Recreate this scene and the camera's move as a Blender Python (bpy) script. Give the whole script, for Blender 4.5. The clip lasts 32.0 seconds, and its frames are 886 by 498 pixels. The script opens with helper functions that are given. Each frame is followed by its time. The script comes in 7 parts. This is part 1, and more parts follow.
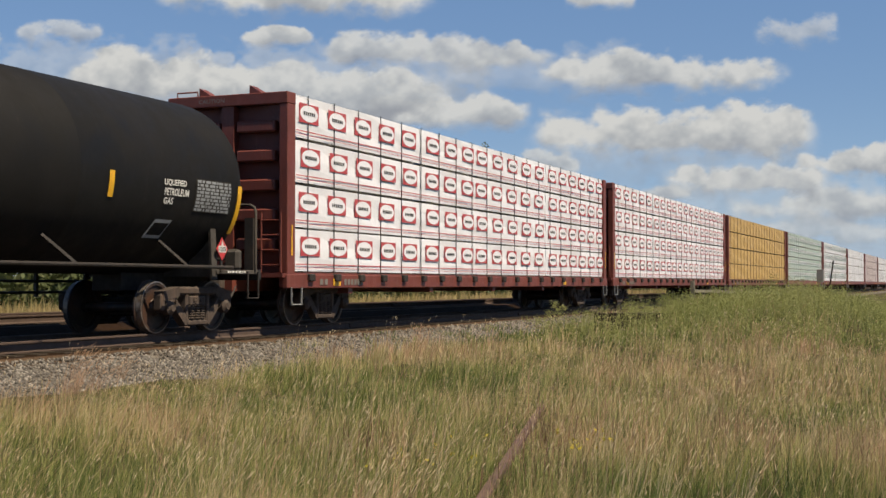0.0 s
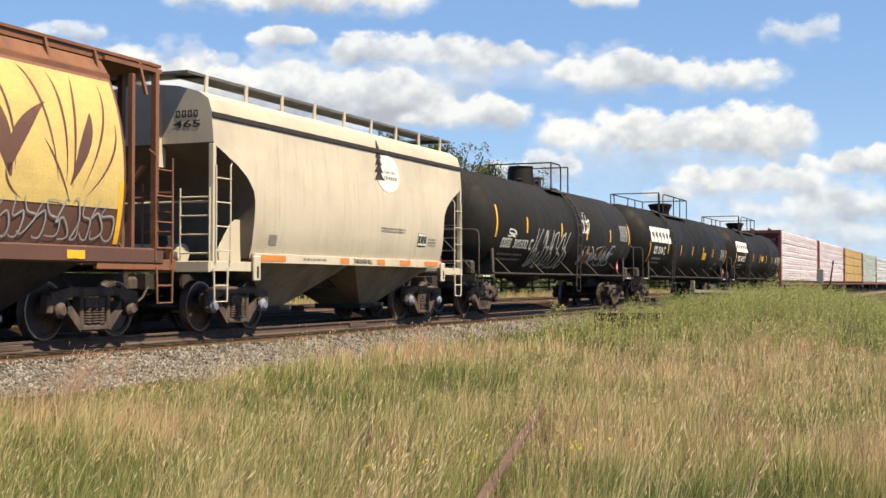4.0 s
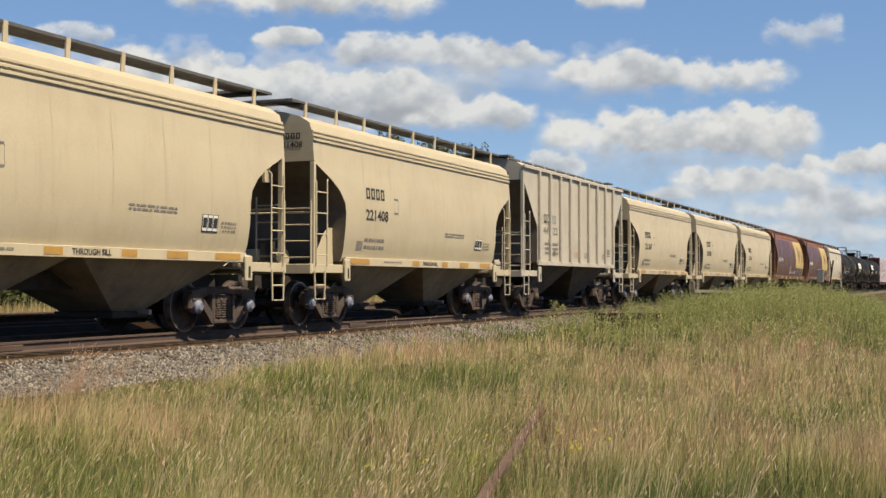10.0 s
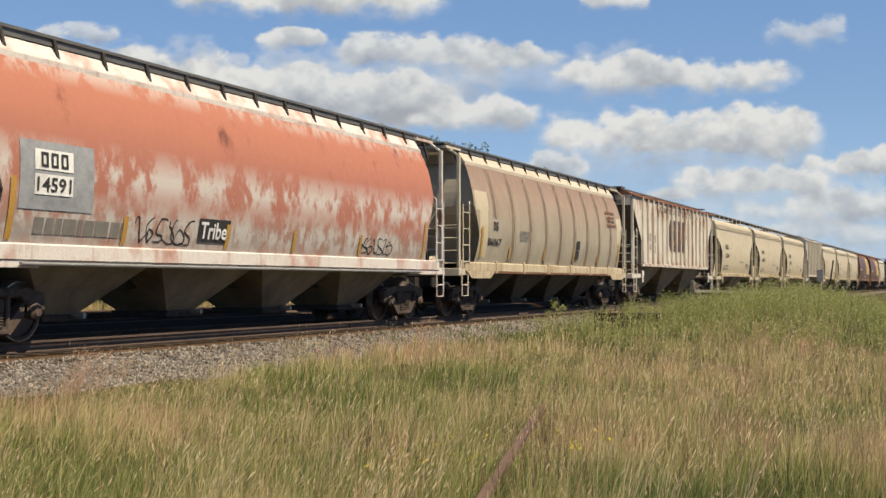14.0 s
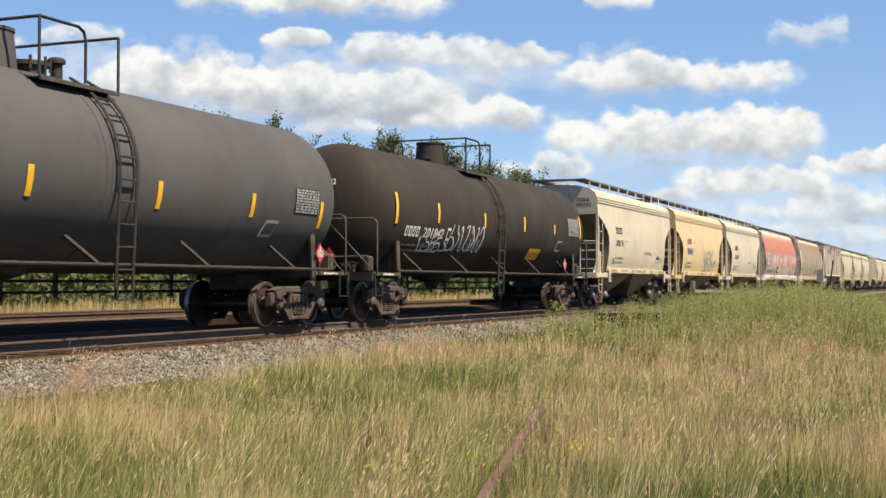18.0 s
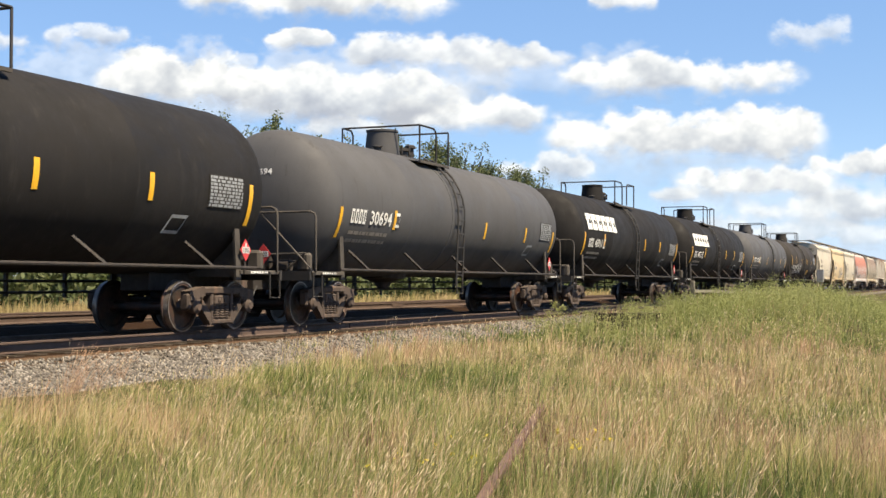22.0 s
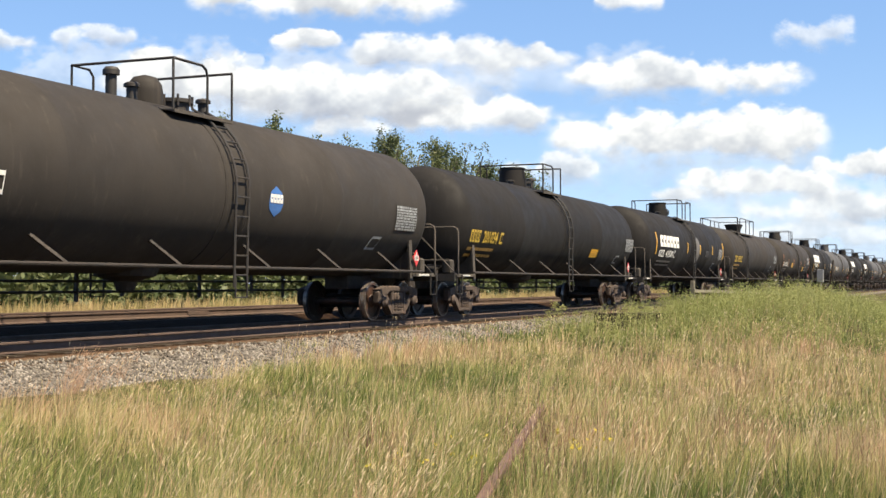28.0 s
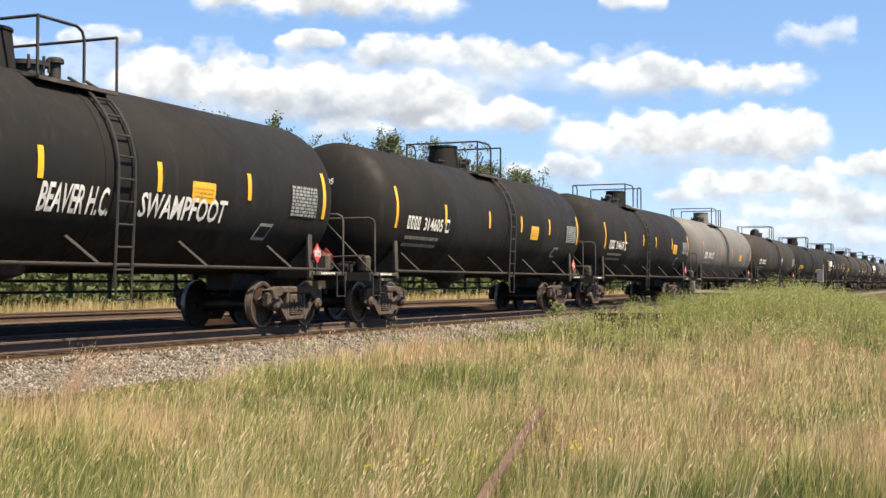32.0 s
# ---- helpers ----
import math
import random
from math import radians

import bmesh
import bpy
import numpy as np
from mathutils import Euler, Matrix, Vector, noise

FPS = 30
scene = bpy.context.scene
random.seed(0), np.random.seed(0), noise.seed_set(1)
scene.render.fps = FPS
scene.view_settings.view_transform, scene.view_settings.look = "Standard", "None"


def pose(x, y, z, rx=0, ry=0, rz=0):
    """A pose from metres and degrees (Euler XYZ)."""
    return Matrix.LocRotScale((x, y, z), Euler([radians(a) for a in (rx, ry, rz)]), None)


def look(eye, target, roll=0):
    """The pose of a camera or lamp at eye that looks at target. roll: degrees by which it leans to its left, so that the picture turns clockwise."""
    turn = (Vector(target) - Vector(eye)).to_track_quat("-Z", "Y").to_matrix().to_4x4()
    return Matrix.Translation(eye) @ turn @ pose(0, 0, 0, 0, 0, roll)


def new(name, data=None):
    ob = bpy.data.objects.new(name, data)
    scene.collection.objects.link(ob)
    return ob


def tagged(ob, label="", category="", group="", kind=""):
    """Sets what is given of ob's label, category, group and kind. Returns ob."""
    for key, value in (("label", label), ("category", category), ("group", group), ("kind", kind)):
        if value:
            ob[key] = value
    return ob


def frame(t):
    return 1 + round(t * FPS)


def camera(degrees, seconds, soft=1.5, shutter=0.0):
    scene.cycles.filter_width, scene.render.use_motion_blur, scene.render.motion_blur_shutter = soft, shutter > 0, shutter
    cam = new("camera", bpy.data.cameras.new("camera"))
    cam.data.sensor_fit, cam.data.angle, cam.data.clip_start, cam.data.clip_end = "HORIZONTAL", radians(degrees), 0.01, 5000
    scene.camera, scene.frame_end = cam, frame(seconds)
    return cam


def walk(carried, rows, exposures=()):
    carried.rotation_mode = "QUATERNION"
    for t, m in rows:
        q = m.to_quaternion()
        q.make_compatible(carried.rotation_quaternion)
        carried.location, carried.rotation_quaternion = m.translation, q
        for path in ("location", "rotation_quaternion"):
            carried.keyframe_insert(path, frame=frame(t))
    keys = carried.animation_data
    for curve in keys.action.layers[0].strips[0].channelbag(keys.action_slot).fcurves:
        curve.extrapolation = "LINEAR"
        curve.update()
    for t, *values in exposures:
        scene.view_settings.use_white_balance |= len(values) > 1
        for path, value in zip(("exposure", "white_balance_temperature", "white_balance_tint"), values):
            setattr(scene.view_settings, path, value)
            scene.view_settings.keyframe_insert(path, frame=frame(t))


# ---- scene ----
cam = camera(38.26, 32.0, soft=1.5)
EYE = (0.0, 0.0, 0.877)
AIM = pose(*EYE, 91.546, 0, 22.455)
walk(cam, [(0.0, AIM), (32.0, AIM)], exposures=[(t, stops, 6700, 17) for t, stops in ((0.0, 0.50), (0.9, 0.90), (2.0, 1.08), (3.5, 1.15), (6.0, 1.02), (8.0, 0.84), (13.0, 0.72), (14.5, 0.75), (16.5, 0.64), (17.2, 0.72), (18.0, 1.10), (20.0, 1.27), (32.0, 1.36))])

# ---- light ----
SUN = Vector((0.52, -0.10, 0.85)).normalized()
world = bpy.data.worlds.new("world")
scene.world = world
world.use_nodes = True
wn = world.node_tree.nodes
sky = wn.new("ShaderNodeTexSky")
sky.sky_type = "NISHITA"
sky.sun_disc = False
sky.sun_elevation = math.asin(SUN.z)
sky.sun_rotation = math.atan2(SUN.x, SUN.y)
sky.air_density, sky.dust_density, sky.ozone_density = 1.0, 0.2, 4.0
wn["Background"].inputs[1].default_value = 0.05
rich = wn.new("ShaderNodeHueSaturation")
rich.inputs["Saturation"].default_value = 1.1
world.node_tree.links.new(sky.outputs[0], rich.inputs["Color"])
world.node_tree.links.new(rich.outputs[0], wn["Background"].inputs[0])
sun = new("sun", bpy.data.lights.new("sun", "SUN"))
sun.data.energy, sun.data.angle, sun.data.color = 5.0, radians(0.5), (1.0, 0.905, 0.66)
sun.matrix_world = look(SUN * 100, (0, 0, 0))

TRACK_X = -14.05      # centre of the near track; the rail tops lie at z = 0
SPEED = 17.978        # metres a second, along +y
# ---- materials ----
def shader(name):
    m = bpy.data.materials.new(name)
    m.use_nodes = True
    n, l = m.node_tree.nodes, m.node_tree.links
    return m, n, l, n["Principled BSDF"]


def spots(n, l, vec, scale, lo, hi, detail=5.0, rough=0.6):
    """A noise, stretched between two levels to 0..1."""
    t = n.new("ShaderNodeTexNoise")
    t.inputs["Scale"].default_value, t.inputs["Detail"].default_value, t.inputs["Roughness"].default_value = scale, detail, rough
    l.new(vec, t.inputs["Vector"])
    r = n.new("ShaderNodeMapRange")
    r.inputs[1].default_value, r.inputs[2].default_value = lo, hi
    l.new(t.outputs["Fac"], r.inputs[0])
    return r.outputs[0]


def blend(n, l, fac, a, b, how="MIX"):
    mx = n.new("ShaderNodeMix")
    mx.data_type, mx.blend_type = "RGBA", how
    for sock, v in ((mx.inputs[0], fac), (mx.inputs[6], a), (mx.inputs[7], b)):
        if hasattr(v, "links"):
            l.new(v, sock)
        else:
            sock.default_value = (*v, 1) if isinstance(v, tuple) else v
    return mx.outputs[2]


def surface(name, col, dirt=None, amount=0.5, rough=0.6, metal=0.0, scale=1.2, fine=35.0, streak=None, streak_amount=0.4, bump=0.15, bump_scale=60.0, spread=0.0, bands=(), blotches=(), gloss=0.5):
    """Paint, metal, wood or stone: stains at a large scale, grain at a small one, and runs down the side."""
    m, n, l, b = shader(name)
    tc, oi, add = n.new("ShaderNodeTexCoord"), n.new("ShaderNodeObjectInfo"), n.new("ShaderNodeVectorMath")
    mul = n.new("ShaderNodeMath")
    mul.operation, mul.inputs[1].default_value = "MULTIPLY", 37.0
    l.new(oi.outputs["Random"], mul.inputs[0])
    l.new(tc.outputs["Object"], add.inputs[0])
    l.new(mul.outputs[0], add.inputs[1])
    vec = add.outputs[0]
    c = col
    if dirt:
        f = spots(n, l, vec, scale, 0.62 - amount * 0.35, 0.72)
        c = blend(n, l, f, c, dirt)
    for z0, z1, ragged, other in bands:
        # dust, rust or wear that sets in at a height, with a ragged edge
        sp, ma = n.new("ShaderNodeSeparateXYZ"), n.new("ShaderNodeMath")
        l.new(tc.outputs["Object"], sp.inputs[0])
        ns = n.new("ShaderNodeTexNoise")
        ns.inputs["Scale"].default_value, ns.inputs["Detail"].default_value, ns.inputs["Roughness"].default_value = 1.6, 7.0, 0.68
        mp0 = n.new("ShaderNodeMapping")
        mp0.inputs["Scale"].default_value = (1.0, 1.0, 0.55)
        l.new(vec, mp0.inputs[0])
        l.new(mp0.outputs[0], ns.inputs["Vector"])
        ma.operation, ma.inputs[1].default_value = "MULTIPLY_ADD", ragged
        l.new(ns.outputs["Fac"], ma.inputs[0])
        l.new(sp.outputs["Z"], ma.inputs[2])
        r0 = n.new("ShaderNodeMapRange")
        r0.inputs[1].default_value, r0.inputs[2].default_value = z0 + ragged / 2, z1 + ragged / 2
        l.new(ma.outputs[0], r0.inputs[0])
        c = blend(n, l, r0.outputs[0], c, other)
    for z0, z1, edge, size, level, other in blotches:
        # ragged patches of bare or sooty paint between two heights
        sp = n.new("ShaderNodeSeparateXYZ")
        l.new(tc.outputs["Object"], sp.inputs[0])
        up, down, both = n.new("ShaderNodeMapRange"), n.new("ShaderNodeMapRange"), n.new("ShaderNodeMath")
        up.inputs[1].default_value, up.inputs[2].default_value = z0 - edge, z0 + edge
        down.inputs[1].default_value, down.inputs[2].default_value = z1 + edge, z1 - edge
        l.new(sp.outputs["Z"], up.inputs[0])
        l.new(sp.outputs["Z"], down.inputs[0])
        both.operation = "MULTIPLY"
        l.new(up.outputs[0], both.inputs[0])
        l.new(down.outputs[0], both.inputs[1])
        mp1 = n.new("ShaderNodeMapping")
        mp1.inputs["Scale"].default_value = (1.0, 1.0, 0.6)
        l.new(vec, mp1.inputs[0])
        cut = n.new("ShaderNodeMath")
        cut.operation = "MULTIPLY"
        l.new(both.outputs[0], cut.inputs[0])
        l.new(spots(n, l, mp1.outputs[0], size, level, level + 0.1, 8.0, 0.7), cut.inputs[1])
        c = blend(n, l, cut.outputs[0], c, other)
    if streak:
        mp = n.new("ShaderNodeMapping")
        mp.inputs["Scale"].default_value = (5.0, 5.0, 0.35)
        l.new(vec, mp.inputs[0])
        f = spots(n, l, mp.outputs[0], 1.3, 0.66 - streak_amount * 0.3, 0.78, 4.0)
        c = blend(n, l, f, c, streak)
    g = spots(n, l, vec, fine, 0.25, 0.75, 3.0)
    mr = n.new("ShaderNodeMapRange")
    mr.inputs[3].default_value, mr.inputs[4].default_value = (0.93, 1.05) if bump_scale < 10 else (0.82, 1.14)
    l.new(g, mr.inputs[0])
    cc = n.new("ShaderNodeCombineColor")
    for i in range(3):
        l.new(mr.outputs[0], cc.inputs[i])
    c = blend(n, l, 1.0, c, cc.outputs[0], "MULTIPLY")
    if spread:
        hv = n.new("ShaderNodeHueSaturation")
        mr2 = n.new("ShaderNodeMapRange")
        mr2.inputs[3].default_value, mr2.inputs[4].default_value = 1 - spread, 1 + spread
        geo = n.new("ShaderNodeNewGeometry")
        l.new(geo.outputs["Random Per Island"], mr2.inputs[0])
        l.new(mr2.outputs[0], hv.inputs["Value"])
        l.new(c, hv.inputs["Color"])
        c = hv.outputs[0]
    l.new(c, b.inputs["Base Color"])
    rr = n.new("ShaderNodeMapRange")
    rr.inputs[3].default_value, rr.inputs[4].default_value = max(0.05, rough - 0.12), min(1.0, rough + 0.12)
    l.new(spots(n, l, vec, scale * 3, 0.3, 0.7), rr.inputs[0])
    l.new(rr.outputs[0], b.inputs["Roughness"])
    b.inputs["Metallic"].default_value = metal
    b.inputs["Specular IOR Level"].default_value = gloss
    if rough > 0.85:
        # loose stone and raw wood swallow their own gloss
        b.inputs["Specular IOR Level"].default_value = 0.06
    bp = n.new("ShaderNodeBump")
    bp.inputs["Strength"].default_value, bp.inputs["Distance"].default_value = bump, 0.02
    l.new(spots(n, l, vec, bump_scale, 0.2, 0.8), bp.inputs["Height"])
    l.new(bp.outputs[0], b.inputs["Normal"])
    return m


def foliage(name, cols, rough=0.6, through_light=0.35, hue=""):
    """Leaves and blades: each its own shade, some light passing through."""
    m, n, l, b = shader(name)
    geo, ramp = n.new("ShaderNodeNewGeometry"), n.new("ShaderNodeValToRGB")
    e = ramp.color_ramp.elements
    for i, c in enumerate(cols):
        p = i / (len(cols) - 1)
        el = e[0] if i == 0 else (e[-1] if i == len(cols) - 1 else e.new(p))
        el.position, el.color = p, (*c, 1)
    # patches of one hue lie together
    tc = n.new("ShaderNodeTexCoord")
    patch = spots(n, l, tc.outputs["Object"], 0.45, 0.34, 0.66, 3.0)
    mx = n.new("ShaderNodeMath")
    mx.operation, mx.inputs[1].default_value = "MULTIPLY", 0.5
    ad = n.new("ShaderNodeMath")
    ad.operation = "MULTIPLY_ADD"
    ad.inputs[1].default_value = 0.5
    l.new(patch, mx.inputs[0])
    l.new(geo.outputs["Random Per Island"], ad.inputs[0])
    l.new(mx.outputs[0], ad.inputs[2])
    l.new(ad.outputs[0], ramp.inputs[0])
    if hue:
        # the hue of each tuft is kept with its blades
        at = n.new("ShaderNodeAttribute")
        at.attribute_name = hue
        l.new(at.outputs["Fac"], ramp.inputs[0])
    l.new(ramp.outputs[0], b.inputs["Base Color"])
    b.inputs["Roughness"].default_value = rough
    tr, mix = n.new("ShaderNodeBsdfTranslucent"), n.new("ShaderNodeMixShader")
    l.new(ramp.outputs[0], tr.inputs[0])
    mix.inputs[0].default_value = through_light
    l.new(b.outputs[0], mix.inputs[1])
    l.new(tr.outputs[0], mix.inputs[2])
    l.new(mix.outputs[0], n["Material Output"].inputs[0])
    return m


BLACK_PAINT = surface("black_paint", (0.0095, 0.0087, 0.0087), (0.0144, 0.0129, 0.0125), 0.6, rough=0.74, scale=0.6, streak=(0.0227, 0.0205, 0.0193), streak_amount=0.3, bump=0.08, bump_scale=6, gloss=0.2)
JET_BLACK = surface("fresh_black_paint", (0.0062, 0.0058, 0.0056), (0.0095, 0.0085, 0.0082), 0.5, rough=0.70, scale=0.6, streak=(0.016, 0.014, 0.013), streak_amount=0.15, bump=0.08, bump_scale=6, gloss=0.2)
BROWN_BLACK = surface("weathered_black_paint", (0.0235, 0.0207, 0.019), (0.0347, 0.0302, 0.0269), 0.7, rough=0.78, scale=0.5, streak=(0.047, 0.0403, 0.0347), streak_amount=0.25, bump=0.08, bump_scale=6, gloss=0.2)
GREY_PAINT = surface("dark_grey_paint", (0.062, 0.062, 0.066), (0.048, 0.047, 0.049), 0.6, rough=0.72, scale=0.5, streak=(0.036, 0.034, 0.034), streak_amount=0.2, bump=0.08, bump_scale=6, gloss=0.28)
PALE_GREY_PAINT = surface("pale_grey_paint", (0.1116, 0.108, 0.1058), (0.0828, 0.0778, 0.0749), 0.6, rough=0.7, scale=0.5, streak=(0.1224, 0.0828, 0.0612), streak_amount=0.15, bump=0.08, bump_scale=6)
CREAM = surface("cream_paint", (0.4312, 0.3702, 0.2557), (0.3892, 0.3282, 0.2251), 0.5, rough=0.5, scale=0.7, streak=(0.3816, 0.3129, 0.2213), streak_amount=0.35, bump=0.05, bump_scale=4)
CREAM_GREY = surface("dull_cream_paint", (0.4467, 0.3992, 0.3136), (0.3707, 0.3231, 0.2566), 0.5, rough=0.55, scale=0.7, streak=(0.3516, 0.3041, 0.2376), streak_amount=0.4, bump=0.05, bump_scale=4)
# grimy end paint, darkened further to stand in for shade in the recesses
GRIMY_SHADED_CREAM = surface("grimy_shaded_end_paint", (0.1188, 0.095, 0.0706), (0.072, 0.0576, 0.0432), 0.6, rough=0.65, scale=1.2, streak=(0.1008, 0.0756, 0.0576), streak_amount=0.4, bump=0.06, bump_scale=8)
CREAM_WARM = surface("yellow_cream_paint", (0.504, 0.3888, 0.2232), (0.4464, 0.3312, 0.1872), 0.5, rough=0.5, scale=0.7, streak=(0.3744, 0.2736, 0.1584), streak_amount=0.35, bump=0.05, bump_scale=4)
PALE = surface("pale_grey_cream_paint", (0.4113, 0.375, 0.3105), (0.3468, 0.3145, 0.258), 0.5, rough=0.55, scale=0.8, streak=(0.3064, 0.2661, 0.2177), streak_amount=0.35, bump=0.05, bump_scale=4)
RUSTED_WHITE = surface("rusted_white_paint", (0.5288, 0.5054, 0.451), (0.4277, 0.3655, 0.2877), 0.6, rough=0.6, scale=0.8, streak=(0.21, 0.0933, 0.0505), streak_amount=0.5, bump=0.1, bump_scale=9, blotches=[(3.7, 4.6, 0.35, 2.4, 0.50, (0.1944, 0.0778, 0.0389)), (1.5, 1.8, 0.15, 3.0, 0.48, (0.2177, 0.0933, 0.0544))])
RUSTED_CREAM = surface("rust_streaked_cream_paint", (0.4176, 0.36, 0.252), (0.3024, 0.2232, 0.1368), 0.6, rough=0.65, scale=1.3, streak=(0.1728, 0.0792, 0.0432), streak_amount=0.5, bump=0.12, bump_scale=16)
MAROON = surface("faded_maroon_paint", (0.082, 0.037, 0.027), (0.108, 0.050, 0.032), 0.6, rough=0.55, scale=0.35, streak=(0.0612, 0.0288, 0.023), streak_amount=0.3, bump=0.06, bump_scale=6, bands=[(3.1, 4.1, 0.6, (0.1728, 0.0756, 0.0446))])
PURPLE = surface("purple_brown_paint", (0.078, 0.034, 0.030), (0.092, 0.042, 0.034), 0.5, rough=0.5, scale=0.5, bump=0.05, bump_scale=6)
RUST_BROWN = surface("rust_brown_paint", (0.1692, 0.0684, 0.0324), (0.1008, 0.0396, 0.023), 0.6, rough=0.7, scale=1.5, streak=(0.1728, 0.0792, 0.036), bump=0.15)
EMBLEM_BROWN = surface("dark_brown_emblem_paint", (0.045, 0.026, 0.020), (0.085, 0.042, 0.028), 0.5, rough=0.65, scale=2.2, bump=0.06)
DUSTY_BROWN = surface("dusty_tan_paint", (0.3096, 0.2772, 0.216), (0.2448, 0.2088, 0.1584), 0.6, rough=0.62, scale=0.7, streak=(0.1944, 0.1296, 0.0936), streak_amount=0.3, bump=0.08, bump_scale=8, bands=[(2.3, 3.7, 1.0, (0.2592, 0.1836, 0.1368)), (3.5, 4.4, 0.6, (0.18, 0.1152, 0.0864))])
RIB_SHADING = surface("brown_shading_beside_ribs", (0.19, 0.135, 0.10), (0.25, 0.20, 0.15), 0.6, rough=0.7, scale=2.0, streak=(0.12, 0.08, 0.06), streak_amount=0.3)
SALMON = surface("faded_red_paint_wearing_off", (0.288, 0.2664, 0.2448), (0.288, 0.1152, 0.072), 0.75, rough=0.6, scale=1.6, bump=0.08, bump_scale=8, bands=[(1.72, 2.2, 1.1, (0.3096, 0.1188, 0.0792)), (2.9, 3.5, 0.8, (0.3456, 0.1296, 0.0778))],
                 blotches=[(2.25, 2.85, 0.25, 2.1, 0.44, (0.4176, 0.3816, 0.3528)), (1.5, 2.1, 0.2, 3.2, 0.45, (0.4032, 0.3744, 0.3456)), (3.2, 4.3, 0.3, 0.75, 0.55, (0.144, 0.0468, 0.0288)), (4.0, 4.3, 0.12, 2.5, 0.45, (0.396, 0.288, 0.2448))])
PEELED = surface("peeled_grey_white_paint", (0.50, 0.465, 0.435), (0.33, 0.145, 0.10), 0.35, rough=0.65, scale=1.4, streak=(0.27, 0.20, 0.17), streak_amount=0.3, bump=0.12, bump_scale=20)
CAR_RED = surface("oxide_red_paint", (0.150, 0.036, 0.025), (0.105, 0.028, 0.021), 0.5, rough=0.55, scale=1.5, streak=(0.18, 0.0612, 0.0432), streak_amount=0.2, bump=0.08)
FRAME_DARK = surface("grimy_steel", (0.0158, 0.0128, 0.0112), (0.0315, 0.0218, 0.0165), 0.6, rough=0.75, scale=3, bump=0.2)
FRAME_BLACK = surface("black_frame_paint", (0.0154, 0.014, 0.0133), (0.035, 0.0266, 0.021), 0.5, rough=0.65, scale=2, bump=0.1)
TRUCK = surface("rusty_cast_steel", (0.0697, 0.0492, 0.0385), (0.0295, 0.0197, 0.0148), 0.7, rough=0.85, scale=4, streak=(0.123, 0.0697, 0.0451), streak_amount=0.3, bump=0.25)
WHEEL = surface("wheel_steel", (0.02, 0.015, 0.013), (0.085, 0.036, 0.02), 0.5, rough=0.55, scale=2.5, bump=0.15)
DUSTY_FRAME = surface("dust_coated_black_steel", (0.056, 0.048, 0.041), (0.024, 0.020, 0.017), 0.7, rough=0.85, scale=2.5, streak=(0.11, 0.088, 0.068), streak_amount=0.3, bump=0.12)
BRIGHT = surface("worn_tread_steel", (0.30, 0.265, 0.24), (0.16, 0.105, 0.075), 0.5, rough=0.42, metal=0.8, scale=8, bump=0.03)
CAP = surface("blue_grey_cap_paint", (0.1368, 0.1548, 0.2088), (0.108, 0.1008, 0.108), 0.5, rough=0.6, scale=9)
RAIL = surface("rusty_rail", (0.0756, 0.0482, 0.036), (0.0504, 0.0324, 0.0252), 0.6, rough=0.8, scale=2, bump=0.2)
OLD_RAIL = surface("dark_rust", (0.108, 0.0612, 0.0468), (0.072, 0.0396, 0.0302), 0.6, rough=0.85, scale=6, bump=0.3)
TIE_WOOD = surface("creosoted_wood", (0.0288, 0.0223, 0.0173), (0.0504, 0.041, 0.0324), 0.6, rough=0.9, scale=4, bump=0.35, spread=0.3)
GREY_WOOD = surface("weathered_grey_wood", (0.1944, 0.18, 0.144), (0.1224, 0.108, 0.0864), 0.6, rough=0.9, scale=4, bump=0.3)
WALKWAY = surface("galvanised_walkway", (0.1224, 0.1188, 0.1152), (0.0864, 0.0828, 0.0792), 0.5, rough=0.6, metal=0.3, scale=2)
GALV = surface("galvanised_steel", (0.2736, 0.2736, 0.2664), (0.2016, 0.1944, 0.1872), 0.5, rough=0.5, metal=0.4, scale=3)
WHITE_PAINT = surface("white_lettering", (0.612, 0.612, 0.595), (0.4675, 0.459, 0.4335), 0.4, rough=0.6, scale=3)
YELLOW_PAINT = surface("yellow_lettering", (0.527, 0.357, 0.0425), (0.3825, 0.2635, 0.051), 0.4, rough=0.6, scale=3)
BLACK_INK = surface("black_lettering", (0.018, 0.0173, 0.0173), (0.036, 0.0331, 0.0288), 0.4, rough=0.7, scale=3)
GREY_INK = surface("faded_lettering", (0.144, 0.1368, 0.1224), (0.2016, 0.18, 0.1584), 0.4, rough=0.7, scale=6)
PALE_INK = surface("faded_pale_lettering", (0.1728, 0.1584, 0.144), (0.108, 0.0936, 0.0864), 0.4, rough=0.7, scale=6)
REFLECTOR = surface("yellow_reflector", (0.663, 0.357, 0.017), (0.527, 0.289, 0.0255), 0.4, rough=0.4, scale=5)
OCHRE = surface("ochre_reflector", (0.3744, 0.2088, 0.0432), (0.3168, 0.18, 0.0504), 0.4, rough=0.5, scale=5)
ORANGE = surface("orange_reflector", (0.4752, 0.1728, 0.036), (0.3888, 0.1512, 0.0432), 0.4, rough=0.5, scale=5)
PLACARD_RED = surface("red_placard", (0.4464, 0.036, 0.036), (0.36, 0.036, 0.036), 0.3, rough=0.5, scale=5)
LOGO_RED = surface("red_print", (0.4032, 0.054, 0.0612), (0.324, 0.0432, 0.0432), 0.3, rough=0.55, scale=3)
LOGO_GREEN = surface("green_print", (0.072, 0.216, 0.144), (0.0864, 0.1872, 0.1368), 0.3, rough=0.55, scale=3)
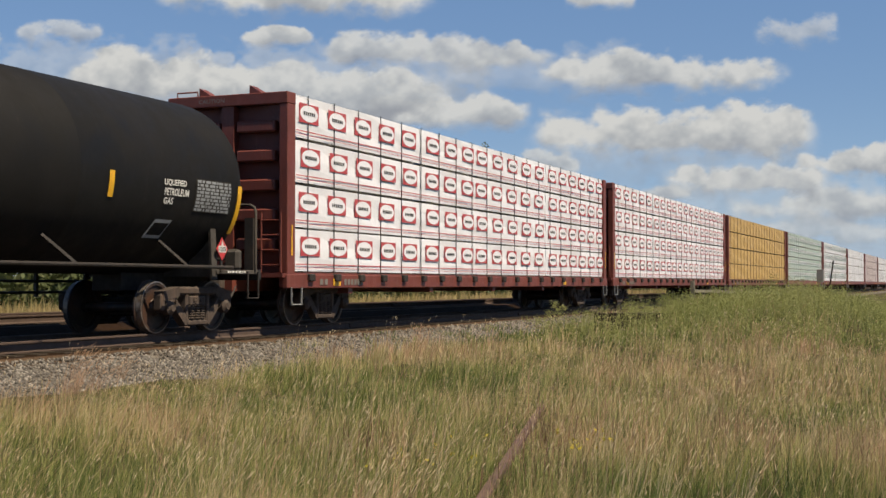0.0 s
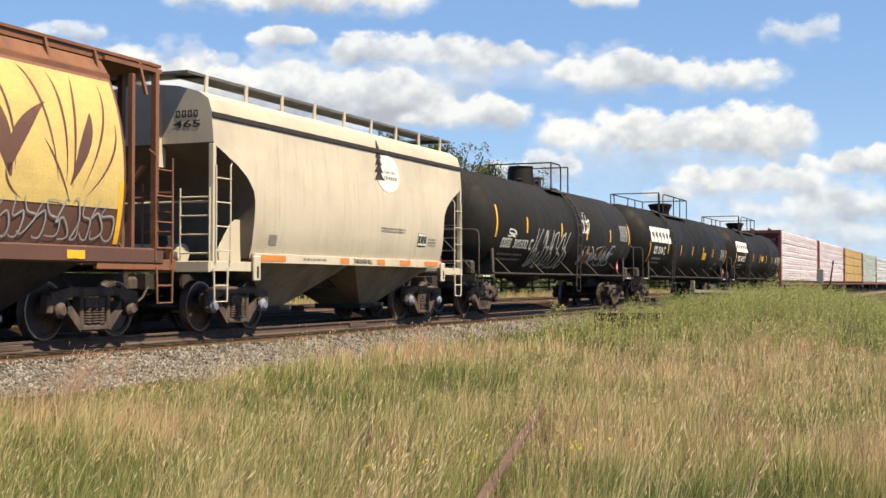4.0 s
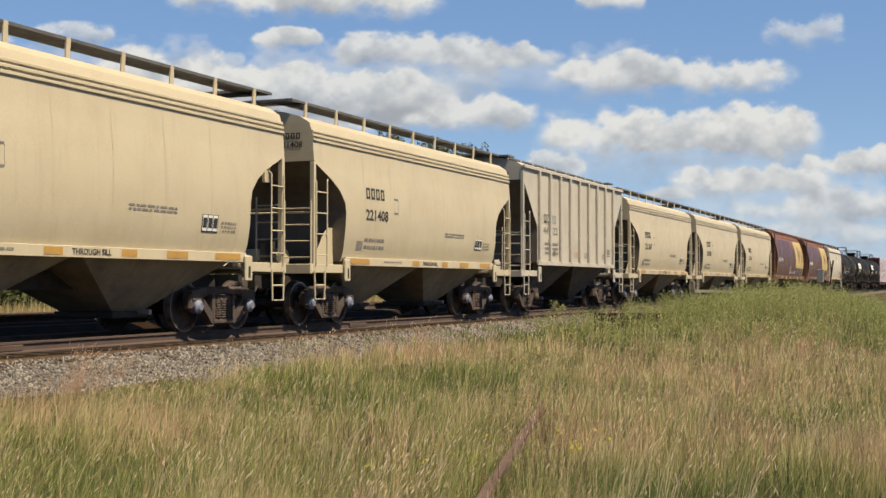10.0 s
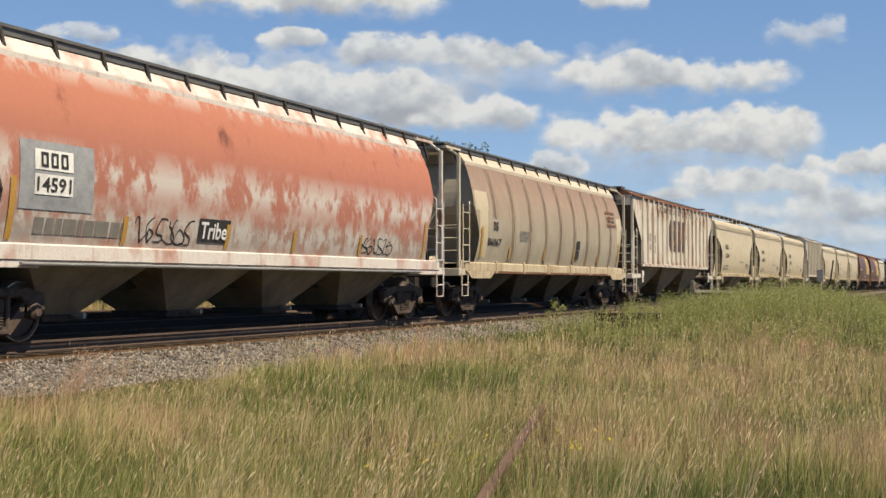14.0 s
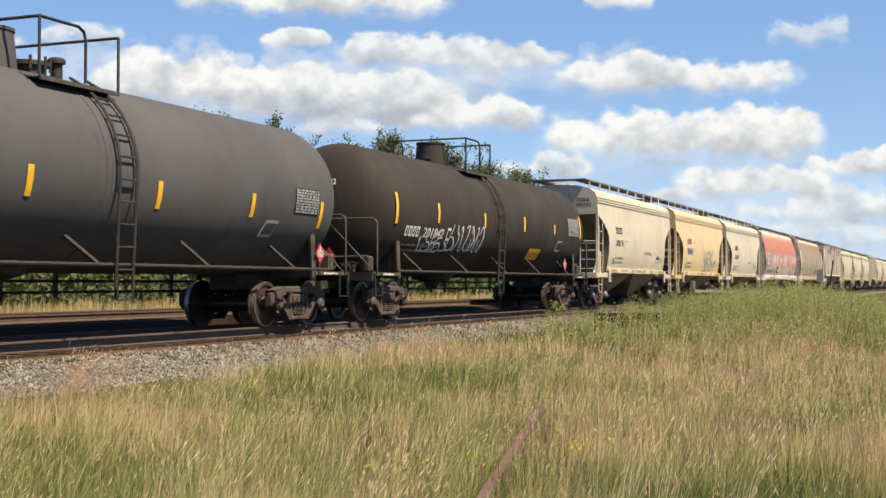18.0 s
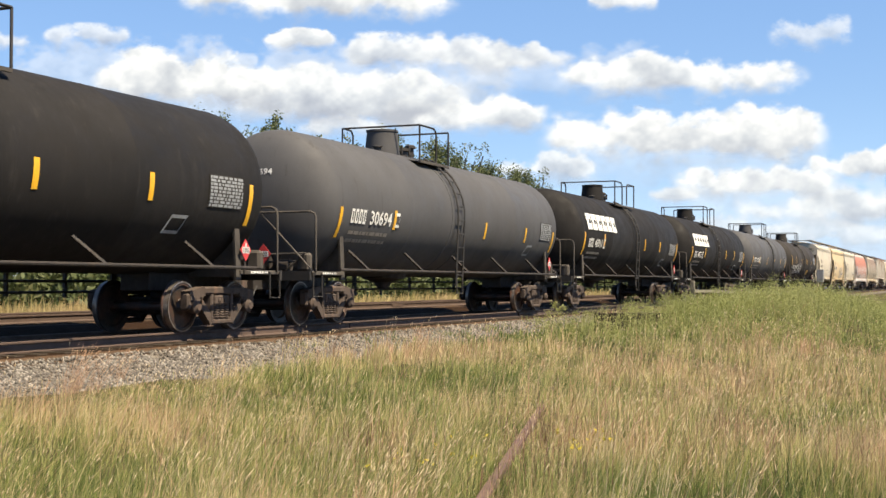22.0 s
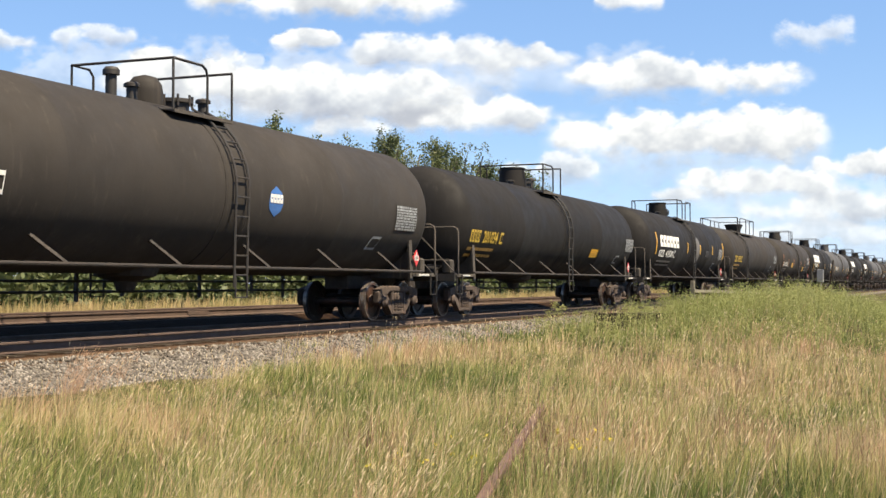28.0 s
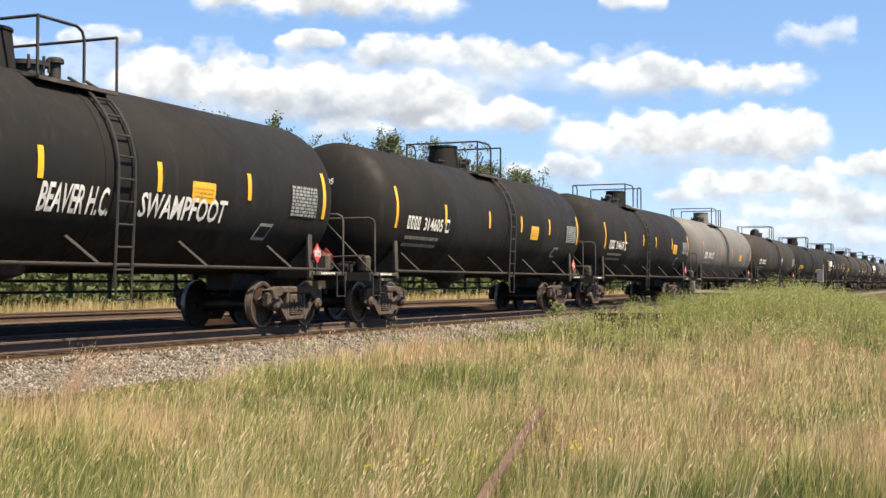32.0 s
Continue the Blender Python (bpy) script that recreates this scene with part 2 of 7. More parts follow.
LOGO_BLUE = surface("blue_print", (0.036, 0.1152, 0.324), (0.036, 0.0936, 0.2592), 0.3, rough=0.5, scale=3)
WRAP_WHITE = surface("white_lumber_wrap", (0.696, 0.704, 0.752), (0.64, 0.64, 0.688), 0.4, rough=0.42, scale=1.8, bump=0.7, bump_scale=2.6)
WRAP_YELLOW = surface("yellow_lumber_wrap", (0.4464, 0.288, 0.0864), (0.36, 0.2232, 0.072), 0.5, rough=0.5, scale=1.8, bump=0.6, bump_scale=2.6)
WRAP_GREEN = surface("green_white_lumber_wrap", (0.4464, 0.504, 0.468), (0.324, 0.4176, 0.3744), 0.7, rough=0.45, scale=1.6, bump=0.6, bump_scale=2.6)
WRAP_PINK = surface("pink_white_lumber_wrap", (0.504, 0.432, 0.432), (0.4464, 0.3456, 0.3456), 0.5, rough=0.45, scale=1.8, bump=0.6, bump_scale=2.6)
WHEAT = surface("wheat_yellow_paint", (0.4752, 0.3528, 0.1224), (0.396, 0.288, 0.108), 0.5, rough=0.55, scale=1.5)
GRAF_WHITE = surface("white_spray_paint", (0.6588, 0.6588, 0.6588), (0.425, 0.4144, 0.4037), 0.6, rough=0.7, scale=8)
GRAF_GREY = surface("grey_spray_paint", (0.2448, 0.2592, 0.2736), (0.1728, 0.18, 0.1944), 0.6, rough=0.7, scale=5)
GRAF_RED = surface("rust_red_spray_paint", (0.2448, 0.072, 0.036), (0.1584, 0.0576, 0.036), 0.6, rough=0.7, scale=5)
SOIL = surface("dry_grass_soil", (0.072, 0.0562, 0.0302), (0.0468, 0.0468, 0.0202), 0.8, rough=0.95, scale=0.5, fine=14, bump=0.6, bump_scale=18)
BED = surface("ballast_bed", (0.128, 0.116, 0.104), (0.084, 0.072, 0.0624), 0.7, rough=0.95, scale=3, fine=22, bump=1.0, bump_scale=20)
STONE = surface("ballast_stone", (0.18, 0.164, 0.1456), (0.112, 0.0944, 0.0768), 0.6, rough=0.9, scale=2, bump=0.3, spread=0.7)
BROWN_BED = surface("brown_ballast", (0.0936, 0.0598, 0.0374), (0.0562, 0.036, 0.0238), 0.7, rough=0.95, scale=3, fine=22, bump=1.0, bump_scale=20)
# chute paints: dirt, plus the shade under the bodies put into the base colour
CHUTE = surface("dirty_shaded_cream_chute_paint", (0.2368, 0.1984, 0.1344), (0.1088, 0.0896, 0.064), 0.8, rough=0.7, scale=1.2, streak=(0.128, 0.1024, 0.0736), streak_amount=0.35)
DARK_CHUTE = surface("grimy_shaded_chute_paint", (0.068, 0.06, 0.048), (0.032, 0.028, 0.024), 0.7, rough=0.75, scale=1.0, streak=(0.104, 0.088, 0.068), streak_amount=0.2)
SHADED_BED = surface("shade_darkened_ballast", (0.0245, 0.013, 0.0065), (0.0158, 0.0086, 0.0043), 0.7, rough=0.95, scale=3, fine=22, bump=1.0, bump_scale=20)
BARK = surface("poplar_bark", (0.144, 0.1296, 0.1008), (0.0792, 0.0684, 0.054), 0.7, rough=0.9, scale=5, bump=0.4)
BLADES = foliage("grass_blades", [(0.0648, 0.0982, 0.0209), (0.1463, 0.1881, 0.0397), (0.2821, 0.2926, 0.0888), (0.418, 0.3501, 0.1568), (0.5434, 0.4284, 0.2456), (0.418, 0.256, 0.1568)], hue="hue")
DRY_BLADES = foliage("dry_blades", [(0.2125, 0.1997, 0.051), (0.323, 0.2635, 0.102), (0.3995, 0.306, 0.1487), (0.357, 0.238, 0.1275)])
SEEDS = foliage("seed_heads", [(0.3696, 0.2688, 0.1568), (0.4928, 0.392, 0.2408), (0.5824, 0.4816, 0.336), (0.3808, 0.2352, 0.1512)])
DRY_PINK = foliage("pinkish_dry_weed", [(0.357, 0.204, 0.1275), (0.4675, 0.306, 0.204), (0.527, 0.3825, 0.255)])
WEEDS = foliage("weed_leaves", [(0.20, 0.225, 0.065), (0.25, 0.27, 0.085), (0.30, 0.31, 0.11), (0.36, 0.345, 0.15)], through_light=0.45)
LEAVES = foliage("poplar_leaves", [(0.04, 0.062, 0.02), (0.065, 0.088, 0.03), (0.105, 0.122, 0.045), (0.17, 0.165, 0.075)])
RED_STEMS = foliage("red_stems", [(0.144, 0.0648, 0.0432), (0.1872, 0.0936, 0.0648), (0.216, 0.1296, 0.0864)])
PETALS = foliage("yellow_petals", [(0.54, 0.396, 0.0144), (0.576, 0.468, 0.036), (0.504, 0.36, 0.0144)])
# ---- building blocks ----
def part(name, bm, material, parent=None, label="", smooth=False):
    """Links a bmesh as one mesh object, under a thing or a part."""
    me = bpy.data.meshes.new(name)
    bm.to_mesh(me)
    bm.free()
    me.materials.append(material)
    if smooth:
        me.shade_smooth()
        me.set_sharp_from_angle(angle=radians(38))
    ob = new(name, me)
    ob.parent = parent
    if label:
        tagged(ob, label)
    return ob


def use(name, me, parent, m=None, label=""):
    """A part on a mesh that others share."""
    ob = new(name, me)
    ob.parent = parent
    if m is not None:
        ob.matrix_basis = m
    if label:
        tagged(ob, label)
    return ob


def mesh(name, bm, material, smooth=False):
    me = bpy.data.meshes.new(name)
    bm.to_mesh(me)
    bm.free()
    me.materials.append(material)
    if smooth:
        me.shade_smooth()
        me.set_sharp_from_angle(angle=radians(38))
    return me


def box(bm, x0, x1, y0, y1, z0, z1, bevel=0.0):
    m = Matrix.Translation(((x0 + x1) / 2, (y0 + y1) / 2, (z0 + z1) / 2)) @ Matrix.Diagonal((abs(x1 - x0), abs(y1 - y0), abs(z1 - z0), 1))
    vs = bmesh.ops.create_cube(bm, size=1, matrix=m)["verts"]
    if bevel:
        es = {e for v in vs for e in v.link_edges}
        bmesh.ops.bevel(bm, geom=list(es), offset=bevel, segments=1, affect="EDGES")
    return bm


def boxed(*a, bevel=0.0):
    return box(bmesh.new(), *a, bevel=bevel)


def rod(bm, p, q, r, seg=8):
    p, q = Vector(p), Vector(q)
    d = q - p
    m = Matrix.Translation((p + q) / 2) @ d.to_track_quat("Z", "Y").to_matrix().to_4x4()
    bmesh.ops.create_cone(bm, cap_ends=True, segments=seg, radius1=r, radius2=r, depth=d.length, matrix=m)
    return bm


def pipe(bm, pts, r, seg=6):
    """A bent tube through the points."""
    pts = [Vector(p) for p in pts]
    rings = []
    for i, p in enumerate(pts):
        a, b = pts[max(0, i - 1)], pts[min(len(pts) - 1, i + 1)]
        q = (b - a).to_track_quat("Z", "Y")
        rings.append([bm.verts.new(p + q @ Vector((r * math.cos(2 * math.pi * k / seg), r * math.sin(2 * math.pi * k / seg), 0))) for k in range(seg)])
    for s, t in zip(rings, rings[1:]):
        # keep the rings from twisting
        off = min(range(seg), key=lambda o: sum((s[k].co - t[(k + o) % seg].co).length_squared for k in range(seg)))
        for k in range(seg):
            bm.faces.new((s[k], s[(k + 1) % seg], t[(k + 1 + off) % seg], t[(k + off) % seg]))
    bm.faces.new(rings[0][::-1])
    bm.faces.new(rings[-1])
    return bm


def beam(bm, p, q, w, h):
    """A square bar from p to q; w across x, h across the rest."""
    p, q = Vector(p), Vector(q)
    d = q - p
    side = Vector((1, 0, 0)) if abs(d.normalized().x) < 0.9 else Vector((0, 1, 0))
    third = d.normalized().cross(side).normalized()
    c = [(p if k < 4 else q) + side * (w / 2 * (1 if k & 1 else -1)) + third * (h / 2 * (1 if k & 2 else -1)) for k in range(8)]
    v = [bm.verts.new(x) for x in c]
    for f in ((0, 1, 3, 2), (4, 6, 7, 5), (0, 4, 5, 1), (2, 3, 7, 6), (0, 2, 6, 4), (1, 5, 7, 3)):
        bm.faces.new([v[k] for k in f])
    return bm


def lathe(bm, prof, seg=24, axis="Z", at=(0, 0, 0)):
    """Turns the profile (radius, height) about an axis."""
    rings = []
    for r, h in prof:
        ring = []
        for k in range(seg):
            a = 2 * math.pi * k / seg
            u, w = r * math.cos(a), r * math.sin(a)
            co = (u, w, h) if axis == "Z" else ((h, u, w) if axis == "X" else (w, h, u))
            ring.append(bm.verts.new(Vector(co) + Vector(at)))
        rings.append(ring)
    for s, t in zip(rings, rings[1:]):
        for k in range(seg):
            bm.faces.new((s[k], s[(k + 1) % seg], t[(k + 1) % seg], t[k]))
    bm.faces.new(rings[0][::-1])
    bm.faces.new(rings[-1])
    return bm


def plate(bm, pts, nrm, thick):
    """A flat sheet: the outline, and a thickness along nrm."""
    off = Vector(nrm) * thick
    a = [bm.verts.new(Vector(p)) for p in pts]
    b = [bm.verts.new(Vector(p) + off) for p in pts]
    bm.faces.new(a[::-1])
    bm.faces.new(b)
    for k in range(len(a)):
        j = (k + 1) % len(a)
        bm.faces.new((a[k], a[j], b[j], b[k]))
    bmesh.ops.recalc_face_normals(bm, faces=bm.faces)
    return bm


def wrap(R, zc, y, deg, lift=0.006):
    """The place on a tank's near side: along it, and degrees up round it."""
    a = radians(deg)
    return Vector(((R + lift) * math.cos(a), y, zc + (R + lift) * math.sin(a)))


def patch(R, zc, y0, y1, lo, hi, lift=0.006, round_ends=False):
    """A thin curved label on a tank."""
    bm = bmesh.new()
    n = max(2, int((hi - lo) / 4))
    ny = 5 if round_ends else 2
    g = []
    for i in range(n + 1):
        row = []
        s = 2 * i / n - 1
        for j in range(ny):
            u = j / (ny - 1)
            w = math.sqrt(max(0.0, 1 - s * s)) if round_ends else 1
            row.append(bm.verts.new(wrap(R, zc, (y0 + y1) / 2 + (u - 0.5) * (y1 - y0) * max(w, 0.02), lo + (hi - lo) * i / n, lift)))
        g.append(row)
    for r, s in zip(g, g[1:]):
        for k in range(ny - 1):
            bm.faces.new((r[k], r[k + 1], s[k + 1], s[k]))
    return bm


def words(text, width, height):
    """Lettering as flat mesh points and faces, centred, of that size."""
    cu = bpy.data.curves.new("lettering", "FONT")
    cu.body, cu.resolution_u, cu.offset = text, 2, 0.018
    ob = bpy.data.objects.new("lettering", cu)
    scene.collection.objects.link(ob)
    me = ob.to_mesh()
    co = np.empty(len(me.vertices) * 3)
    me.vertices.foreach_get("co", co)
    co = co.reshape(-1, 3)[:, :2]
    faces = [tuple(p.vertices) for p in me.polygons]
    ob.to_mesh_clear()
    bpy.data.objects.remove(ob)
    lo, hi = co.min(0), co.max(0)
    co = (co - (lo + hi) / 2) / (hi - lo) * (width, height)
    return co, faces


def blocks(text, width, height):
    """A word drawn as one plain block for each letter."""
    n = len(text)
    w = width / n
    co, faces = [], []
    for k in range(n):
        c = -width / 2 + (k + 0.5) * w
        a = len(co)
        co += [(c - w * 0.36, -height / 2), (c + w * 0.36, -height / 2), (c + w * 0.36, height / 2), (c - w * 0.36, height / 2)]
        faces.append((a, a + 1, a + 2, a + 3))
    return np.array(co), faces


def marks(text, width, height):
    """A word drawn as one slim hollow block for each letter."""
    n = len(text)
    w = width / n
    co, faces = [], []
    for k in range(n):
        c = -width / 2 + (k + 0.5) * w
        out = [(-0.36 * w, -0.5 * height), (0.36 * w, -0.5 * height), (0.36 * w, 0.5 * height), (-0.36 * w, 0.5 * height)]
        a = len(co)
        co += [(c + x, z) for x, z in out + [(x * 0.42, z * 0.62) for x, z in out]]
        faces += [(a + i, a + (i + 1) % 4, a + 4 + (i + 1) % 4, a + 4 + i) for i in range(4)]
    return np.array(co), faces


def rings(n, width, height, slant=0.0, hole=0.2):
    """A row of plain hollow blocks."""
    w = width / n
    co, faces = [], []
    for k in range(n):
        c = -width / 2 + (k + 0.5) * w
        out = [(-0.43 * w, -0.5 * height), (0.43 * w, -0.5 * height), (0.43 * w, 0.5 * height), (-0.43 * w, 0.5 * height)]
        inn = [(x * hole * 1.7, z * hole * 1.3) for x, z in out]
        a = len(co)
        co += [(c + x + slant * z, z) for x, z in out + inn]
        faces += [(a + i, a + (i + 1) % 4, a + 4 + (i + 1) % 4, a + 4 + i) for i in range(4)]
    return np.array(co), faces


def on_tank(flat, R, zc, y, deg, lift=0.012):
    co, faces = flat
    bm = bmesh.new()
    vs = [bm.verts.new(wrap(R, zc, y + p[0], deg + math.degrees(p[1] / R), lift)) for p in co]
    for f in faces:
        bm.faces.new([vs[k] for k in f])
    return bm


def on_side(flat, x, y, z):
    """Lays lettering on a side: x is a number, or gives the surface's x at a height."""
    co, faces = flat
    bm = bmesh.new()
    vs = [bm.verts.new(((x(z + p[1]) if callable(x) else x) + 0.008, y + p[0], z + p[1])) for p in co]
    for f in faces:
        bm.faces.new([vs[k] for k in f])
    return bm


def leaf_shape(pts, thick):
    """A bent leaf or line through three points: pointed at both ends."""
    co, faces = [], []
    (ax, az), (bx, bz), (cx, cz) = pts
    n = 12
    for k in range(n + 1):
        t = k / n
        x = ax * (1 - t) * (1 - 2 * t) + 4 * bx * t * (1 - t) + cx * t * (2 * t - 1)
        z = az * (1 - t) * (1 - 2 * t) + 4 * bz * t * (1 - t) + cz * t * (2 * t - 1)
        h = thick / 2 * (0.1 + 0.9 * math.sin(math.pi * t))
        co += [(x - h, z), (x + h, z)]
        if k:
            i = 2 * k
            faces.append((i - 2, i - 1, i + 1, i))
    return np.array(co), faces


def rect(w, h):
    return np.array([(-w / 2, -h / 2), (w / 2, -h / 2), (w / 2, h / 2), (-w / 2, h / 2)]), [(0, 1, 2, 3)]


def rows_of_bars(rng, w, h, lines, fill=0.55):
    """Small print that cannot be read, as bars."""
    co, faces = [], []
    lh = h / lines
    for i in range(lines):
        z = h / 2 - (i + 0.5) * lh
        x = -w / 2
        while x < w / 2 - 0.02:
            ln = min(rng.uniform(0.04, 0.16) * max(w, 0.5), w / 2 - x)
            a = len(co)
            co += [(x, z - lh * fill / 2), (x + ln, z - lh * fill / 2), (x + ln, z + lh * fill / 2), (x, z + lh * fill / 2)]
            faces.append((a, a + 1, a + 2, a + 3))
            x += ln + rng.uniform(0.02, 0.05)
    return np.array(co), faces


def scrawl(rng, w, h, strokes, thick=0.03):
    """Sprayed letters: sharp interlocking strokes, one bunch beside the other."""
    co, faces = [], []
    for s in range(strokes):
        cell = w / strokes
        cx = -w / 2 + (s + 0.5) * cell
        shapes = (((0.05, 0.5), (-0.45, 0.05), (-0.4, -0.38), (0.1, -0.5), (0.5, -0.2), (0.1, 0.0), (-0.3, -0.15)), ((-0.4, 0.3), (0.0, 0.5), (0.1, 0.0), (-0.1, -0.42), (0.4, -0.48), (0.6, 0.05)),
                  ((-0.1, 0.5), (-0.3, 0.1), (0.3, 0.12), (0.45, -0.25), (-0.1, -0.5), (-0.5, -0.3)), ((0.5, 0.42), (-0.1, 0.48), (-0.4, 0.0), (0.3, -0.1), (0.35, -0.45), (-0.45, -0.48)))
        knots = [Vector((cx + cell * 1.15 * (x + rng.uniform(-0.3, 0.3)), h * (z + rng.uniform(-0.12, 0.12)), 0)) for x, z in rng.choice(shapes)]
        pts = []
        for k in range(len(knots) - 1):
            p0, p1, p2, p3 = knots[max(k - 1, 0)], knots[k], knots[k + 1], knots[min(k + 2, len(knots) - 1)]
            for t in (0, 0.2, 0.4, 0.6, 0.8):
                q = p1 + ((p2 - p0) * t + (2 * p0 - 5 * p1 + 4 * p2 - p3) * t * t + (3 * p1 - p0 - 3 * p2 + p3) * t ** 3) * 0.5
                pts.append((q.x, max(-h / 2, min(h / 2, q.y))))
        for i, ((x0, z0), (x1, z1)) in enumerate(zip(pts, pts[1:])):
            d = math.hypot(x1 - x0, z1 - z0) or 1
            th = thick * (0.55 + 0.6 * math.sin(math.pi * (i + 0.5) / len(pts)))
            nx, nz = -(z1 - z0) / d * th / 2, (x1 - x0) / d * th / 2
            a = len(co)
            co += [(x0 + nx, z0 + nz), (x0 - nx, z0 - nz), (x1 - nx, z1 - nz), (x1 + nx, z1 + nz)]
            faces.append((a, a + 1, a + 2, a + 3))
    return np.array(co), faces


def sheet(name, verts, faces, material):
    """A large mesh from arrays: verts (n, 3), faces (m, k)."""
    me = bpy.data.meshes.new(name)
    me.vertices.add(len(verts))
    me.vertices.foreach_set("co", np.asarray(verts, dtype=np.float32).ravel())
    k = faces.shape[1]
    me.loops.add(faces.size)
    me.loops.foreach_set("vertex_index", faces.astype(np.int32).ravel())
    me.polygons.add(len(faces))
    me.polygons.foreach_set("loop_start", np.arange(0, faces.size, k, dtype=np.int32))
    me.update(calc_edges=True)
    me.materials.append(material)
    return me
# ---- ground, tracks, plants, sky ----
rng = random.Random(7)
nrg = np.random.default_rng(7)


def smooth(a, b, x):
    t = np.clip((x - a) / (b - a), 0, 1)
    return t * t * (3 - 2 * t)


def bed_z(x):
    """Height of the ballast across both tracks."""
    return np.interp(x - TRACK_X, (-8.4, -6.2, -2.75, -2.3, -1.9, 1.75, 3.7), (-0.5, 0.05, 0.05, -0.1, -0.19, -0.19, -0.78))


def ground_z(x, y):
    """Rough meadow, with a weedy mound beside the line."""
    z = -0.58 + 0.05 * np.sin(x * 0.9 + 0.6 * np.sin(y * 0.31)) * np.cos(y * 0.47) + 0.03 * np.sin(2.3 * x + 1.7 * y)
    z = z + 0.82 * np.exp(-((x + 4.3) / 2.9) ** 2 - ((y - 35) / 11.0) ** 2) + 0.28 * np.exp(-((x + 8.4) / 2.0) ** 2 - ((y - 38) / 12.0) ** 2)
    far = smooth(60, 160, np.hypot(x, y))
    z = z * (1 - far) + far * -0.42
    under = smooth(-11.0, -12.2, x) * smooth(-23.5, -21.5, x)
    z = z * (1 - under) + under * -0.85
    return np.where(x < -21.5, np.maximum(z, -0.42), z)


def grid_line(lo, hi, n, mid, power=3.0):
    t = np.linspace(-1, 1, n)
    s = np.sinh(power * t) / np.sinh(power)
    return np.where(s < 0, mid + s * (mid - lo), mid + s * (hi - mid))


gx, gy = grid_line(-2600, 1200, 220, -6.0, 6.5), grid_line(-900, 3600, 240, 25.0, 6.0)
GX, GY = np.meshgrid(gx, gy, indexing="ij")
gv = np.stack([GX, GY, ground_z(GX, GY)], -1).reshape(-1, 3)
ii = (np.arange(len(gx) - 1)[:, None] * len(gy) + np.arange(len(gy) - 1)[None]).ravel()
me = sheet("ground", gv, np.stack([ii, ii + len(gy), ii + len(gy) + 1, ii + 1], 1), SOIL)
me.shade_smooth()
tagged(new("ground", me), "uneven meadow soil under dry and green grass", "ground", kind="structure")

# ballast bed of both tracks
by = grid_line(-150, 1800, 120, 30.0, 4.0)
bx = TRACK_X + np.array([-8.4, -6.2, -2.75, -2.3, -1.9, -1.5, 1.45, 1.6, 2.0, 3.7])
BX, BY = np.meshgrid(bx, by, indexing="ij")
bv = np.stack([BX, BY, bed_z(BX)], -1).reshape(-1, 3)
ii = (np.arange(len(bx) - 1)[:, None] * len(by) + np.arange(len(by) - 1)[None]).ravel()
bed = tagged(new("ballast_bed", sheet("ballast_bed", bv, np.stack([ii, ii + len(by), ii + len(by) + 1, ii + 1], 1), BED)), "grey crushed stone bed under two railway tracks, shade-darkened between the rails", "ballast", kind="structure")
# strips 2 to 5 carry the train's shade in their near-black colour
bed.data.materials.append(SHADED_BED)
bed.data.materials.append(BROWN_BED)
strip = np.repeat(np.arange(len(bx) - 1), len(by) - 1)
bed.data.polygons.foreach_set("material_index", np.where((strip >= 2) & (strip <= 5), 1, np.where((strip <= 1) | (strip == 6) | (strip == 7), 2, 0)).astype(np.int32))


def rail_mesh(name, length, material):
    """A rail of its true section: foot, web and head; top at z = 0."""
    prof = [(-0.07, -0.172), (0.07, -0.172), (0.07, -0.158), (0.012, -0.135), (0.010, -0.05), (0.036, -0.035), (0.036, -0.006), (0.03, 0), (-0.03, 0), (-0.036, -0.006), (-0.036, -0.035), (-0.010, -0.05), (-0.012, -0.135), (-0.07, -0.158)]
    bm = bmesh.new()
    a = [bm.verts.new((x, 0, z)) for x, z in prof]
    b = [bm.verts.new((x, length, z)) for x, z in prof]
    bm.faces.new(a)
    bm.faces.new(b[::-1])
    for k in range(len(a)):
        j = (k + 1) % len(a)
        bm.faces.new((a[k], b[k], b[j], a[j]))
    bmesh.ops.recalc_face_normals(bm, faces=bm.faces)
    return mesh(name, bm, material)


LONG_RAIL = rail_mesh("rail", 1900, RAIL)
TIE = mesh("tie", boxed(-1.3, 1.3, -0.115, 0.115, -0.18, 0, bevel=0.012), TIE_WOOD)
JOINT = mesh("joint_bar", boxed(-0.02, 0.02, -0.45, 0.45, -0.14, -0.045, bevel=0.01), RAIL)
for cx, top, label, first, count in ((TRACK_X, 0.0, "main line railway track with rusty rails on dark wooden ties", 6.0, 170), (TRACK_X - 4.4, 0.24, "second railway track with brown rails behind the train", 8.0, 60)):
    track = tagged(new("track"), label, "railway track", kind="structure")
    track.location = (cx, 0, top)
    for sx in (-0.752, 0.752):
        use("rail", LONG_RAIL, track, pose(sx, -120, 0))
        for k in range(4):
            use("joint_bar", JOINT, track, pose(sx + 0.03, 9.0 + 11.9 * k + (6 if sx > 0 else 0), 0))
    for k in range(count):
        use("tie", TIE, track, pose(rng.uniform(-0.05, 0.05), first + 0.52 * k + rng.uniform(-0.03, 0.03), -0.172, 0, 0, rng.uniform(-1, 1)))

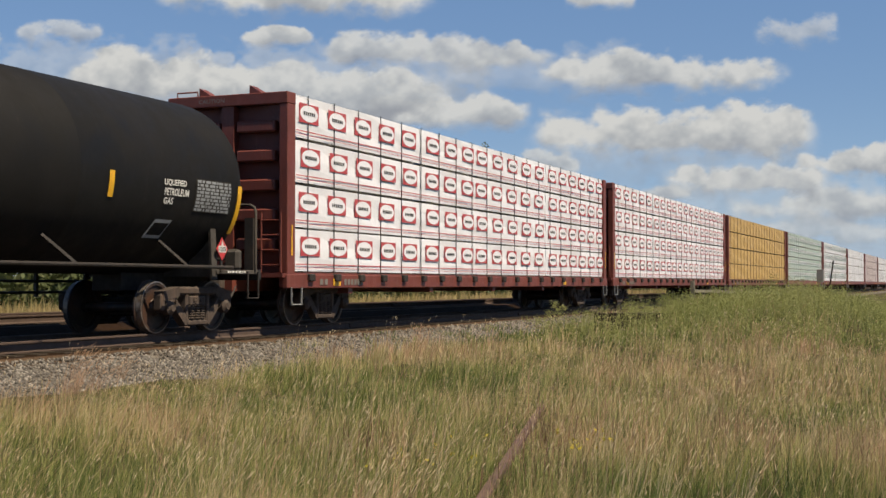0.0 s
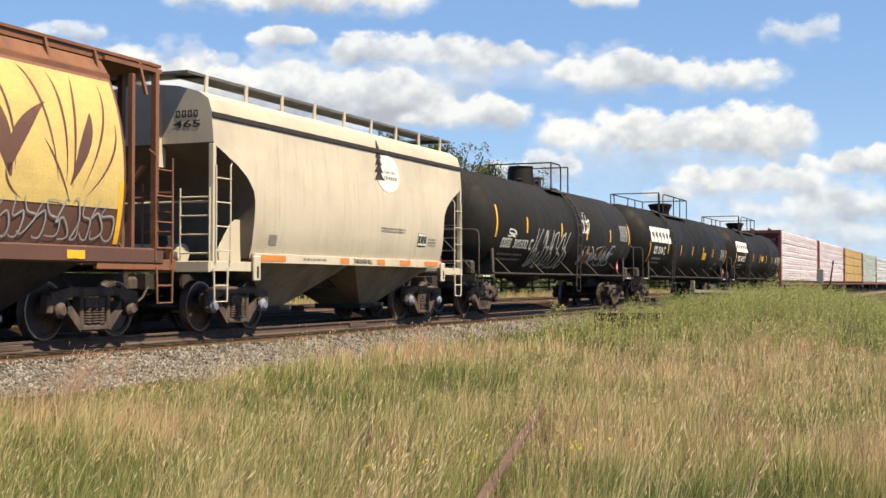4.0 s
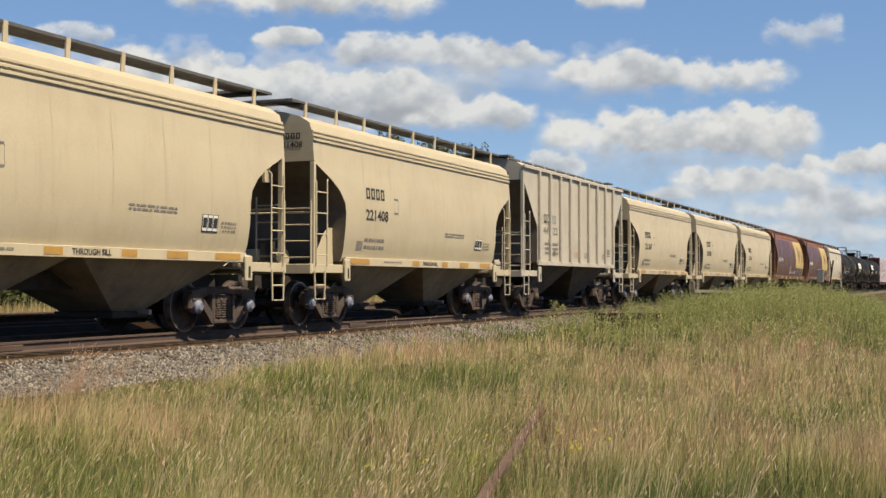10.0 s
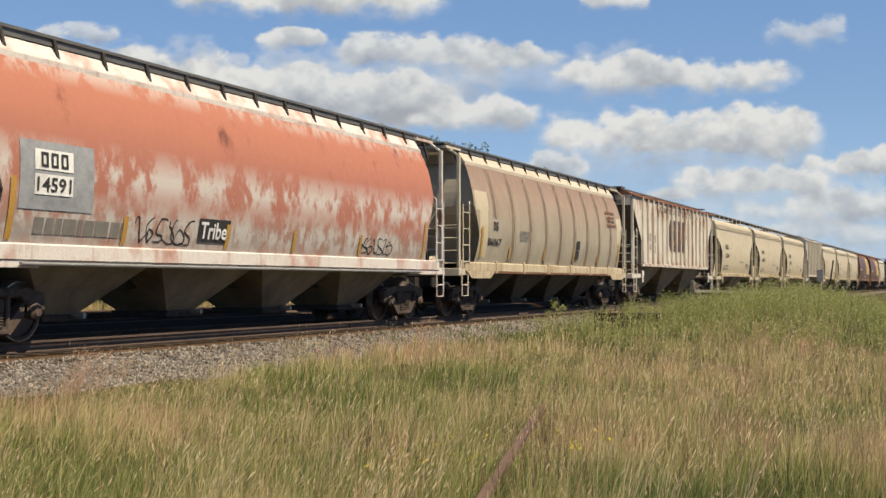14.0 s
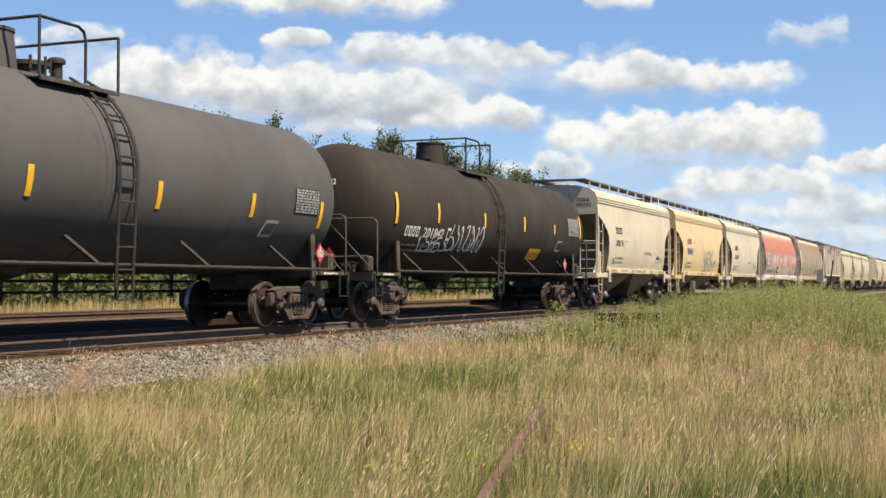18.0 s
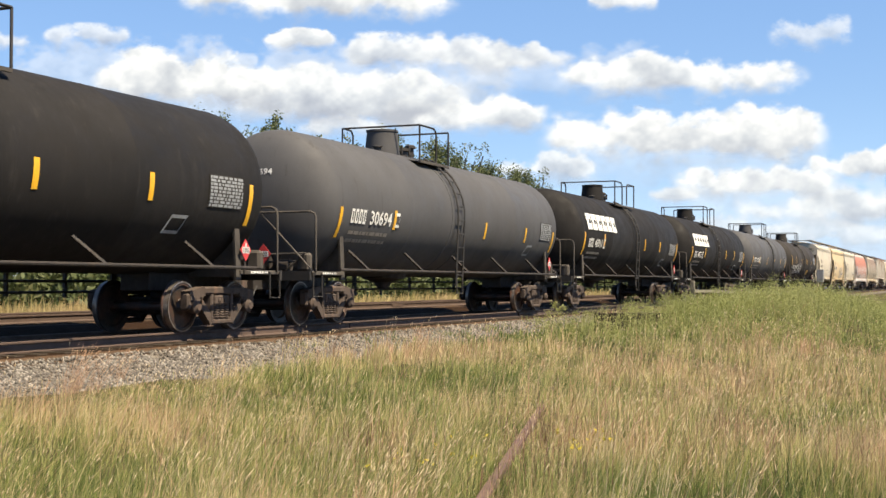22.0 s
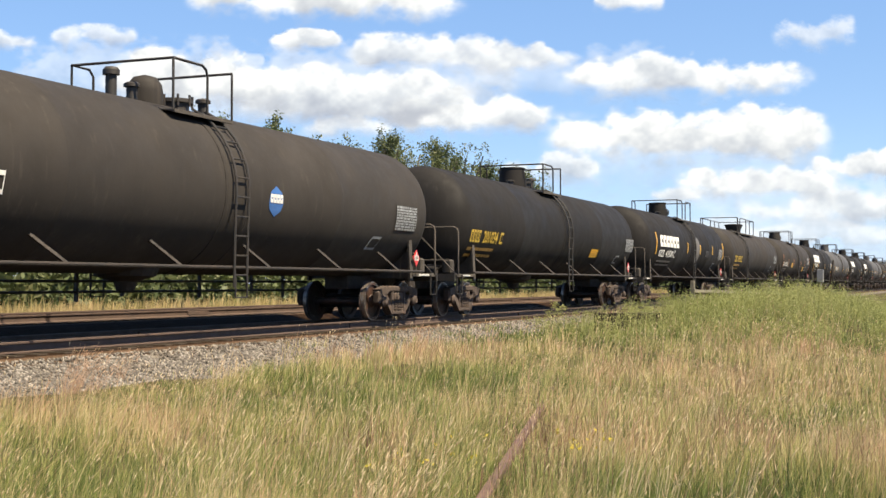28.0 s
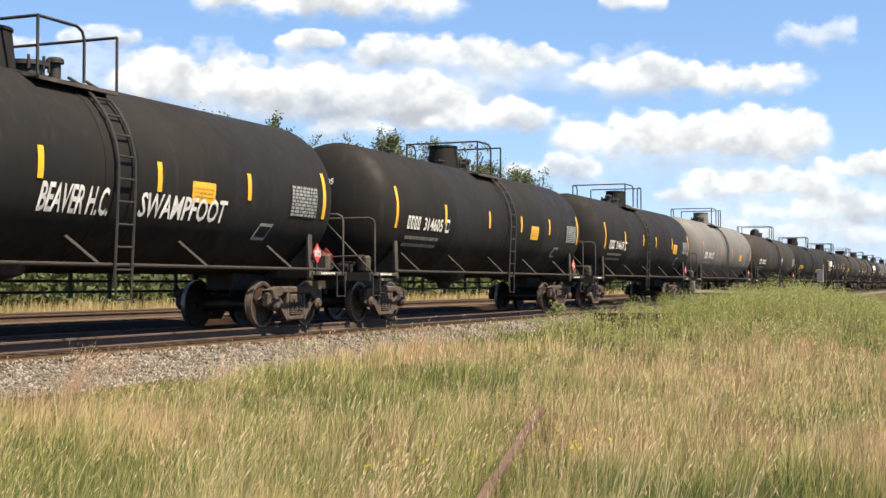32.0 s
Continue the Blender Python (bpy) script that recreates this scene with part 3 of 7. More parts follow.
# the disused spur that runs through the grass
spur = tagged(new("spur_track"), "abandoned rusty spur rails half buried in the grass", "railway track", kind="structure")
spur.matrix_basis = pose(-2.155, 7.87, -0.45, 0, 0, 14.5)
SHORT_RAIL = rail_mesh("rail", 16.0, OLD_RAIL)
for sx in (-0.752, 0.752):
    use("rail", SHORT_RAIL, spur, pose(sx, -5.5, 0.0 if sx < 0 else -0.13))
for k in range(20):
    use("tie", TIE, spur, pose(rng.uniform(-0.06, 0.06), -5.2 + 0.8 * k, -0.172, 0, 0, rng.uniform(-2, 2)))


def rocks(name, pts, size, material):
    """Many small broken stones."""
    base = np.array([(1, 0, 0), (-1, 0, 0), (0, 1, 0), (0, -1, 0), (0, 0, 1), (0, 0, -1)], float)
    tri = np.array([(0, 2, 4), (2, 1, 4), (1, 3, 4), (3, 0, 4), (2, 0, 5), (1, 2, 5), (3, 1, 5), (0, 3, 5)])
    n = len(pts)
    v = base[None] * (size[:, None, None] * nrg.uniform(0.55, 1.15, (n, 6, 1)))
    v += nrg.normal(0, 0.16, (n, 6, 3)) * size[:, None, None]
    a = nrg.uniform(0, 6.28, n)
    c, s = np.cos(a), np.sin(a)
    x = v[..., 0] * c[:, None] - v[..., 1] * s[:, None]
    v[..., 1] = v[..., 0] * s[:, None] + v[..., 1] * c[:, None]
    v[..., 0] = x
    v[..., 2] *= 0.75
    v += pts[:, None]
    f = (tri[None] + 6 * np.arange(n)[:, None, None]).reshape(-1, 3)
    return sheet(name, v.reshape(-1, 3), f, material)


n = 42000
sy = 8 * np.exp(nrg.uniform(0, math.log(12), n))
sx = -10.3 - 1.95 * nrg.uniform(0, 1, n) ** 0.85
sp = np.stack([sx, sy, bed_z(sx) + 0.004], 1)
tagged(new("ballast_stones", rocks("ballast_stones", sp, nrg.uniform(0.4, 1.0, n) ** 1.6 * 0.036 * (1 + sy / 70), STONE)), "loose grey and brown crushed ballast stones", "ballast", kind="stuff")


def blades(pts, height, width, lean, turn, bend):
    """Grass blades: a tapered strip each, leaning the way the wind blows."""
    n = len(pts)
    across = np.stack([np.cos(turn), np.sin(turn), np.zeros(n)], 1) * (width / 2)[:, None]
    tip = np.stack([lean[:, 0], lean[:, 1], np.sqrt(np.clip(1 - (lean ** 2).sum(1), 0.1, 1))], 1) * height[:, None]
    mid = tip * 0.55
    mid[:, :2] *= (1 - bend)[:, None]
    v = np.stack([pts - across, pts + across, pts + mid + across * 0.7, pts + mid - across * 0.7, pts + tip], 1)
    k = 5 * np.arange(n)[:, None]
    tris = np.concatenate([k + np.array([[0, 1, 2]]), k + np.array([[0, 2, 3]]), k + np.array([[3, 2, 4]])], 0)
    return v.reshape(-1, 3), tris, pts + tip


def heads(tips, way, size, fat):
    """Seed heads: slender spindles on the stems' tips."""
    n = len(tips)
    w = way / np.linalg.norm(way, axis=1)[:, None]
    side = np.cross(w, (0.3, 1, 0.1))
    side /= np.linalg.norm(side, axis=1)[:, None]
    oth = np.cross(w, side)
    L, r = size[:, None], fat[:, None]
    v = np.stack([tips - w * L * 0.2, tips + w * L * 0.3 + side * r, tips + w * L * 0.3 + oth * r, tips + w * L * 0.3 - side * r, tips + w * L * 0.3 - oth * r, tips + w * L], 1)
    t = np.array([(0, 2, 1), (0, 3, 2), (0, 4, 3), (0, 1, 4), (5, 1, 2), (5, 2, 3), (5, 3, 4), (5, 4, 1)])
    return v.reshape(-1, 3), (t[None] + 6 * np.arange(n)[:, None, None]).reshape(-1, 3)


def meadow(n, near, far, spread, seed):
    """Places in the meadow, thick near the tripod and thinner away from it."""
    g = np.random.default_rng(seed)
    d = near * np.exp(g.uniform(0, math.log(far / near), n))
    a = g.uniform(-spread, spread, n) + 0.392
    x, y = -d * np.sin(a), d * np.cos(a)
    edge = -10.1 - 1.75 * smooth(13, 24, y) + 0.35 * np.sin(y * 1.7) + g.normal(0, 0.12, n)
    keep = (x > edge) & (x < 30)
    x, y, d = x[keep], y[keep], d[keep]
    return np.stack([x, y, np.maximum(ground_z(x, y), np.where(x < -10, bed_z(x), -9)) - 0.01], 1), d, g


def clumps(p, scale, seed):
    """A slow noise over the meadow, 0 to 1."""
    a = np.random.default_rng(seed).uniform(0, 6.28, 8)
    x, y = p[:, 0] * scale, p[:, 1] * scale
    z = np.sin(x + a[0] + 1.3 * np.sin(y * 0.7 + a[1])) + np.sin(y * 1.1 + a[2] + 1.1 * np.sin(x * 0.8 + a[3])) + 0.7 * np.sin(2.3 * x + 1.9 * y + a[4]) + 0.6 * np.sin(2.7 * y - 2.1 * x + a[5])
    return np.clip(0.5 + z / 5.0, 0, 1)


def off_rails(p):
    """How far from the spur's rails, in metres across."""
    c, s = math.cos(radians(14.5)), math.sin(radians(14.5))
    u = (p[:, 0] + 2.155) * c + (p[:, 1] - 7.87) * s
    return abs(u + 0.752)


# dry and green places: x, y, reach, how dry (+) or green (-)
PATCHES = ((-4.0, 5.6, 1.6, -0.22), (-5.4, 7.6, 1.8, -0.12), (-6.6, 14.6, 2.0, -0.18), (-1.1, 8.2, 0.7, -0.25), (-2.3, 7.9, 1.0, -0.15), (-3.15, 6.3, 0.45, 0.40), (0.35, 8.2, 0.9, 0.34), (0.6, 12.0, 2.2, 0.30),
           (-2.2, 17.5, 2.6, 0.30), (-6.0, 10.5, 1.8, 0.20), (-9.6, 22.0, 2.6, 0.32), (-4.0, 12.5, 1.6, 0.20), (-10.3, 15.5, 1.2, 0.25), (-4.4, 35.0, 8.0, -0.42), (-8.5, 17.0, 1.2, -0.14))


def dryness(p):
    """0 for fresh green grass, towards 1 for straw and red-brown."""
    z = 0.18 + 0.42 * clumps(p, 0.35, 3) + 0.46 * (clumps(p, 1.3, 4) - 0.5)
    for x, y, r, s in PATCHES:
        z = z + 1.25 * s * np.exp(-((p[:, 0] - x) ** 2 + (p[:, 1] - y) ** 2) / (r * r))
    return z


def grass(name, tufts, per, near, far, spread, hmin, hmax, wide, label, seed, wind=0.20, stems=False):
    """Grass in tufts, each of one height and one hue; returns the tips."""
    p, d, g = meadow(tufts, near, far, spread, seed)
    dry = dryness(p) + g.normal(0.03, 0.17, len(p))
    if stems:
        keep = g.uniform(0, 1, len(p)) < np.clip(dry * 1.7 - 0.25, 0.10, 1)
        p, d, dry = p[keep], d[keep], dry[keep]
    m0 = len(p)
    h0 = g.uniform(hmin, hmax, m0) * (0.30 + 0.65 * clumps(p, 0.9, 5) + 0.70 * clumps(p, 3.1, 6)) * (1 - 0.4 * smooth(-9.5, -11.5, p[:, 0])) * (0.85 + 0.3 * np.clip(dry, 0, 1))
    rail = np.where(p[:, 1] < 12.5, off_rails(p), 9.0)
    h0 *= np.where(rail < 0.11, 0.45, np.where(rail < 0.22, 0.75, 1.0))
    k = np.repeat(np.arange(m0), per)
    m = len(k)
    reach = (0.03 + 0.0055 * d[k]) * (1.5 if stems else 1.0)
    ang, out = g.uniform(0, 6.28, m), np.abs(g.normal(0, 1, m))
    q = p[k].copy()
    q[:, 0] += np.cos(ang) * out * reach
    q[:, 1] += np.sin(ang) * out * reach
    h = h0[k] * g.uniform(0.55, 1.15, m)
    lean = np.stack([g.normal(0.14, 0.27, m) + 0.12 * np.cos(ang) * out, g.normal(wind + 0.03, 0.26, m) + 0.10 * np.sin(ang) * out], 1)
    v, t, tips = blades(q, h, np.maximum(wide, d[k] * 0.0004) * g.uniform(0.6, 1.4, m), lean, g.uniform(0, 6.28, m), g.uniform(0.1, 0.6, m))
    me = sheet(name, v, t, BLADES)
    hue = (dry[k] + g.normal(0, 0.13, m) + 1.1 * (h - 0.30))[:, None] + np.array([-0.10, -0.10, 0.02, 0.02, 0.10])[None]
    me.attributes.new("hue", "FLOAT", "POINT").data.foreach_set("value", np.clip(hue, 0, 1).astype(np.float32).ravel())
    tagged(new(name, me), label, "grass", kind="stuff")
    return tips, lean, d[k], g


grass("green_grass", 9500, 18, 5.6, 75, 0.48, 0.14, 0.38, 0.0034, "green and yellowing meadow grass bending in the wind", 11)
grass("dry_grass", 6400, 17, 5.6, 80, 0.48, 0.16, 0.46, 0.0028, "straw-coloured dry meadow grass bending in the wind", 12)
tips, lean, d, g = grass("grass_stems", 4200, 5, 5.8, 60, 0.48, 0.42, 0.70, 0.0022, "tall dry grass stems", 13, stems=True)
m = len(tips)
hv, ht = heads(tips, np.stack([lean[:, 0] * 1.4, lean[:, 1] * 1.6, np.full(m, 0.8)], 1), g.uniform(0.02, 0.07, m), np.maximum(0.0021, d * 0.00026) * g.uniform(0.6, 1.5, m))
tagged(new("seed_heads", sheet("seed_heads", hv, ht, SEEDS)), "buff and reddish grass seed heads", "grass", kind="stuff")
# sparse grass all round the tripod
grass("meadow_grass", 2600, 9, 2.5, 60, 3.14, 0.2, 0.5, 0.008, "thin dry grass of the wider meadow", 14)


def leaf_cloud(centres, radii, count, leaf, material, name, seed, flat=0.8):
    """Leaves scattered through soft clumps: two triangles each."""
    g = np.random.default_rng(seed)
    k = g.integers(0, len(centres), count)
    off = g.normal(0, 0.5, (count, 3)) * radii[k][:, None]
    off[:, 2] *= flat
    c = centres[k] + off
    a, b = g.normal(0, 1, (count, 3)), g.normal(0, 1, (count, 3))
    a /= np.linalg.norm(a, axis=1)[:, None]
    b -= a * (a * b).sum(1)[:, None]
    b /= np.linalg.norm(b, axis=1)[:, None]
    s = (leaf * g.uniform(0.6, 1.4, count))[:, None]
    v = np.stack([c - a * s, c + b * s * 0.45, c + a * s, c - b * s * 0.45], 1).reshape(-1, 3)
    return sheet(name, v, 4 * np.arange(count)[:, None] + np.arange(4)[None], material)


# tall green weeds on the mound
g = np.random.default_rng(21)
n = 1500
wx, wy = g.normal(-4.4, 2.5, n), g.normal(36, 8.0, n)
keep = (wx > -9.8) & (wy > 23)
wx, wy = wx[keep], wy[keep]
wz = ground_z(wx, wy)
tall = g.uniform(0.2, 0.55, len(wx)) * (0.55 + 0.9 * clumps(np.stack([wx, wy], 1), 0.7, 9))
cent = np.concatenate([np.stack([wx, wy, wz + tall * f], 1) for f in (0.3, 0.6, 0.85, 1.05)])
me = leaf_cloud(cent, np.concatenate([tall * 0.55, tall * 0.45, tall * 0.35, tall * 0.2]), 170000, 0.019, WEEDS, "mound_weeds", 22, 1.2)
tagged(new("mound_weeds", me), "tall leafy green weeds on the mound", "weeds", kind="stuff")
n = 9000
k = g.integers(0, len(wx), n)
p = np.stack([wx[k] + g.normal(0, 0.2, n), wy[k] + g.normal(0, 0.3, n), wz[k]], 1)
v, t, tips = blades(p, tall[k] * g.uniform(0.9, 1.5, n), np.full(n, 0.011), np.stack([g.normal(0.05, 0.1, n), g.normal(0.2, 0.12, n)], 1), g.uniform(0, 6.28, n), g.uniform(0.1, 0.4, n))
tagged(new("weed_stems", sheet("weed_stems", v, t, WEEDS)), "thin green weed stems standing on the mound", "weeds", kind="stuff")
# small plants at the ballast's edge
for k, (x, y, hh) in enumerate(((-12.0, 38.4, 0.55), (-11.5, 45.5, 0.75), (-10.5, 48.5, 0.8), (-9.4, 52.0, 0.9))):
    c = np.array([(x + g.normal(0, 0.12), y + g.normal(0, 0.15), float(max(bed_z(x), ground_z(x, y))) + hh * f) for f in np.linspace(0.15, 0.95, 7)])
    me = leaf_cloud(c, np.full(7, hh * 0.25), 320, 0.03, WEEDS, "weed", 30 + k, 1.0)
    tagged(new("weed", me), "leafy green roadside weed beside the track", "weed", group="weeds along the track")
# yellow flowers among the grass
g = np.random.default_rng(41)
k = g.integers(0, 4, 34)
fx = np.array((-3.25, -3.0, -2.35, -2.2))[k] + g.normal(0, 0.16, 34)
fy = np.array((7.9, 7.0, 8.2, 7.6))[k] + g.normal(0, 0.35, 34)
fp = np.stack([fx, fy, ground_z(fx, fy)], 1)
me = leaf_cloud(fp + (0, 0, 0.40), np.full(len(fp), 0.025), 110, 0.0105, PETALS, "yellow_flowers", 42)
tagged(new("yellow_flowers", me), "small yellow meadow flowers among the grass", "flowers", kind="stuff")
# reddish dock stems
g = np.random.default_rng(51)
n = 420
k = g.integers(0, 5, n)
cx = np.array((-2.55, -3.3, -0.9, -4.6, -2.0))[k] + g.normal(0, 0.22, n)
cy = np.array((8.1, 10.6, 9.6, 9.4, 11.5))[k] + g.normal(0, 0.3, n)
p = np.stack([cx, cy, ground_z(cx, cy)], 1)
v, t, tips = blades(p, g.uniform(0.25, 0.5, n), np.full(n, 0.006), np.stack([g.normal(0, 0.12, n), g.normal(0.15, 0.12, n)], 1), g.uniform(0, 6, n), np.full(n, 0.2))
tagged(new("dock_stems", sheet("dock_stems", v, t, RED_STEMS)), "thin reddish dock stems in the grass", "grass", kind="stuff")

# tall tufts that sway in the wind
swaying = []
g = np.random.default_rng(52)
for x, y, hh, stems_ in ((-3.15, 6.3, 0.50, 46), (-3.0, 6.45, 0.42, 36), (-1.95, 7.6, 0.60, 30), (-1.75, 7.8, 0.5, 26), (-1.25, 7.4, 0.62, 28), (0.15, 8.3, 0.72, 40), (0.35, 8.7, 0.70, 40), (0.0, 7.7, 0.62, 36), (0.5, 9.6, 0.72, 40),
                        (0.2, 7.2, 0.6, 30), (-0.5, 9.0, 0.66, 30), (-4.4, 8.4, 0.72, 22), (-5.0, 8.0, 0.6, 20), (-2.6, 9.3, 0.6, 24), (-3.4, 8.0, 0.55, 20), (-4.0, 6.2, 0.5, 24), (-4.6, 6.6, 0.5, 22), (-1.2, 10.6, 0.66, 30), (0.9, 11.0, 0.75, 40),
                        (-0.3, 12.2, 0.7, 36), (-2.4, 12.4, 0.66, 30), (-5.6, 10.2, 0.6, 26), (-6.9, 11.0, 0.6, 26), (-8.6, 13.2, 0.62, 30), (-10.7, 13.3, 0.55, 60), (-10.9, 13.7, 0.62, 60), (-10.5, 13.6, 0.5, 50), (-11.3, 15.2, 0.4, 40), (-11.6, 26.4, 0.35, 40)):
    n = stems_
    r0 = np.abs(g.normal(0, 0.07, n)) + 0.01
    a0 = g.uniform(0, 6.28, n)
    p = np.stack([np.cos(a0) * r0, np.sin(a0) * r0, np.zeros(n)], 1)
    ln = np.stack([g.normal(0.24, 0.12, n) + np.cos(a0) * r0, g.normal(0.30, 0.12, n) + np.sin(a0) * r0], 1)
    v, t, tp = blades(p, hh * g.uniform(0.6, 1.1, n), np.full(n, 0.0042), ln, g.uniform(0, 6.28, n), g.uniform(0.1, 0.4, n))
    hv, ht = heads(tp, np.stack([ln[:, 0] * 1.4, ln[:, 1] * 1.6, np.full(n, 0.8)], 1), g.uniform(0.035, 0.09, n), np.full(n, 0.003))
    tuft = tagged(new("grass_tuft"), "pinkish dry grass tuft at the ballast edge" if x < -10.3 else "tall dry grass tuft with buff seed heads", "grass tuft", group="tall grass tufts")
    at = Vector((x, y, max(float(ground_z(np.array([x]), np.array([y]))[0]), float(bed_z(x)) if x < -10.3 else -9.0) - 0.01))
    tuft.location = at
    pink = x < -10.3
    me = sheet("stems", v, t, DRY_PINK if pink else SEEDS)
    use("stem_bunch", me, tuft)
    use("seed_head", sheet("seed_head", hv, ht, DRY_PINK if pink else SEEDS), tuft)
    swaying.append((tuft, at, g.uniform(0, 6.28), g.uniform(1.8, 3.2)))

# grass and brush beyond the tracks
g = np.random.default_rng(61)
n = 42000
fy = 10 * np.exp(g.uniform(0, math.log(40), n))
fx = -20.6 - g.uniform(0, 1, n) ** 1.3 * 9
p = np.stack([fx, fy, np.maximum(ground_z(fx, fy), bed_z(fx)) - 0.02], 1)
v, t, tips = blades(p, g.uniform(0.4, 0.85, n), 0.008 + fy * 0.0006, np.stack([g.normal(0, 0.12, n), g.normal(0.22, 0.15, n)], 1), g.uniform(0, 6.28, n), g.uniform(0.1, 0.4, n))
tagged(new("trackside_grass", sheet("trackside_grass", v, t, DRY_BLADES)), "tall straw-coloured grass beyond the tracks", "grass", kind="stuff")
n = 1100
by_ = 12 * np.exp(g.uniform(0, math.log(22), n))
bx_ = -30.5 - g.uniform(0, 5.0, n)
cent = np.stack([bx_, by_, -0.4 + g.uniform(0.1, 2.2, n)], 1)
me = leaf_cloud(cent, g.uniform(0.6, 1.3, n), 150000, 0.17, LEAVES, "brush", 62)
tagged(new("brush", me), "dark green brush and willow scrub behind the tracks", "bushes", kind="stuff")


def tree_parts(seed, tall, slim):
    """Trunk with limbs, and a crown of leaves gathered along them."""
    g = np.random.default_rng(seed)
    bm = bmesh.new()
    trunk = [Vector((0.06 * tall * 0.2 * math.sin(3 * t), 0.05 * tall * 0.2 * math.cos(2 * t), tall * t)) for t in np.linspace(0, 1, 7)]
    for k in range(6):
        r0, r1 = 0.016 * tall * (1 - k / 6.5), 0.016 * tall * (1 - (k + 1) / 6.5)
        d = trunk[k + 1] - trunk[k]
        m = Matrix.Translation((trunk[k] + trunk[k + 1]) / 2) @ d.to_track_quat("Z", "Y").to_matrix().to_4x4()
        bmesh.ops.create_cone(bm, cap_ends=True, segments=7, radius1=r0, radius2=r1, depth=d.length, matrix=m)
    cent, rad = [], []
    for k in range(44):
        t = g.uniform(0.15, 0.93)
        a = g.uniform(0, 6.28)
        ln = tall * slim * (1.1 - t) * g.uniform(0.4, 1.4) + 0.3
        p = trunk[0].lerp(trunk[-1], t)
        q = p + Vector((math.cos(a) * ln, math.sin(a) * ln, min(ln * g.uniform(1.2, 2.6), tall * 1.06 - p.z)))
        rod(bm, p, q, 0.006 * tall * (1.1 - t), 5)
        for f in (0.45, 0.7, 0.9, 1.08):
            c = p.lerp(q, f)
            cent.append(tuple(c))
            rad.append(0.09 * tall * slim + 0.14)
    cent.append((0, 0, tall * 1.0))
    rad.append(0.3)
    return mesh("trunk", bm, BARK), leaf_cloud(np.array(cent), np.array(rad), 5200, 0.085, LEAVES, "crown", seed + 1, 1.3)


PROTO = [tree_parts(71, 9.6, 0.20), tree_parts(75, 10.4, 0.16), tree_parts(79, 8.2, 0.27), tree_parts(83, 9.0, 0.07)]
for k, (y, x, kind, tall) in enumerate(((40, -37, 2, 9.0), (48, -36, 0, 9.6), (52, -37, 2, 8.6), (56, -36, 0, 9.6), (59, -37, 2, 9.0), (62, -36, 3, 10.6), (63.2, -36.3, 3, 10.4), (67, -37, 1, 9.4),
                                        (70.5, -36, 2, 9.2), (74, -37, 0, 9.0), (77, -36, 0, 11.2), (79.5, -36.5, 2, 10.6), (82, -37, 3, 10.0), (85, -36, 1, 11.2), (87.5, -36.4, 0, 11.7), (90.5, -37, 2, 10.8), (93, -36, 1, 10.2),
                                        (96, -36, 0, 10.8), (98.5, -36.5, 2, 10.6), (102, -36, 1, 10.6), (105, -36, 0, 11.0), (108, -37, 2, 10.4), (111, -36, 1, 10.2), (116, -36.5, 2, 8.0), (122, -36, 0, 8.0))):
    sc = tall / (9.6, 10.4, 8.2, 9.0)[kind] * (0.80 if y < 53 else (0.97 if y < 76 else 0.95))
    tree = tagged(new("tree"), "slender young poplar with sparse dull green leaves" if kind in (1, 3) else "bushy young poplar with dull green leaves", "tree", group="trees behind the tracks")
    tree.matrix_basis = pose(x, y, -0.45, 0, 0, 57 * k % 360) @ Matrix.Diagonal((sc, sc, sc, 1))
    use("trunk", PROTO[kind][0], tree)
    use("crown", PROTO[kind][1], tree)

# trackside fittings
cab = tagged(new("trackside_cabinet"), "pale grey metal trackside cabinet on a post", "cabinet")
cab.location = (-10.2, 97.0, -0.45)
part("post", rod(bmesh.new(), (0, 0, 0), (0, 0, 1.5), 0.05), GALV, cab)
part("cabinet_body", boxed(-0.22, 0.22, -0.2, 0.2, 1.4, 2.35, bevel=0.02), GALV, cab)
part("cabinet_door", boxed(0.222, 0.235, -0.17, 0.17, 1.45, 2.3), GALV, cab)
pole = tagged(new("marker_pole"), "thin leaning weathered wooden marker pole", "pole")
pole.matrix_basis = pose(-9.4, 94.0, -0.45, 0, 8, 0)
part("pole_shaft", rod(bmesh.new(), (0, 0, 0), (0, 0, 3.0), 0.05), TIE_WOOD, pole)
bar = tagged(new("wooden_barrier"), "low weathered wooden barrier rail on posts", "barrier")
bar.location = (-11.6, 57.5, 0)
for y, top in ((0, 1.0), (9.5, 0.65)):
    part("post", boxed(-0.09, 0.09, y - 0.09, y + 0.09, -0.6, top, bevel=0.015), GREY_WOOD, bar)
part("barrier_rail", beam(bmesh.new(), (0.11, -0.2, 0.54), (0.11, 24.0, 0.30), 0.07, 0.14), GREY_WOOD, bar)
part("post", boxed(-0.09, 0.09, 23.6, 23.78, -0.6, 0.5, bevel=0.015), GREY_WOOD, bar)
old = tagged(new("old_tie"), "dark rotten railway tie lying in the grass", "railway tie")
old.matrix_basis = pose(-7.5, 30.0, 0.02, 0, 0, 22.5)
part("tie_timber", boxed(-0.9, 0.9, -0.13, 0.13, -0.3, 0.16, bevel=0.02), TIE_WOOD, old)


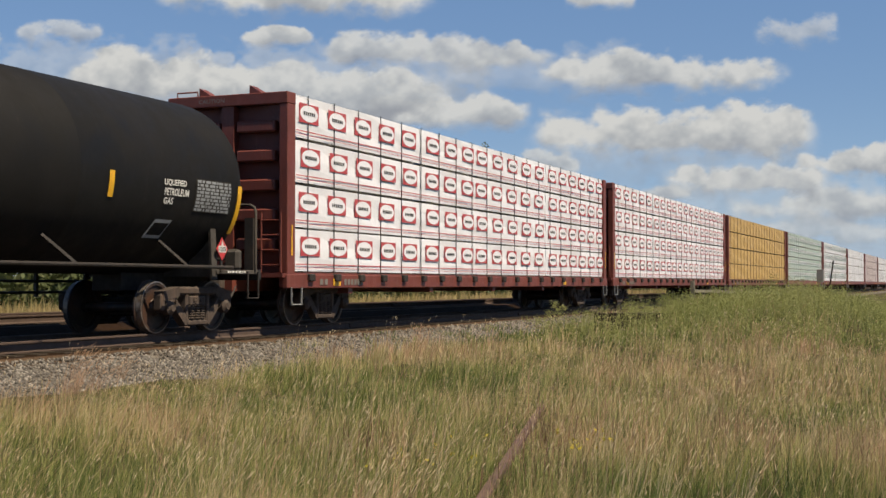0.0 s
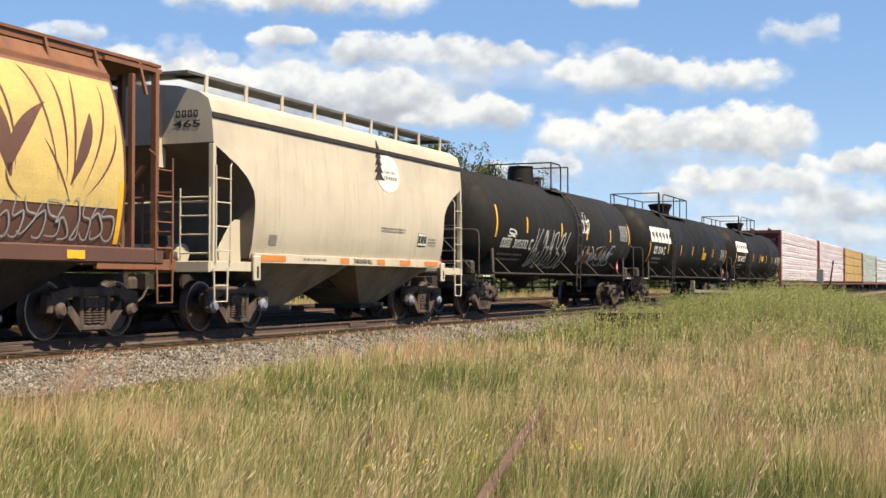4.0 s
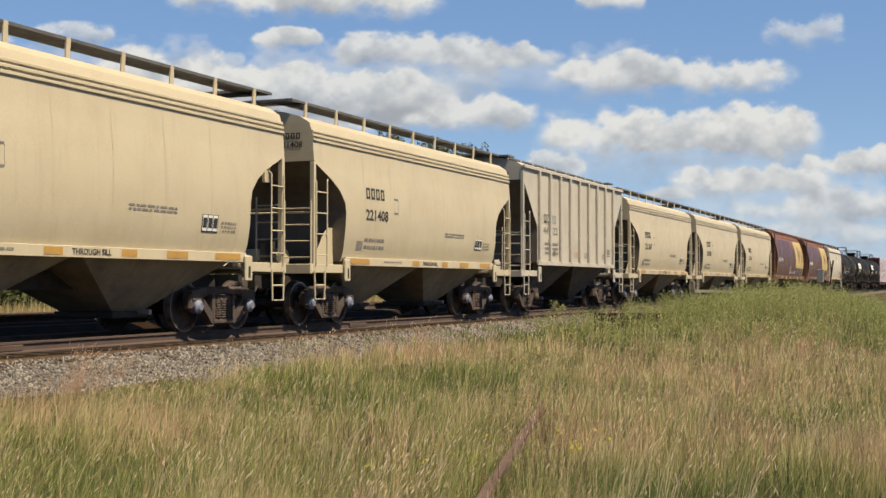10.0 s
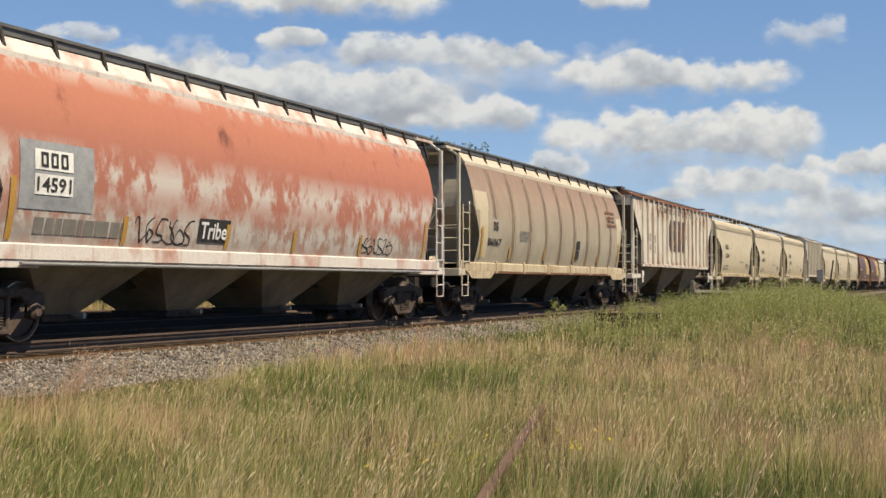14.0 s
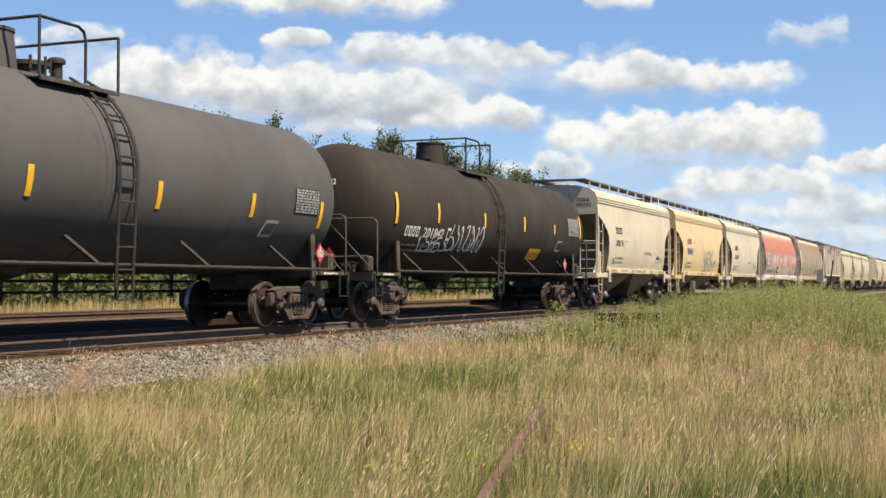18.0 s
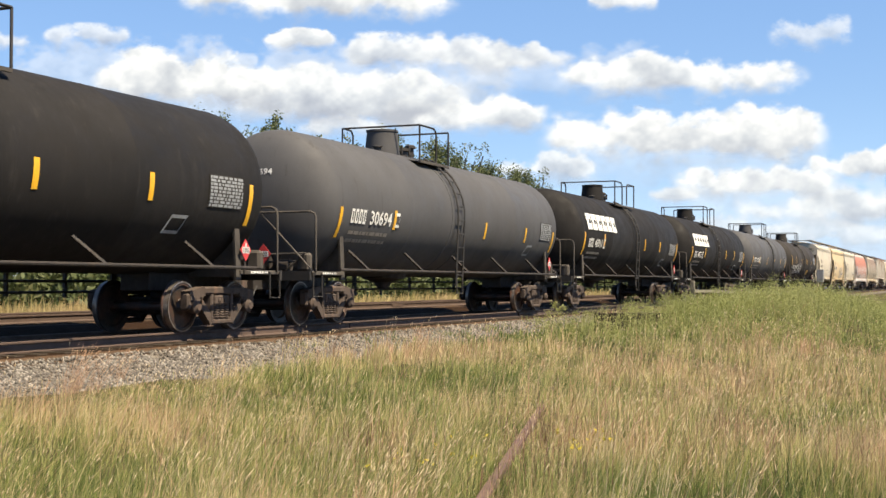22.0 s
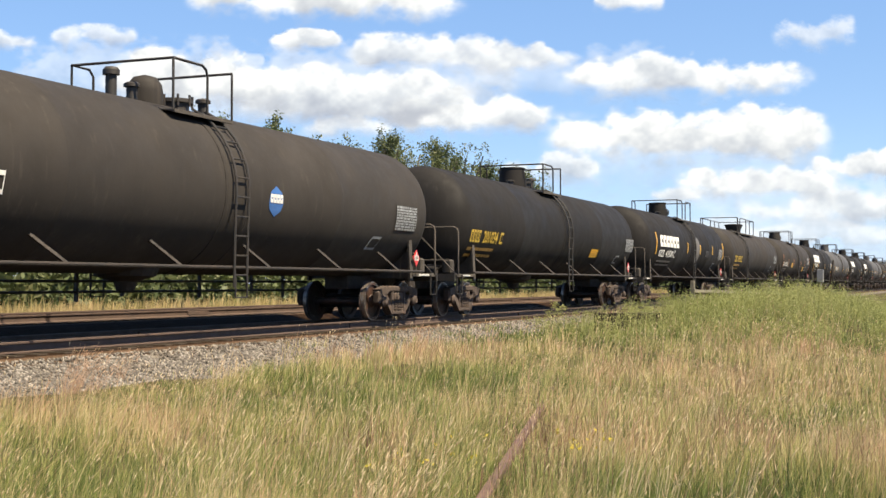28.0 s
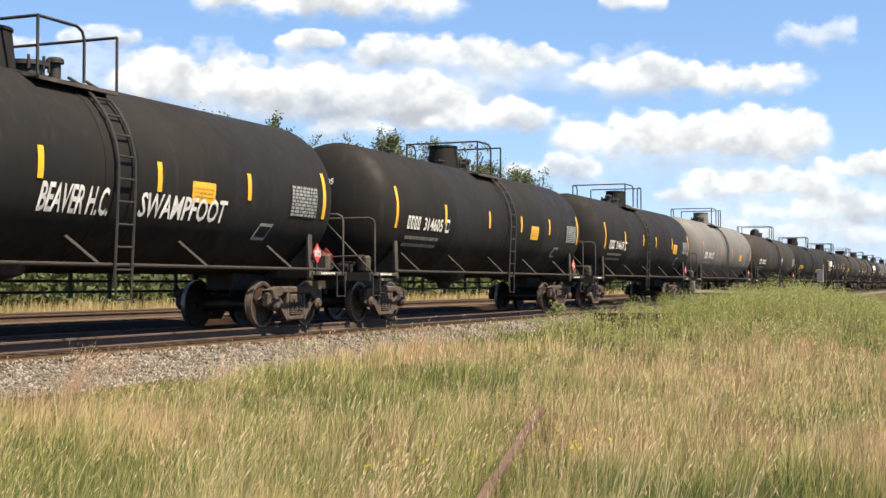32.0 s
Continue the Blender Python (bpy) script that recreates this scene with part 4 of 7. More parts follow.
# thin glowing haze, added all the way round to brighten the low sky
def glow_haze_dome():
    m, n, l, b = shader("glowing_sky_haze")
    at, em, tr, mix = n.new("ShaderNodeAttribute"), n.new("ShaderNodeEmission"), n.new("ShaderNodeBsdfTransparent"), n.new("ShaderNodeMixShader")
    at.attribute_name = "vapour"
    em.inputs[0].default_value = (0.29, 0.57, 1.0, 1)
    em.inputs[1].default_value = 0.70
    l.new(at.outputs["Fac"], mix.inputs[0])
    l.new(tr.outputs[0], mix.inputs[1])
    l.new(em.outputs[0], mix.inputs[2])
    l.new(mix.outputs[0], n["Material Output"].inputs[0])
    az, el = np.linspace(0, 2 * np.pi, 97), np.radians(np.concatenate([np.linspace(-0.6, 20, 22), np.linspace(23, 50, 10)]))
    A, E = np.meshgrid(az, el)
    v = 3400.0 * np.stack([np.cos(A) * np.cos(E), np.sin(A) * np.cos(E), np.sin(E)], -1).reshape(-1, 3)
    ii = (np.arange(len(el) - 1)[:, None] * len(az) + np.arange(len(az) - 1)[None]).ravel()
    me = sheet("glowing_sky_haze", v, np.stack([ii, ii + 1, ii + len(az) + 1, ii + len(az)], 1), m)
    thin = 0.23 * (1 - smooth(np.radians(14), np.radians(50), E)) + 0.14 * (1 - smooth(0, np.radians(9), E))
    me.attributes.new("vapour", "FLOAT", "POINT").data.foreach_set("value", thin.astype(np.float32).ravel())
    me.shade_smooth()
    tagged(new("backdrop", me), "thin pale blue glowing haze added to brighten the summer sky", "sky", kind="structure")


glow_haze_dome()


# clouds: far sheets of vapour that drift
def cloud_material():
    m, n, l, b = shader("cloud_vapour")
    at, sh = n.new("ShaderNodeAttribute"), n.new("ShaderNodeAttribute")
    at.attribute_name, sh.attribute_name = "vapour", "brightness"
    em, tr, mix, ramp = n.new("ShaderNodeEmission"), n.new("ShaderNodeBsdfTransparent"), n.new("ShaderNodeMixShader"), n.new("ShaderNodeValToRGB")
    e = ramp.color_ramp.elements
    e[0].color, e[1].color = (0.44, 0.50, 0.55, 1), (0.94, 1.0, 0.955, 1)
    md = e.new(0.55)
    md.color = (0.66, 0.73, 0.74, 1)
    l.new(sh.outputs["Fac"], ramp.inputs[0])
    l.new(ramp.outputs[0], em.inputs[0])
    em.inputs[1].default_value = CLOUD_GLOW
    l.new(at.outputs["Fac"], mix.inputs[0])
    l.new(tr.outputs[0], mix.inputs[1])
    l.new(em.outputs[0], mix.inputs[2])
    l.new(mix.outputs[0], n["Material Output"].inputs[0])
    return m


CLOUD_GLOW = 0.455
VAPOUR = cloud_material()
SKY_FAR = 2600.0
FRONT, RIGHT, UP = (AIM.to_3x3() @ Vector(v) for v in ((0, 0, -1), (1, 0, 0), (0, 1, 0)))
clouds = []


def value_noise(u, v, seed):
    """Smooth noise on a lattice, -1 to 1."""
    lat = np.random.default_rng(seed).uniform(-1, 1, (64, 64))
    iu, iv = np.floor(u).astype(int), np.floor(v).astype(int)
    fu, fv = u - iu, v - iv
    fu, fv = fu * fu * (3 - 2 * fu), fv * fv * (3 - 2 * fv)
    g = lambda i, j: lat[i % 64, j % 64]
    return (g(iu, iv) * (1 - fu) + g(iu + 1, iv) * fu) * (1 - fv) + (g(iu, iv + 1) * (1 - fu) + g(iu + 1, iv + 1) * fu) * fv


def billow(u, v, seed, octaves=6, gain=0.55):
    out, amp, tot = 0.0, 1.0, 0.0
    for k in range(octaves):
        out = out + amp * value_noise(u * 2.03 ** k, v * 2.03 ** k, seed * 11 + k)
        tot += amp
        amp *= gain
    return out / tot


def cloud(u, w, wide, high, drift, fall, thick, seed, puffs=9, flat=0.5):
    """A cloud round the direction (u, w) off the middle of the view; drift: how far it goes in 32 s."""
    hx, hz = wide * SKY_FAR / 2, high * SKY_FAR / 2
    nx = 190
    nz = max(46, min(120, int(260 * high / wide)))
    A, B = np.meshgrid(np.linspace(-1, 1, nx + 1), np.linspace(-1, 1, nz + 1))
    X, Z = A * wide * 60, B * high * 60
    heap = 0.72 + 0.55 * billow(A * puffs * 0.28 + 9, 0 * A + seed, seed + 50, 3)
    crest = np.sqrt(np.clip(1 - A * A, 0, 1)) ** 0.8 * heap * 1.15 - 0.05
    foot = -flat - 0.15 + 0.18 * billow(X * 0.35, 0 * X + 3, seed + 80, 3) + 0.45 * A ** 4
    body = np.minimum(crest - B, (B - foot) * 0.75)
    d = body + 0.62 * billow(X * 0.55, Z * 0.75, seed + 20) * (0.6 + 0.4 * (thick < 0.85))
    rim = np.clip(np.minimum(6 * (1 - abs(A)), 6 * (1 - abs(B))), 0, 1)
    soft = (0.75 - 0.45 * smooth(-0.1, 0.9, B - foot)) * (1.0 if thick > 0.85 else 1.7)
    al = np.clip((d + 0.06) / soft, 0, 1) * rim
    al = al * al * (3 - 2 * al)
    above = np.cumsum(al[::-1], 0)[::-1] / nz
    bright = 1.05 - 1.25 * above - 0.45 * np.clip(-B - 0.1, 0, 1) + 0.6 * billow(X * 0.5 + 3, Z * 0.6 + 0.3, seed + 20, 4) + 0.10 * (1 - al)
    ii = (np.arange(nz)[:, None] * (nx + 1) + np.arange(nx)[None]).ravel()
    me = sheet("cloud", np.stack([A * hx, B * hz, 0 * A], -1).reshape(-1, 3), np.stack([ii, ii + 1, ii + nx + 2, ii + nx + 1], 1), VAPOUR)
    for key, vals in (("vapour", al * thick), ("brightness", np.clip(bright, 0, 1))):
        me.attributes.new(key, "FLOAT", "POINT").data.foreach_set("value", vals.ravel())
    ob = tagged(new("cloud", me), "white fair-weather cumulus cloud drifting in blue sky", "cloud", group="clouds")
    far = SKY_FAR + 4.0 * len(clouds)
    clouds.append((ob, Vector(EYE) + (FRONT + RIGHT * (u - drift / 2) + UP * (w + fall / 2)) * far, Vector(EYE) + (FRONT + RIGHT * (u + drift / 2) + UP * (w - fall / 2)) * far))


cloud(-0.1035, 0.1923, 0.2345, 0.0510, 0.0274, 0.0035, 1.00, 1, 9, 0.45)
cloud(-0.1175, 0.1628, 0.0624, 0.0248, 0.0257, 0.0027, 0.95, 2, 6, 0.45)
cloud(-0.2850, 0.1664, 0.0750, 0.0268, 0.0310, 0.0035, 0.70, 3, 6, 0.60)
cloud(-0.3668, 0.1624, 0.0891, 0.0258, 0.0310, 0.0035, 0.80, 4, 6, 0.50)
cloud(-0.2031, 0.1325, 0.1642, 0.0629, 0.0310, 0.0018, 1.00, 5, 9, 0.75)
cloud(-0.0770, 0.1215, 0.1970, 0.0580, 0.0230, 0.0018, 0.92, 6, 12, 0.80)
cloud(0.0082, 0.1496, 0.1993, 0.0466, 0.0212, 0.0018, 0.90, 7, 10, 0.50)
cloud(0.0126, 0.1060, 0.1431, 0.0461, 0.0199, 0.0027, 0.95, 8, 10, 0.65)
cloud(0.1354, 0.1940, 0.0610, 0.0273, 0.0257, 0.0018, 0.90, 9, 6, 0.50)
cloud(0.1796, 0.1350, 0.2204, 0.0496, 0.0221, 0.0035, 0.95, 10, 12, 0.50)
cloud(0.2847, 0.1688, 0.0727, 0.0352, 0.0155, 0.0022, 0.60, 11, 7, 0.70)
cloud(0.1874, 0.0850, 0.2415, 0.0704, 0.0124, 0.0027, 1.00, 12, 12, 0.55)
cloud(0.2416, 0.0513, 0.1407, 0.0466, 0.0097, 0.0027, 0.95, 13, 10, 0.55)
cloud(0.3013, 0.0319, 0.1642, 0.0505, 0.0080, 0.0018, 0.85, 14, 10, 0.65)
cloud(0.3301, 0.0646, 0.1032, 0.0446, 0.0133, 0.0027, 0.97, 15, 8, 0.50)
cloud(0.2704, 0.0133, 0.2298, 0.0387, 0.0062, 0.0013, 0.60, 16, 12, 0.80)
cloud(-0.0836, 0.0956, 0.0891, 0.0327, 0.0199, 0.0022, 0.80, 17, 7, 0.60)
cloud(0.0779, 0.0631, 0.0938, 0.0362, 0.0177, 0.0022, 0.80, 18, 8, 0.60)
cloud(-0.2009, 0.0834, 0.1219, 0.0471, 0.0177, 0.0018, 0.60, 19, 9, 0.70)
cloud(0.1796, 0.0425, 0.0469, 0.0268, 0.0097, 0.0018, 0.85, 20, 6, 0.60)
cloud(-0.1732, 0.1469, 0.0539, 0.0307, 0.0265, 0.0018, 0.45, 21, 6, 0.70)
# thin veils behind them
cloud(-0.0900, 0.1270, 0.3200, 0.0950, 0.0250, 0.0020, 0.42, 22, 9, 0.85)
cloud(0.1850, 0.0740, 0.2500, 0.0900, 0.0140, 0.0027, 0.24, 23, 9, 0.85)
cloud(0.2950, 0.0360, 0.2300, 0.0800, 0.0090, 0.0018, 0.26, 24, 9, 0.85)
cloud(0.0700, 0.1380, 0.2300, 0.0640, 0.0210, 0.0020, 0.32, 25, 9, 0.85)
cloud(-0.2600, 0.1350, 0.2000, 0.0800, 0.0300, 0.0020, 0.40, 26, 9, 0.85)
# ---- running gear, shared by all cars ----
WHEEL_R = 0.457
bm = bmesh.new()
for s in (-1, 1):
    prof = [(0.0, 0.62), (0.10, 0.62), (0.11, 0.70), (0.36, 0.735), (0.385, 0.70), (0.49, 0.685), (0.49, 0.71), (WHEEL_R + 0.004, 0.725), (WHEEL_R, 0.82), (0.39, 0.825), (0.375, 0.79), (0.16, 0.80), (0.12, 0.86), (0.085, 0.86), (0.085, 1.0), (0.0, 1.0)]
    lathe(bm, [(max(r, 0.001), s * x) for r, x in prof], 28, "X")
rod(bm, (-0.7, 0, 0), (0.7, 0, 0), 0.085, 12)
bmesh.ops.recalc_face_normals(bm, faces=bm.faces)
WHEELSET = mesh("wheelset", bm, WHEEL, True)
bm = bmesh.new()
for s in (-1, 1):
    lathe(bm, [(WHEEL_R + 0.012, s * 0.728), (WHEEL_R + 0.006, s * 0.818)], 28, "X")
    lathe(bm, [(WHEEL_R + 0.004, s * 0.828), (WHEEL_R - 0.02, s * 0.831)], 28, "X")
bmesh.ops.delete(bm, geom=[f for f in bm.faces if len(f.verts) > 4], context="FACES_ONLY")
TREAD = mesh("tread", bm, BRIGHT, True)


def side_frame_mesh():
    """A cast side frame: top chord, arms over the bearings, columns, diagonals and spring seat."""
    bm = bmesh.new()
    box(bm, -0.10, 0.10, -0.68, 0.68, 0.67, 0.82, 0.035)
    box(bm, -0.09, 0.09, -0.36, 0.36, 0.12, 0.22, 0.025)
    for s in (-1, 1):
        beam(bm, (0, s * 0.60, 0.735), (0, s * 1.08, 0.655), 0.20, 0.17)
        box(bm, -0.09, 0.09, *sorted((s * 1.01, s * 1.14)), 0.40, 0.70, 0.03)
        box(bm, -0.08, 0.08, *sorted((s * 0.66, s * 0.755)), 0.42, 0.68, 0.02)
        beam(bm, (0, s * 0.73, 0.56), (0, s * 0.32, 0.17), 0.16, 0.15)
        box(bm, -0.09, 0.09, *sorted((s * 0.29, s * 0.385)), 0.16, 0.70, 0.02)
        box(bm, -0.095, 0.095, s * 0.889 - 0.15, s * 0.889 + 0.15, 0.545, 0.65, 0.025)
    return mesh("side_frame", bm, TRUCK)


SIDE_FRAME = side_frame_mesh()
bm = bmesh.new()
for y in (-0.17, 0.0, 0.17):
    prof = []
    for k in range(6):
        z = 0.235 + 0.043 * k
        prof += [(0.055, z), (0.082, z + 0.012), (0.082, z + 0.028), (0.055, z + 0.04)]
    lathe(bm, prof, 10, "Z", (0.03, y, 0))
SPRINGS = mesh("spring_group", bm, TRUCK, True)
bm = bmesh.new()
box(bm, -1.05, 1.05, -0.21, 0.21, 0.47, 0.62, 0.03)
box(bm, -0.35, 0.35, -0.24, 0.24, 0.60, 0.74, 0.03)
box(bm, -0.75, 0.75, -0.66, -0.54, 0.30, 0.42, 0.02)
box(bm, -0.75, 0.75, 0.54, 0.66, 0.30, 0.42, 0.02)
BOLSTER = mesh("truck", bm, FRAME_DARK)
bm = lathe(bmesh.new(), [(0.001, 0.0), (0.11, 0.0), (0.13, 0.05), (0.13, 0.16), (0.09, 0.19), (0.07, 0.21), (0.001, 0.21)], 14, "X")
bmesh.ops.recalc_face_normals(bm, faces=bm.faces)
BEARING = mesh("bearing_cap", bm, TRUCK, True)
me = BEARING.copy()
me.materials[0] = CAP
BEARING_BLUE = me
bm = bmesh.new()
box(bm, -0.09, 0.09, -0.1, 0.75, 0.80, 0.95, 0.02)
box(bm, -0.16, 0.12, -0.32, 0.0, 0.74, 1.0, 0.05)
box(bm, -0.28, 0.28, 0.55, 0.75, 0.72, 1.04, 0.03)
BOLSTER_END = boxed(0.0, 0.15, -0.25, 0.25, 0.485, 0.655, bevel=0.02)
for y in (-0.1, 0.1):
    box(BOLSTER_END, 0.14, 0.165, y - 0.055, y + 0.055, 0.53, 0.61, 0.02)
BOLSTER_END = mesh("bolster_end", BOLSTER_END, TRUCK)
COUPLER = mesh("coupler", bm, TRUCK)
bm = pipe(bmesh.new(), [(0.32, 0.35, 0.82), (0.34, 0.15, 0.62), (0.30, -0.05, 0.50), (0.22, -0.2, 0.52), (0.15, -0.3, 0.6)], 0.025)
HOSE = mesh("brake_hose", bm, FRAME_BLACK, True)
wheelsets = []
train = []


def running_gear(car, e, inset, blue=False):
    """Two trucks, couplers and hoses under a car of half length e."""
    for s in (-1, 1):
        truck = use("truck", BOLSTER, car, pose(0, s * (e - inset), 0), "cast steel four-wheel truck caked with rust and grime")
        for sx in (-1, 1):
            use("side_frame", SIDE_FRAME, truck, pose(sx * 1.02, 0, 0))
            use("bolster_end", BOLSTER_END, truck, pose(sx * 0.96, 0, 0, 0, 0, 0 if sx > 0 else 180))
            use("spring_group", SPRINGS, truck, pose(sx * 1.05 - 0.03, 0, 0))
            for sy in (-0.889, 0.889):
                use("bearing_cap", BEARING_BLUE if blue and sx > 0 else BEARING, truck, pose(sx * 0.98, sy, WHEEL_R, 0, 0, 0 if sx > 0 else 180))
        for sy in (-0.889, 0.889):
            w = use("wheelset", WHEELSET, truck, None, "dark steel wheels with bright worn treads")
            w.matrix_parent_inverse = Matrix.Translation((0, sy, WHEEL_R))
            wheelsets.append(w)
            t = use("tread", TREAD, truck)
            t.matrix_basis = pose(0, sy, WHEEL_R)
        use("coupler", COUPLER, car, pose(0, s * e, 0, 0, 0, 180 if s < 0 else 0) @ pose(0, -0.0, 0, 0, 0, 180))
        use("brake_hose", HOSE, car, pose(0, s * e, 0, 0, 0, 180 if s > 0 else 0))


def start_car(name, front, rear, label, category, group):
    car = tagged(new(name), label, category, group)
    mid = (front + rear) / 2
    car.matrix_basis = pose(TRACK_X, mid, 0)
    train.append((car, mid, 0.0, 0.0))
    return car, (front - rear) / 2


# ---- tank cars ----
def placard(car, e, back, number):
    """Diamond placards: one on the near side at the leading end, one on the trailing end."""
    q = 0.19
    holder = part("placard_holder", boxed(1.455, 1.475, e - back - 0.03, e - back + 0.03, 1.08, 1.5), FRAME_DARK, car)
    p = part("placard", plate(bmesh.new(), [(1.476, e - back - q, 1.5), (1.476, e - back, 1.5 - q * 1.1), (1.476, e - back + q, 1.5), (1.476, e - back, 1.5 + q * 1.1)], (1, 0, 0), 0.012), PLACARD_RED, car, "red diamond hazard placard")
    part("placard_band", on_side(rect(0.25, 0.12), 1.484, e - back, 1.5), WHITE_PAINT, p)
    part("placard_number", on_side(words(number, 0.20, 0.085), 1.489, e - back, 1.5), BLACK_INK, p)
    part("placard_flame", on_side((np.array([(-0.045, -0.05), (0.045, -0.05), (0.0, 0.06)]), [(0, 1, 2)]), 1.484, e - back, 1.605), WHITE_PAINT, p)
    y = -e + 0.74
    part("placard_holder", boxed(0.22, 0.28, y + 0.012, y + 0.03, 1.12, 1.5), FRAME_DARK, car)
    p = part("placard", plate(bmesh.new(), [(0.25 - q, y, 1.5), (0.25, y, 1.5 - q * 1.1), (0.25 + q, y, 1.5), (0.25, y, 1.5 + q * 1.1)], (0, 1, 0), 0.012), PLACARD_RED, car, "red diamond hazard placard")
    part("placard_band", on_end(rect(0.25, 0.12), 0.25, y + 0.004, 1.5, -1), WHITE_PAINT, p)
    part("placard_number", on_end(words(number, 0.20, 0.085), 0.25, y - 0.001, 1.5, -1), BLACK_INK, p)


def on_end(flat, x, y, z, s):
    """Lettering on an end sheet."""
    co, faces = flat
    bm = bmesh.new()
    vs = [bm.verts.new((x - s * p[0], y + s * 0.008, z + p[1])) for p in co]
    for f in faces:
        bm.faces.new([vs[k] for k in f])
    return bm


def tank_car(front, rear, paint, R, zc, ladder=0.0, style="gp", stripes=(), panels=(), plates=(), number=None, logo=None, words_=(), scribbles=(), tags=(), patches=(), darks=(), ovals=(), un="1203", label="black tank car", stripe_mat=None, side_at=2.0):
    tone = {BLACK_PAINT: "dull black", JET_BLACK: "fresh black", BROWN_BLACK: "weathered black", GREY_PAINT: "dark grey", PALE_GREY_PAINT: "pale grey"}[paint]
    extra = "and white block logo" if logo else ("and sprayed graffiti" if scribbles or style == "gp" and words_ else ("and a blue round emblem" if ovals else "and white stencilled numbers"))
    if number and number[3] is YELLOW_PAINT:
        extra = "and yellow stencilled numbers"
    label = tone + " tank car with " + ("yellow reflectors " if stripes else "plain sides ") + extra
    car, e = start_car("tank_car", front, rear, label, "tank car", "tank cars of the freight train")
    r = random.Random(int(-front * 10) + 5000)
    tip, tangent = e - 0.95, e - 0.95 - R * 0.46
    prof = [(0.001, -tip)]
    for k in range(1, 9):
        a = k / 8 * math.pi / 2
        prof.append((R * math.sin(a) ** 0.9, -tangent - (tip - tangent) * math.cos(a)))
    for y in (-tangent / 2, -0.02, 0.02, tangent / 2):
        if abs(y) < 0.1:
            prof.append((R + (0.003 if y > 0 else 0.0), y))
        else:
            prof += [(R + 0.0005, y - 0.05), (R + 0.003, y - 0.04), (R + 0.003, y + 0.04), (R, y + 0.05)]
    prof += [(q[0], -q[1]) for q in prof[8:0:-1]] + [(0.001, tip)]
    bm = lathe(bmesh.new(), prof, 48, "Y", (0, 0, zc))
    bmesh.ops.recalc_face_normals(bm, faces=bm.faces)
    part("tank_shell", bm, paint, car, "", True)
    # jacket bands beside the ladder
    for dy in (-0.42, 0.42):
        bm = lathe(bmesh.new(), [(R + 0.004, ladder + dy - 0.04), (R + 0.014, ladder + dy - 0.035), (R + 0.014, ladder + dy + 0.035), (R + 0.004, ladder + dy + 0.04)], 40, "Y", (0, 0, zc))
        part("jacket_band", bm, paint, car, "", True)
    # frame
    for s in (-1, 1):
        y0, y1 = s * (e - 0.25), s * (e - 3.4)
        part("draft_sill", boxed(-0.32, 0.32, min(y0, y1), max(y0, y1), 0.74, 1.08, bevel=0.02), FRAME_DARK, car)
        ys = sorted((s * (e - 0.62), s * (e - 2.12)))
        part("end_deck", boxed(-1.45, 1.45, *ys, 1.05, 1.13, bevel=0.01), DUSTY_FRAME, car)
        part("end_beam", boxed(-1.45, 1.45, s * (e - 0.62) - 0.05, s * (e - 0.62) + 0.05, 0.94, 1.135), FRAME_BLACK, car)
        part("deck_stencil", on_side(rows_of_bars(r, 0.62, 0.05, 1, 0.8), 1.447, s * (e - 1.45), 1.09), WHITE_PAINT, car)
        ys = s * (e - 2.14)
        part("saddle", plate(bmesh.new(), [(-1.38, ys, 1.0), (1.38, ys, 1.0), (1.36, ys, zc - 0.62), (0.8, ys, zc - R * 0.92), (-0.8, ys, zc - R * 0.92), (-1.36, ys, zc - 0.62)], (0, 1, 0), 0.05), DUSTY_FRAME, car)
        for sx in (-1, 1):
            part("bolster_post", beam(bmesh.new(), (sx * 1.40, ys, 0.95), (sx * 1.38, ys - 0.06, zc - 0.55), 0.05, 0.17), DUSTY_FRAME, car)
            st = pipe(bmesh.new(), [(sx * 1.47, s * (e - 0.70), 1.1), (sx * 1.47, s * (e - 0.70), 0.60), (sx * 1.47, s * (e - 1.08), 0.60), (sx * 1.47, s * (e - 1.08), 1.1)], 0.02)
            part("stirrup_step", st, FRAME_BLACK, car, "", True)
        ye = s * (e - 0.80)
        h = pipe(bmesh.new(), [(1.47, ye, 1.1), (1.47, ye, 2.24), (1.44, ye, 2.33), (1.34, ye, 2.38), (-1.34, ye, 2.38), (-1.44, ye, 2.33), (-1.47, ye, 2.24), (-1.47, ye, 1.1)], 0.026)
        part("end_rail", h, DUSTY_FRAME, car, "", True)
        if not logo:
            part("end_brace", beam(bmesh.new(), (0.15, ye, 2.37), (1.42, ye, 1.12), 0.03, 0.05), DUSTY_FRAME, car)
        for z in (1.30, 1.46):
            part("brake_rod", rod(bmesh.new(), (-1.1, s * (e - 0.95), z), (1.15, s * (e - 0.95), z + 0.05), 0.025, 6), DUSTY_FRAME, car)
        part("brake_valve", boxed(0.95, 1.25, s * (e - 1.0) - 0.1, s * (e - 1.0) + 0.1, 1.13, 1.52, bevel=0.05), DUSTY_FRAME, car)
        part("brake_lever", beam(bmesh.new(), (0.7, s * (e - 0.9), 1.15), (1.15, s * (e - 0.9), 1.5), 0.03, 0.05), DUSTY_FRAME, car)
    placard(car, e, side_at, un)
    for k in range(3):
        part("brake_cylinder", rod(bmesh.new(), (0.5 - 0.5 * k, -e + 1.0, 1.25 + 0.08 * k), (0.75 - 0.5 * k, -e + 1.0, 1.25 + 0.08 * k), 0.14, 12), FRAME_DARK, car)
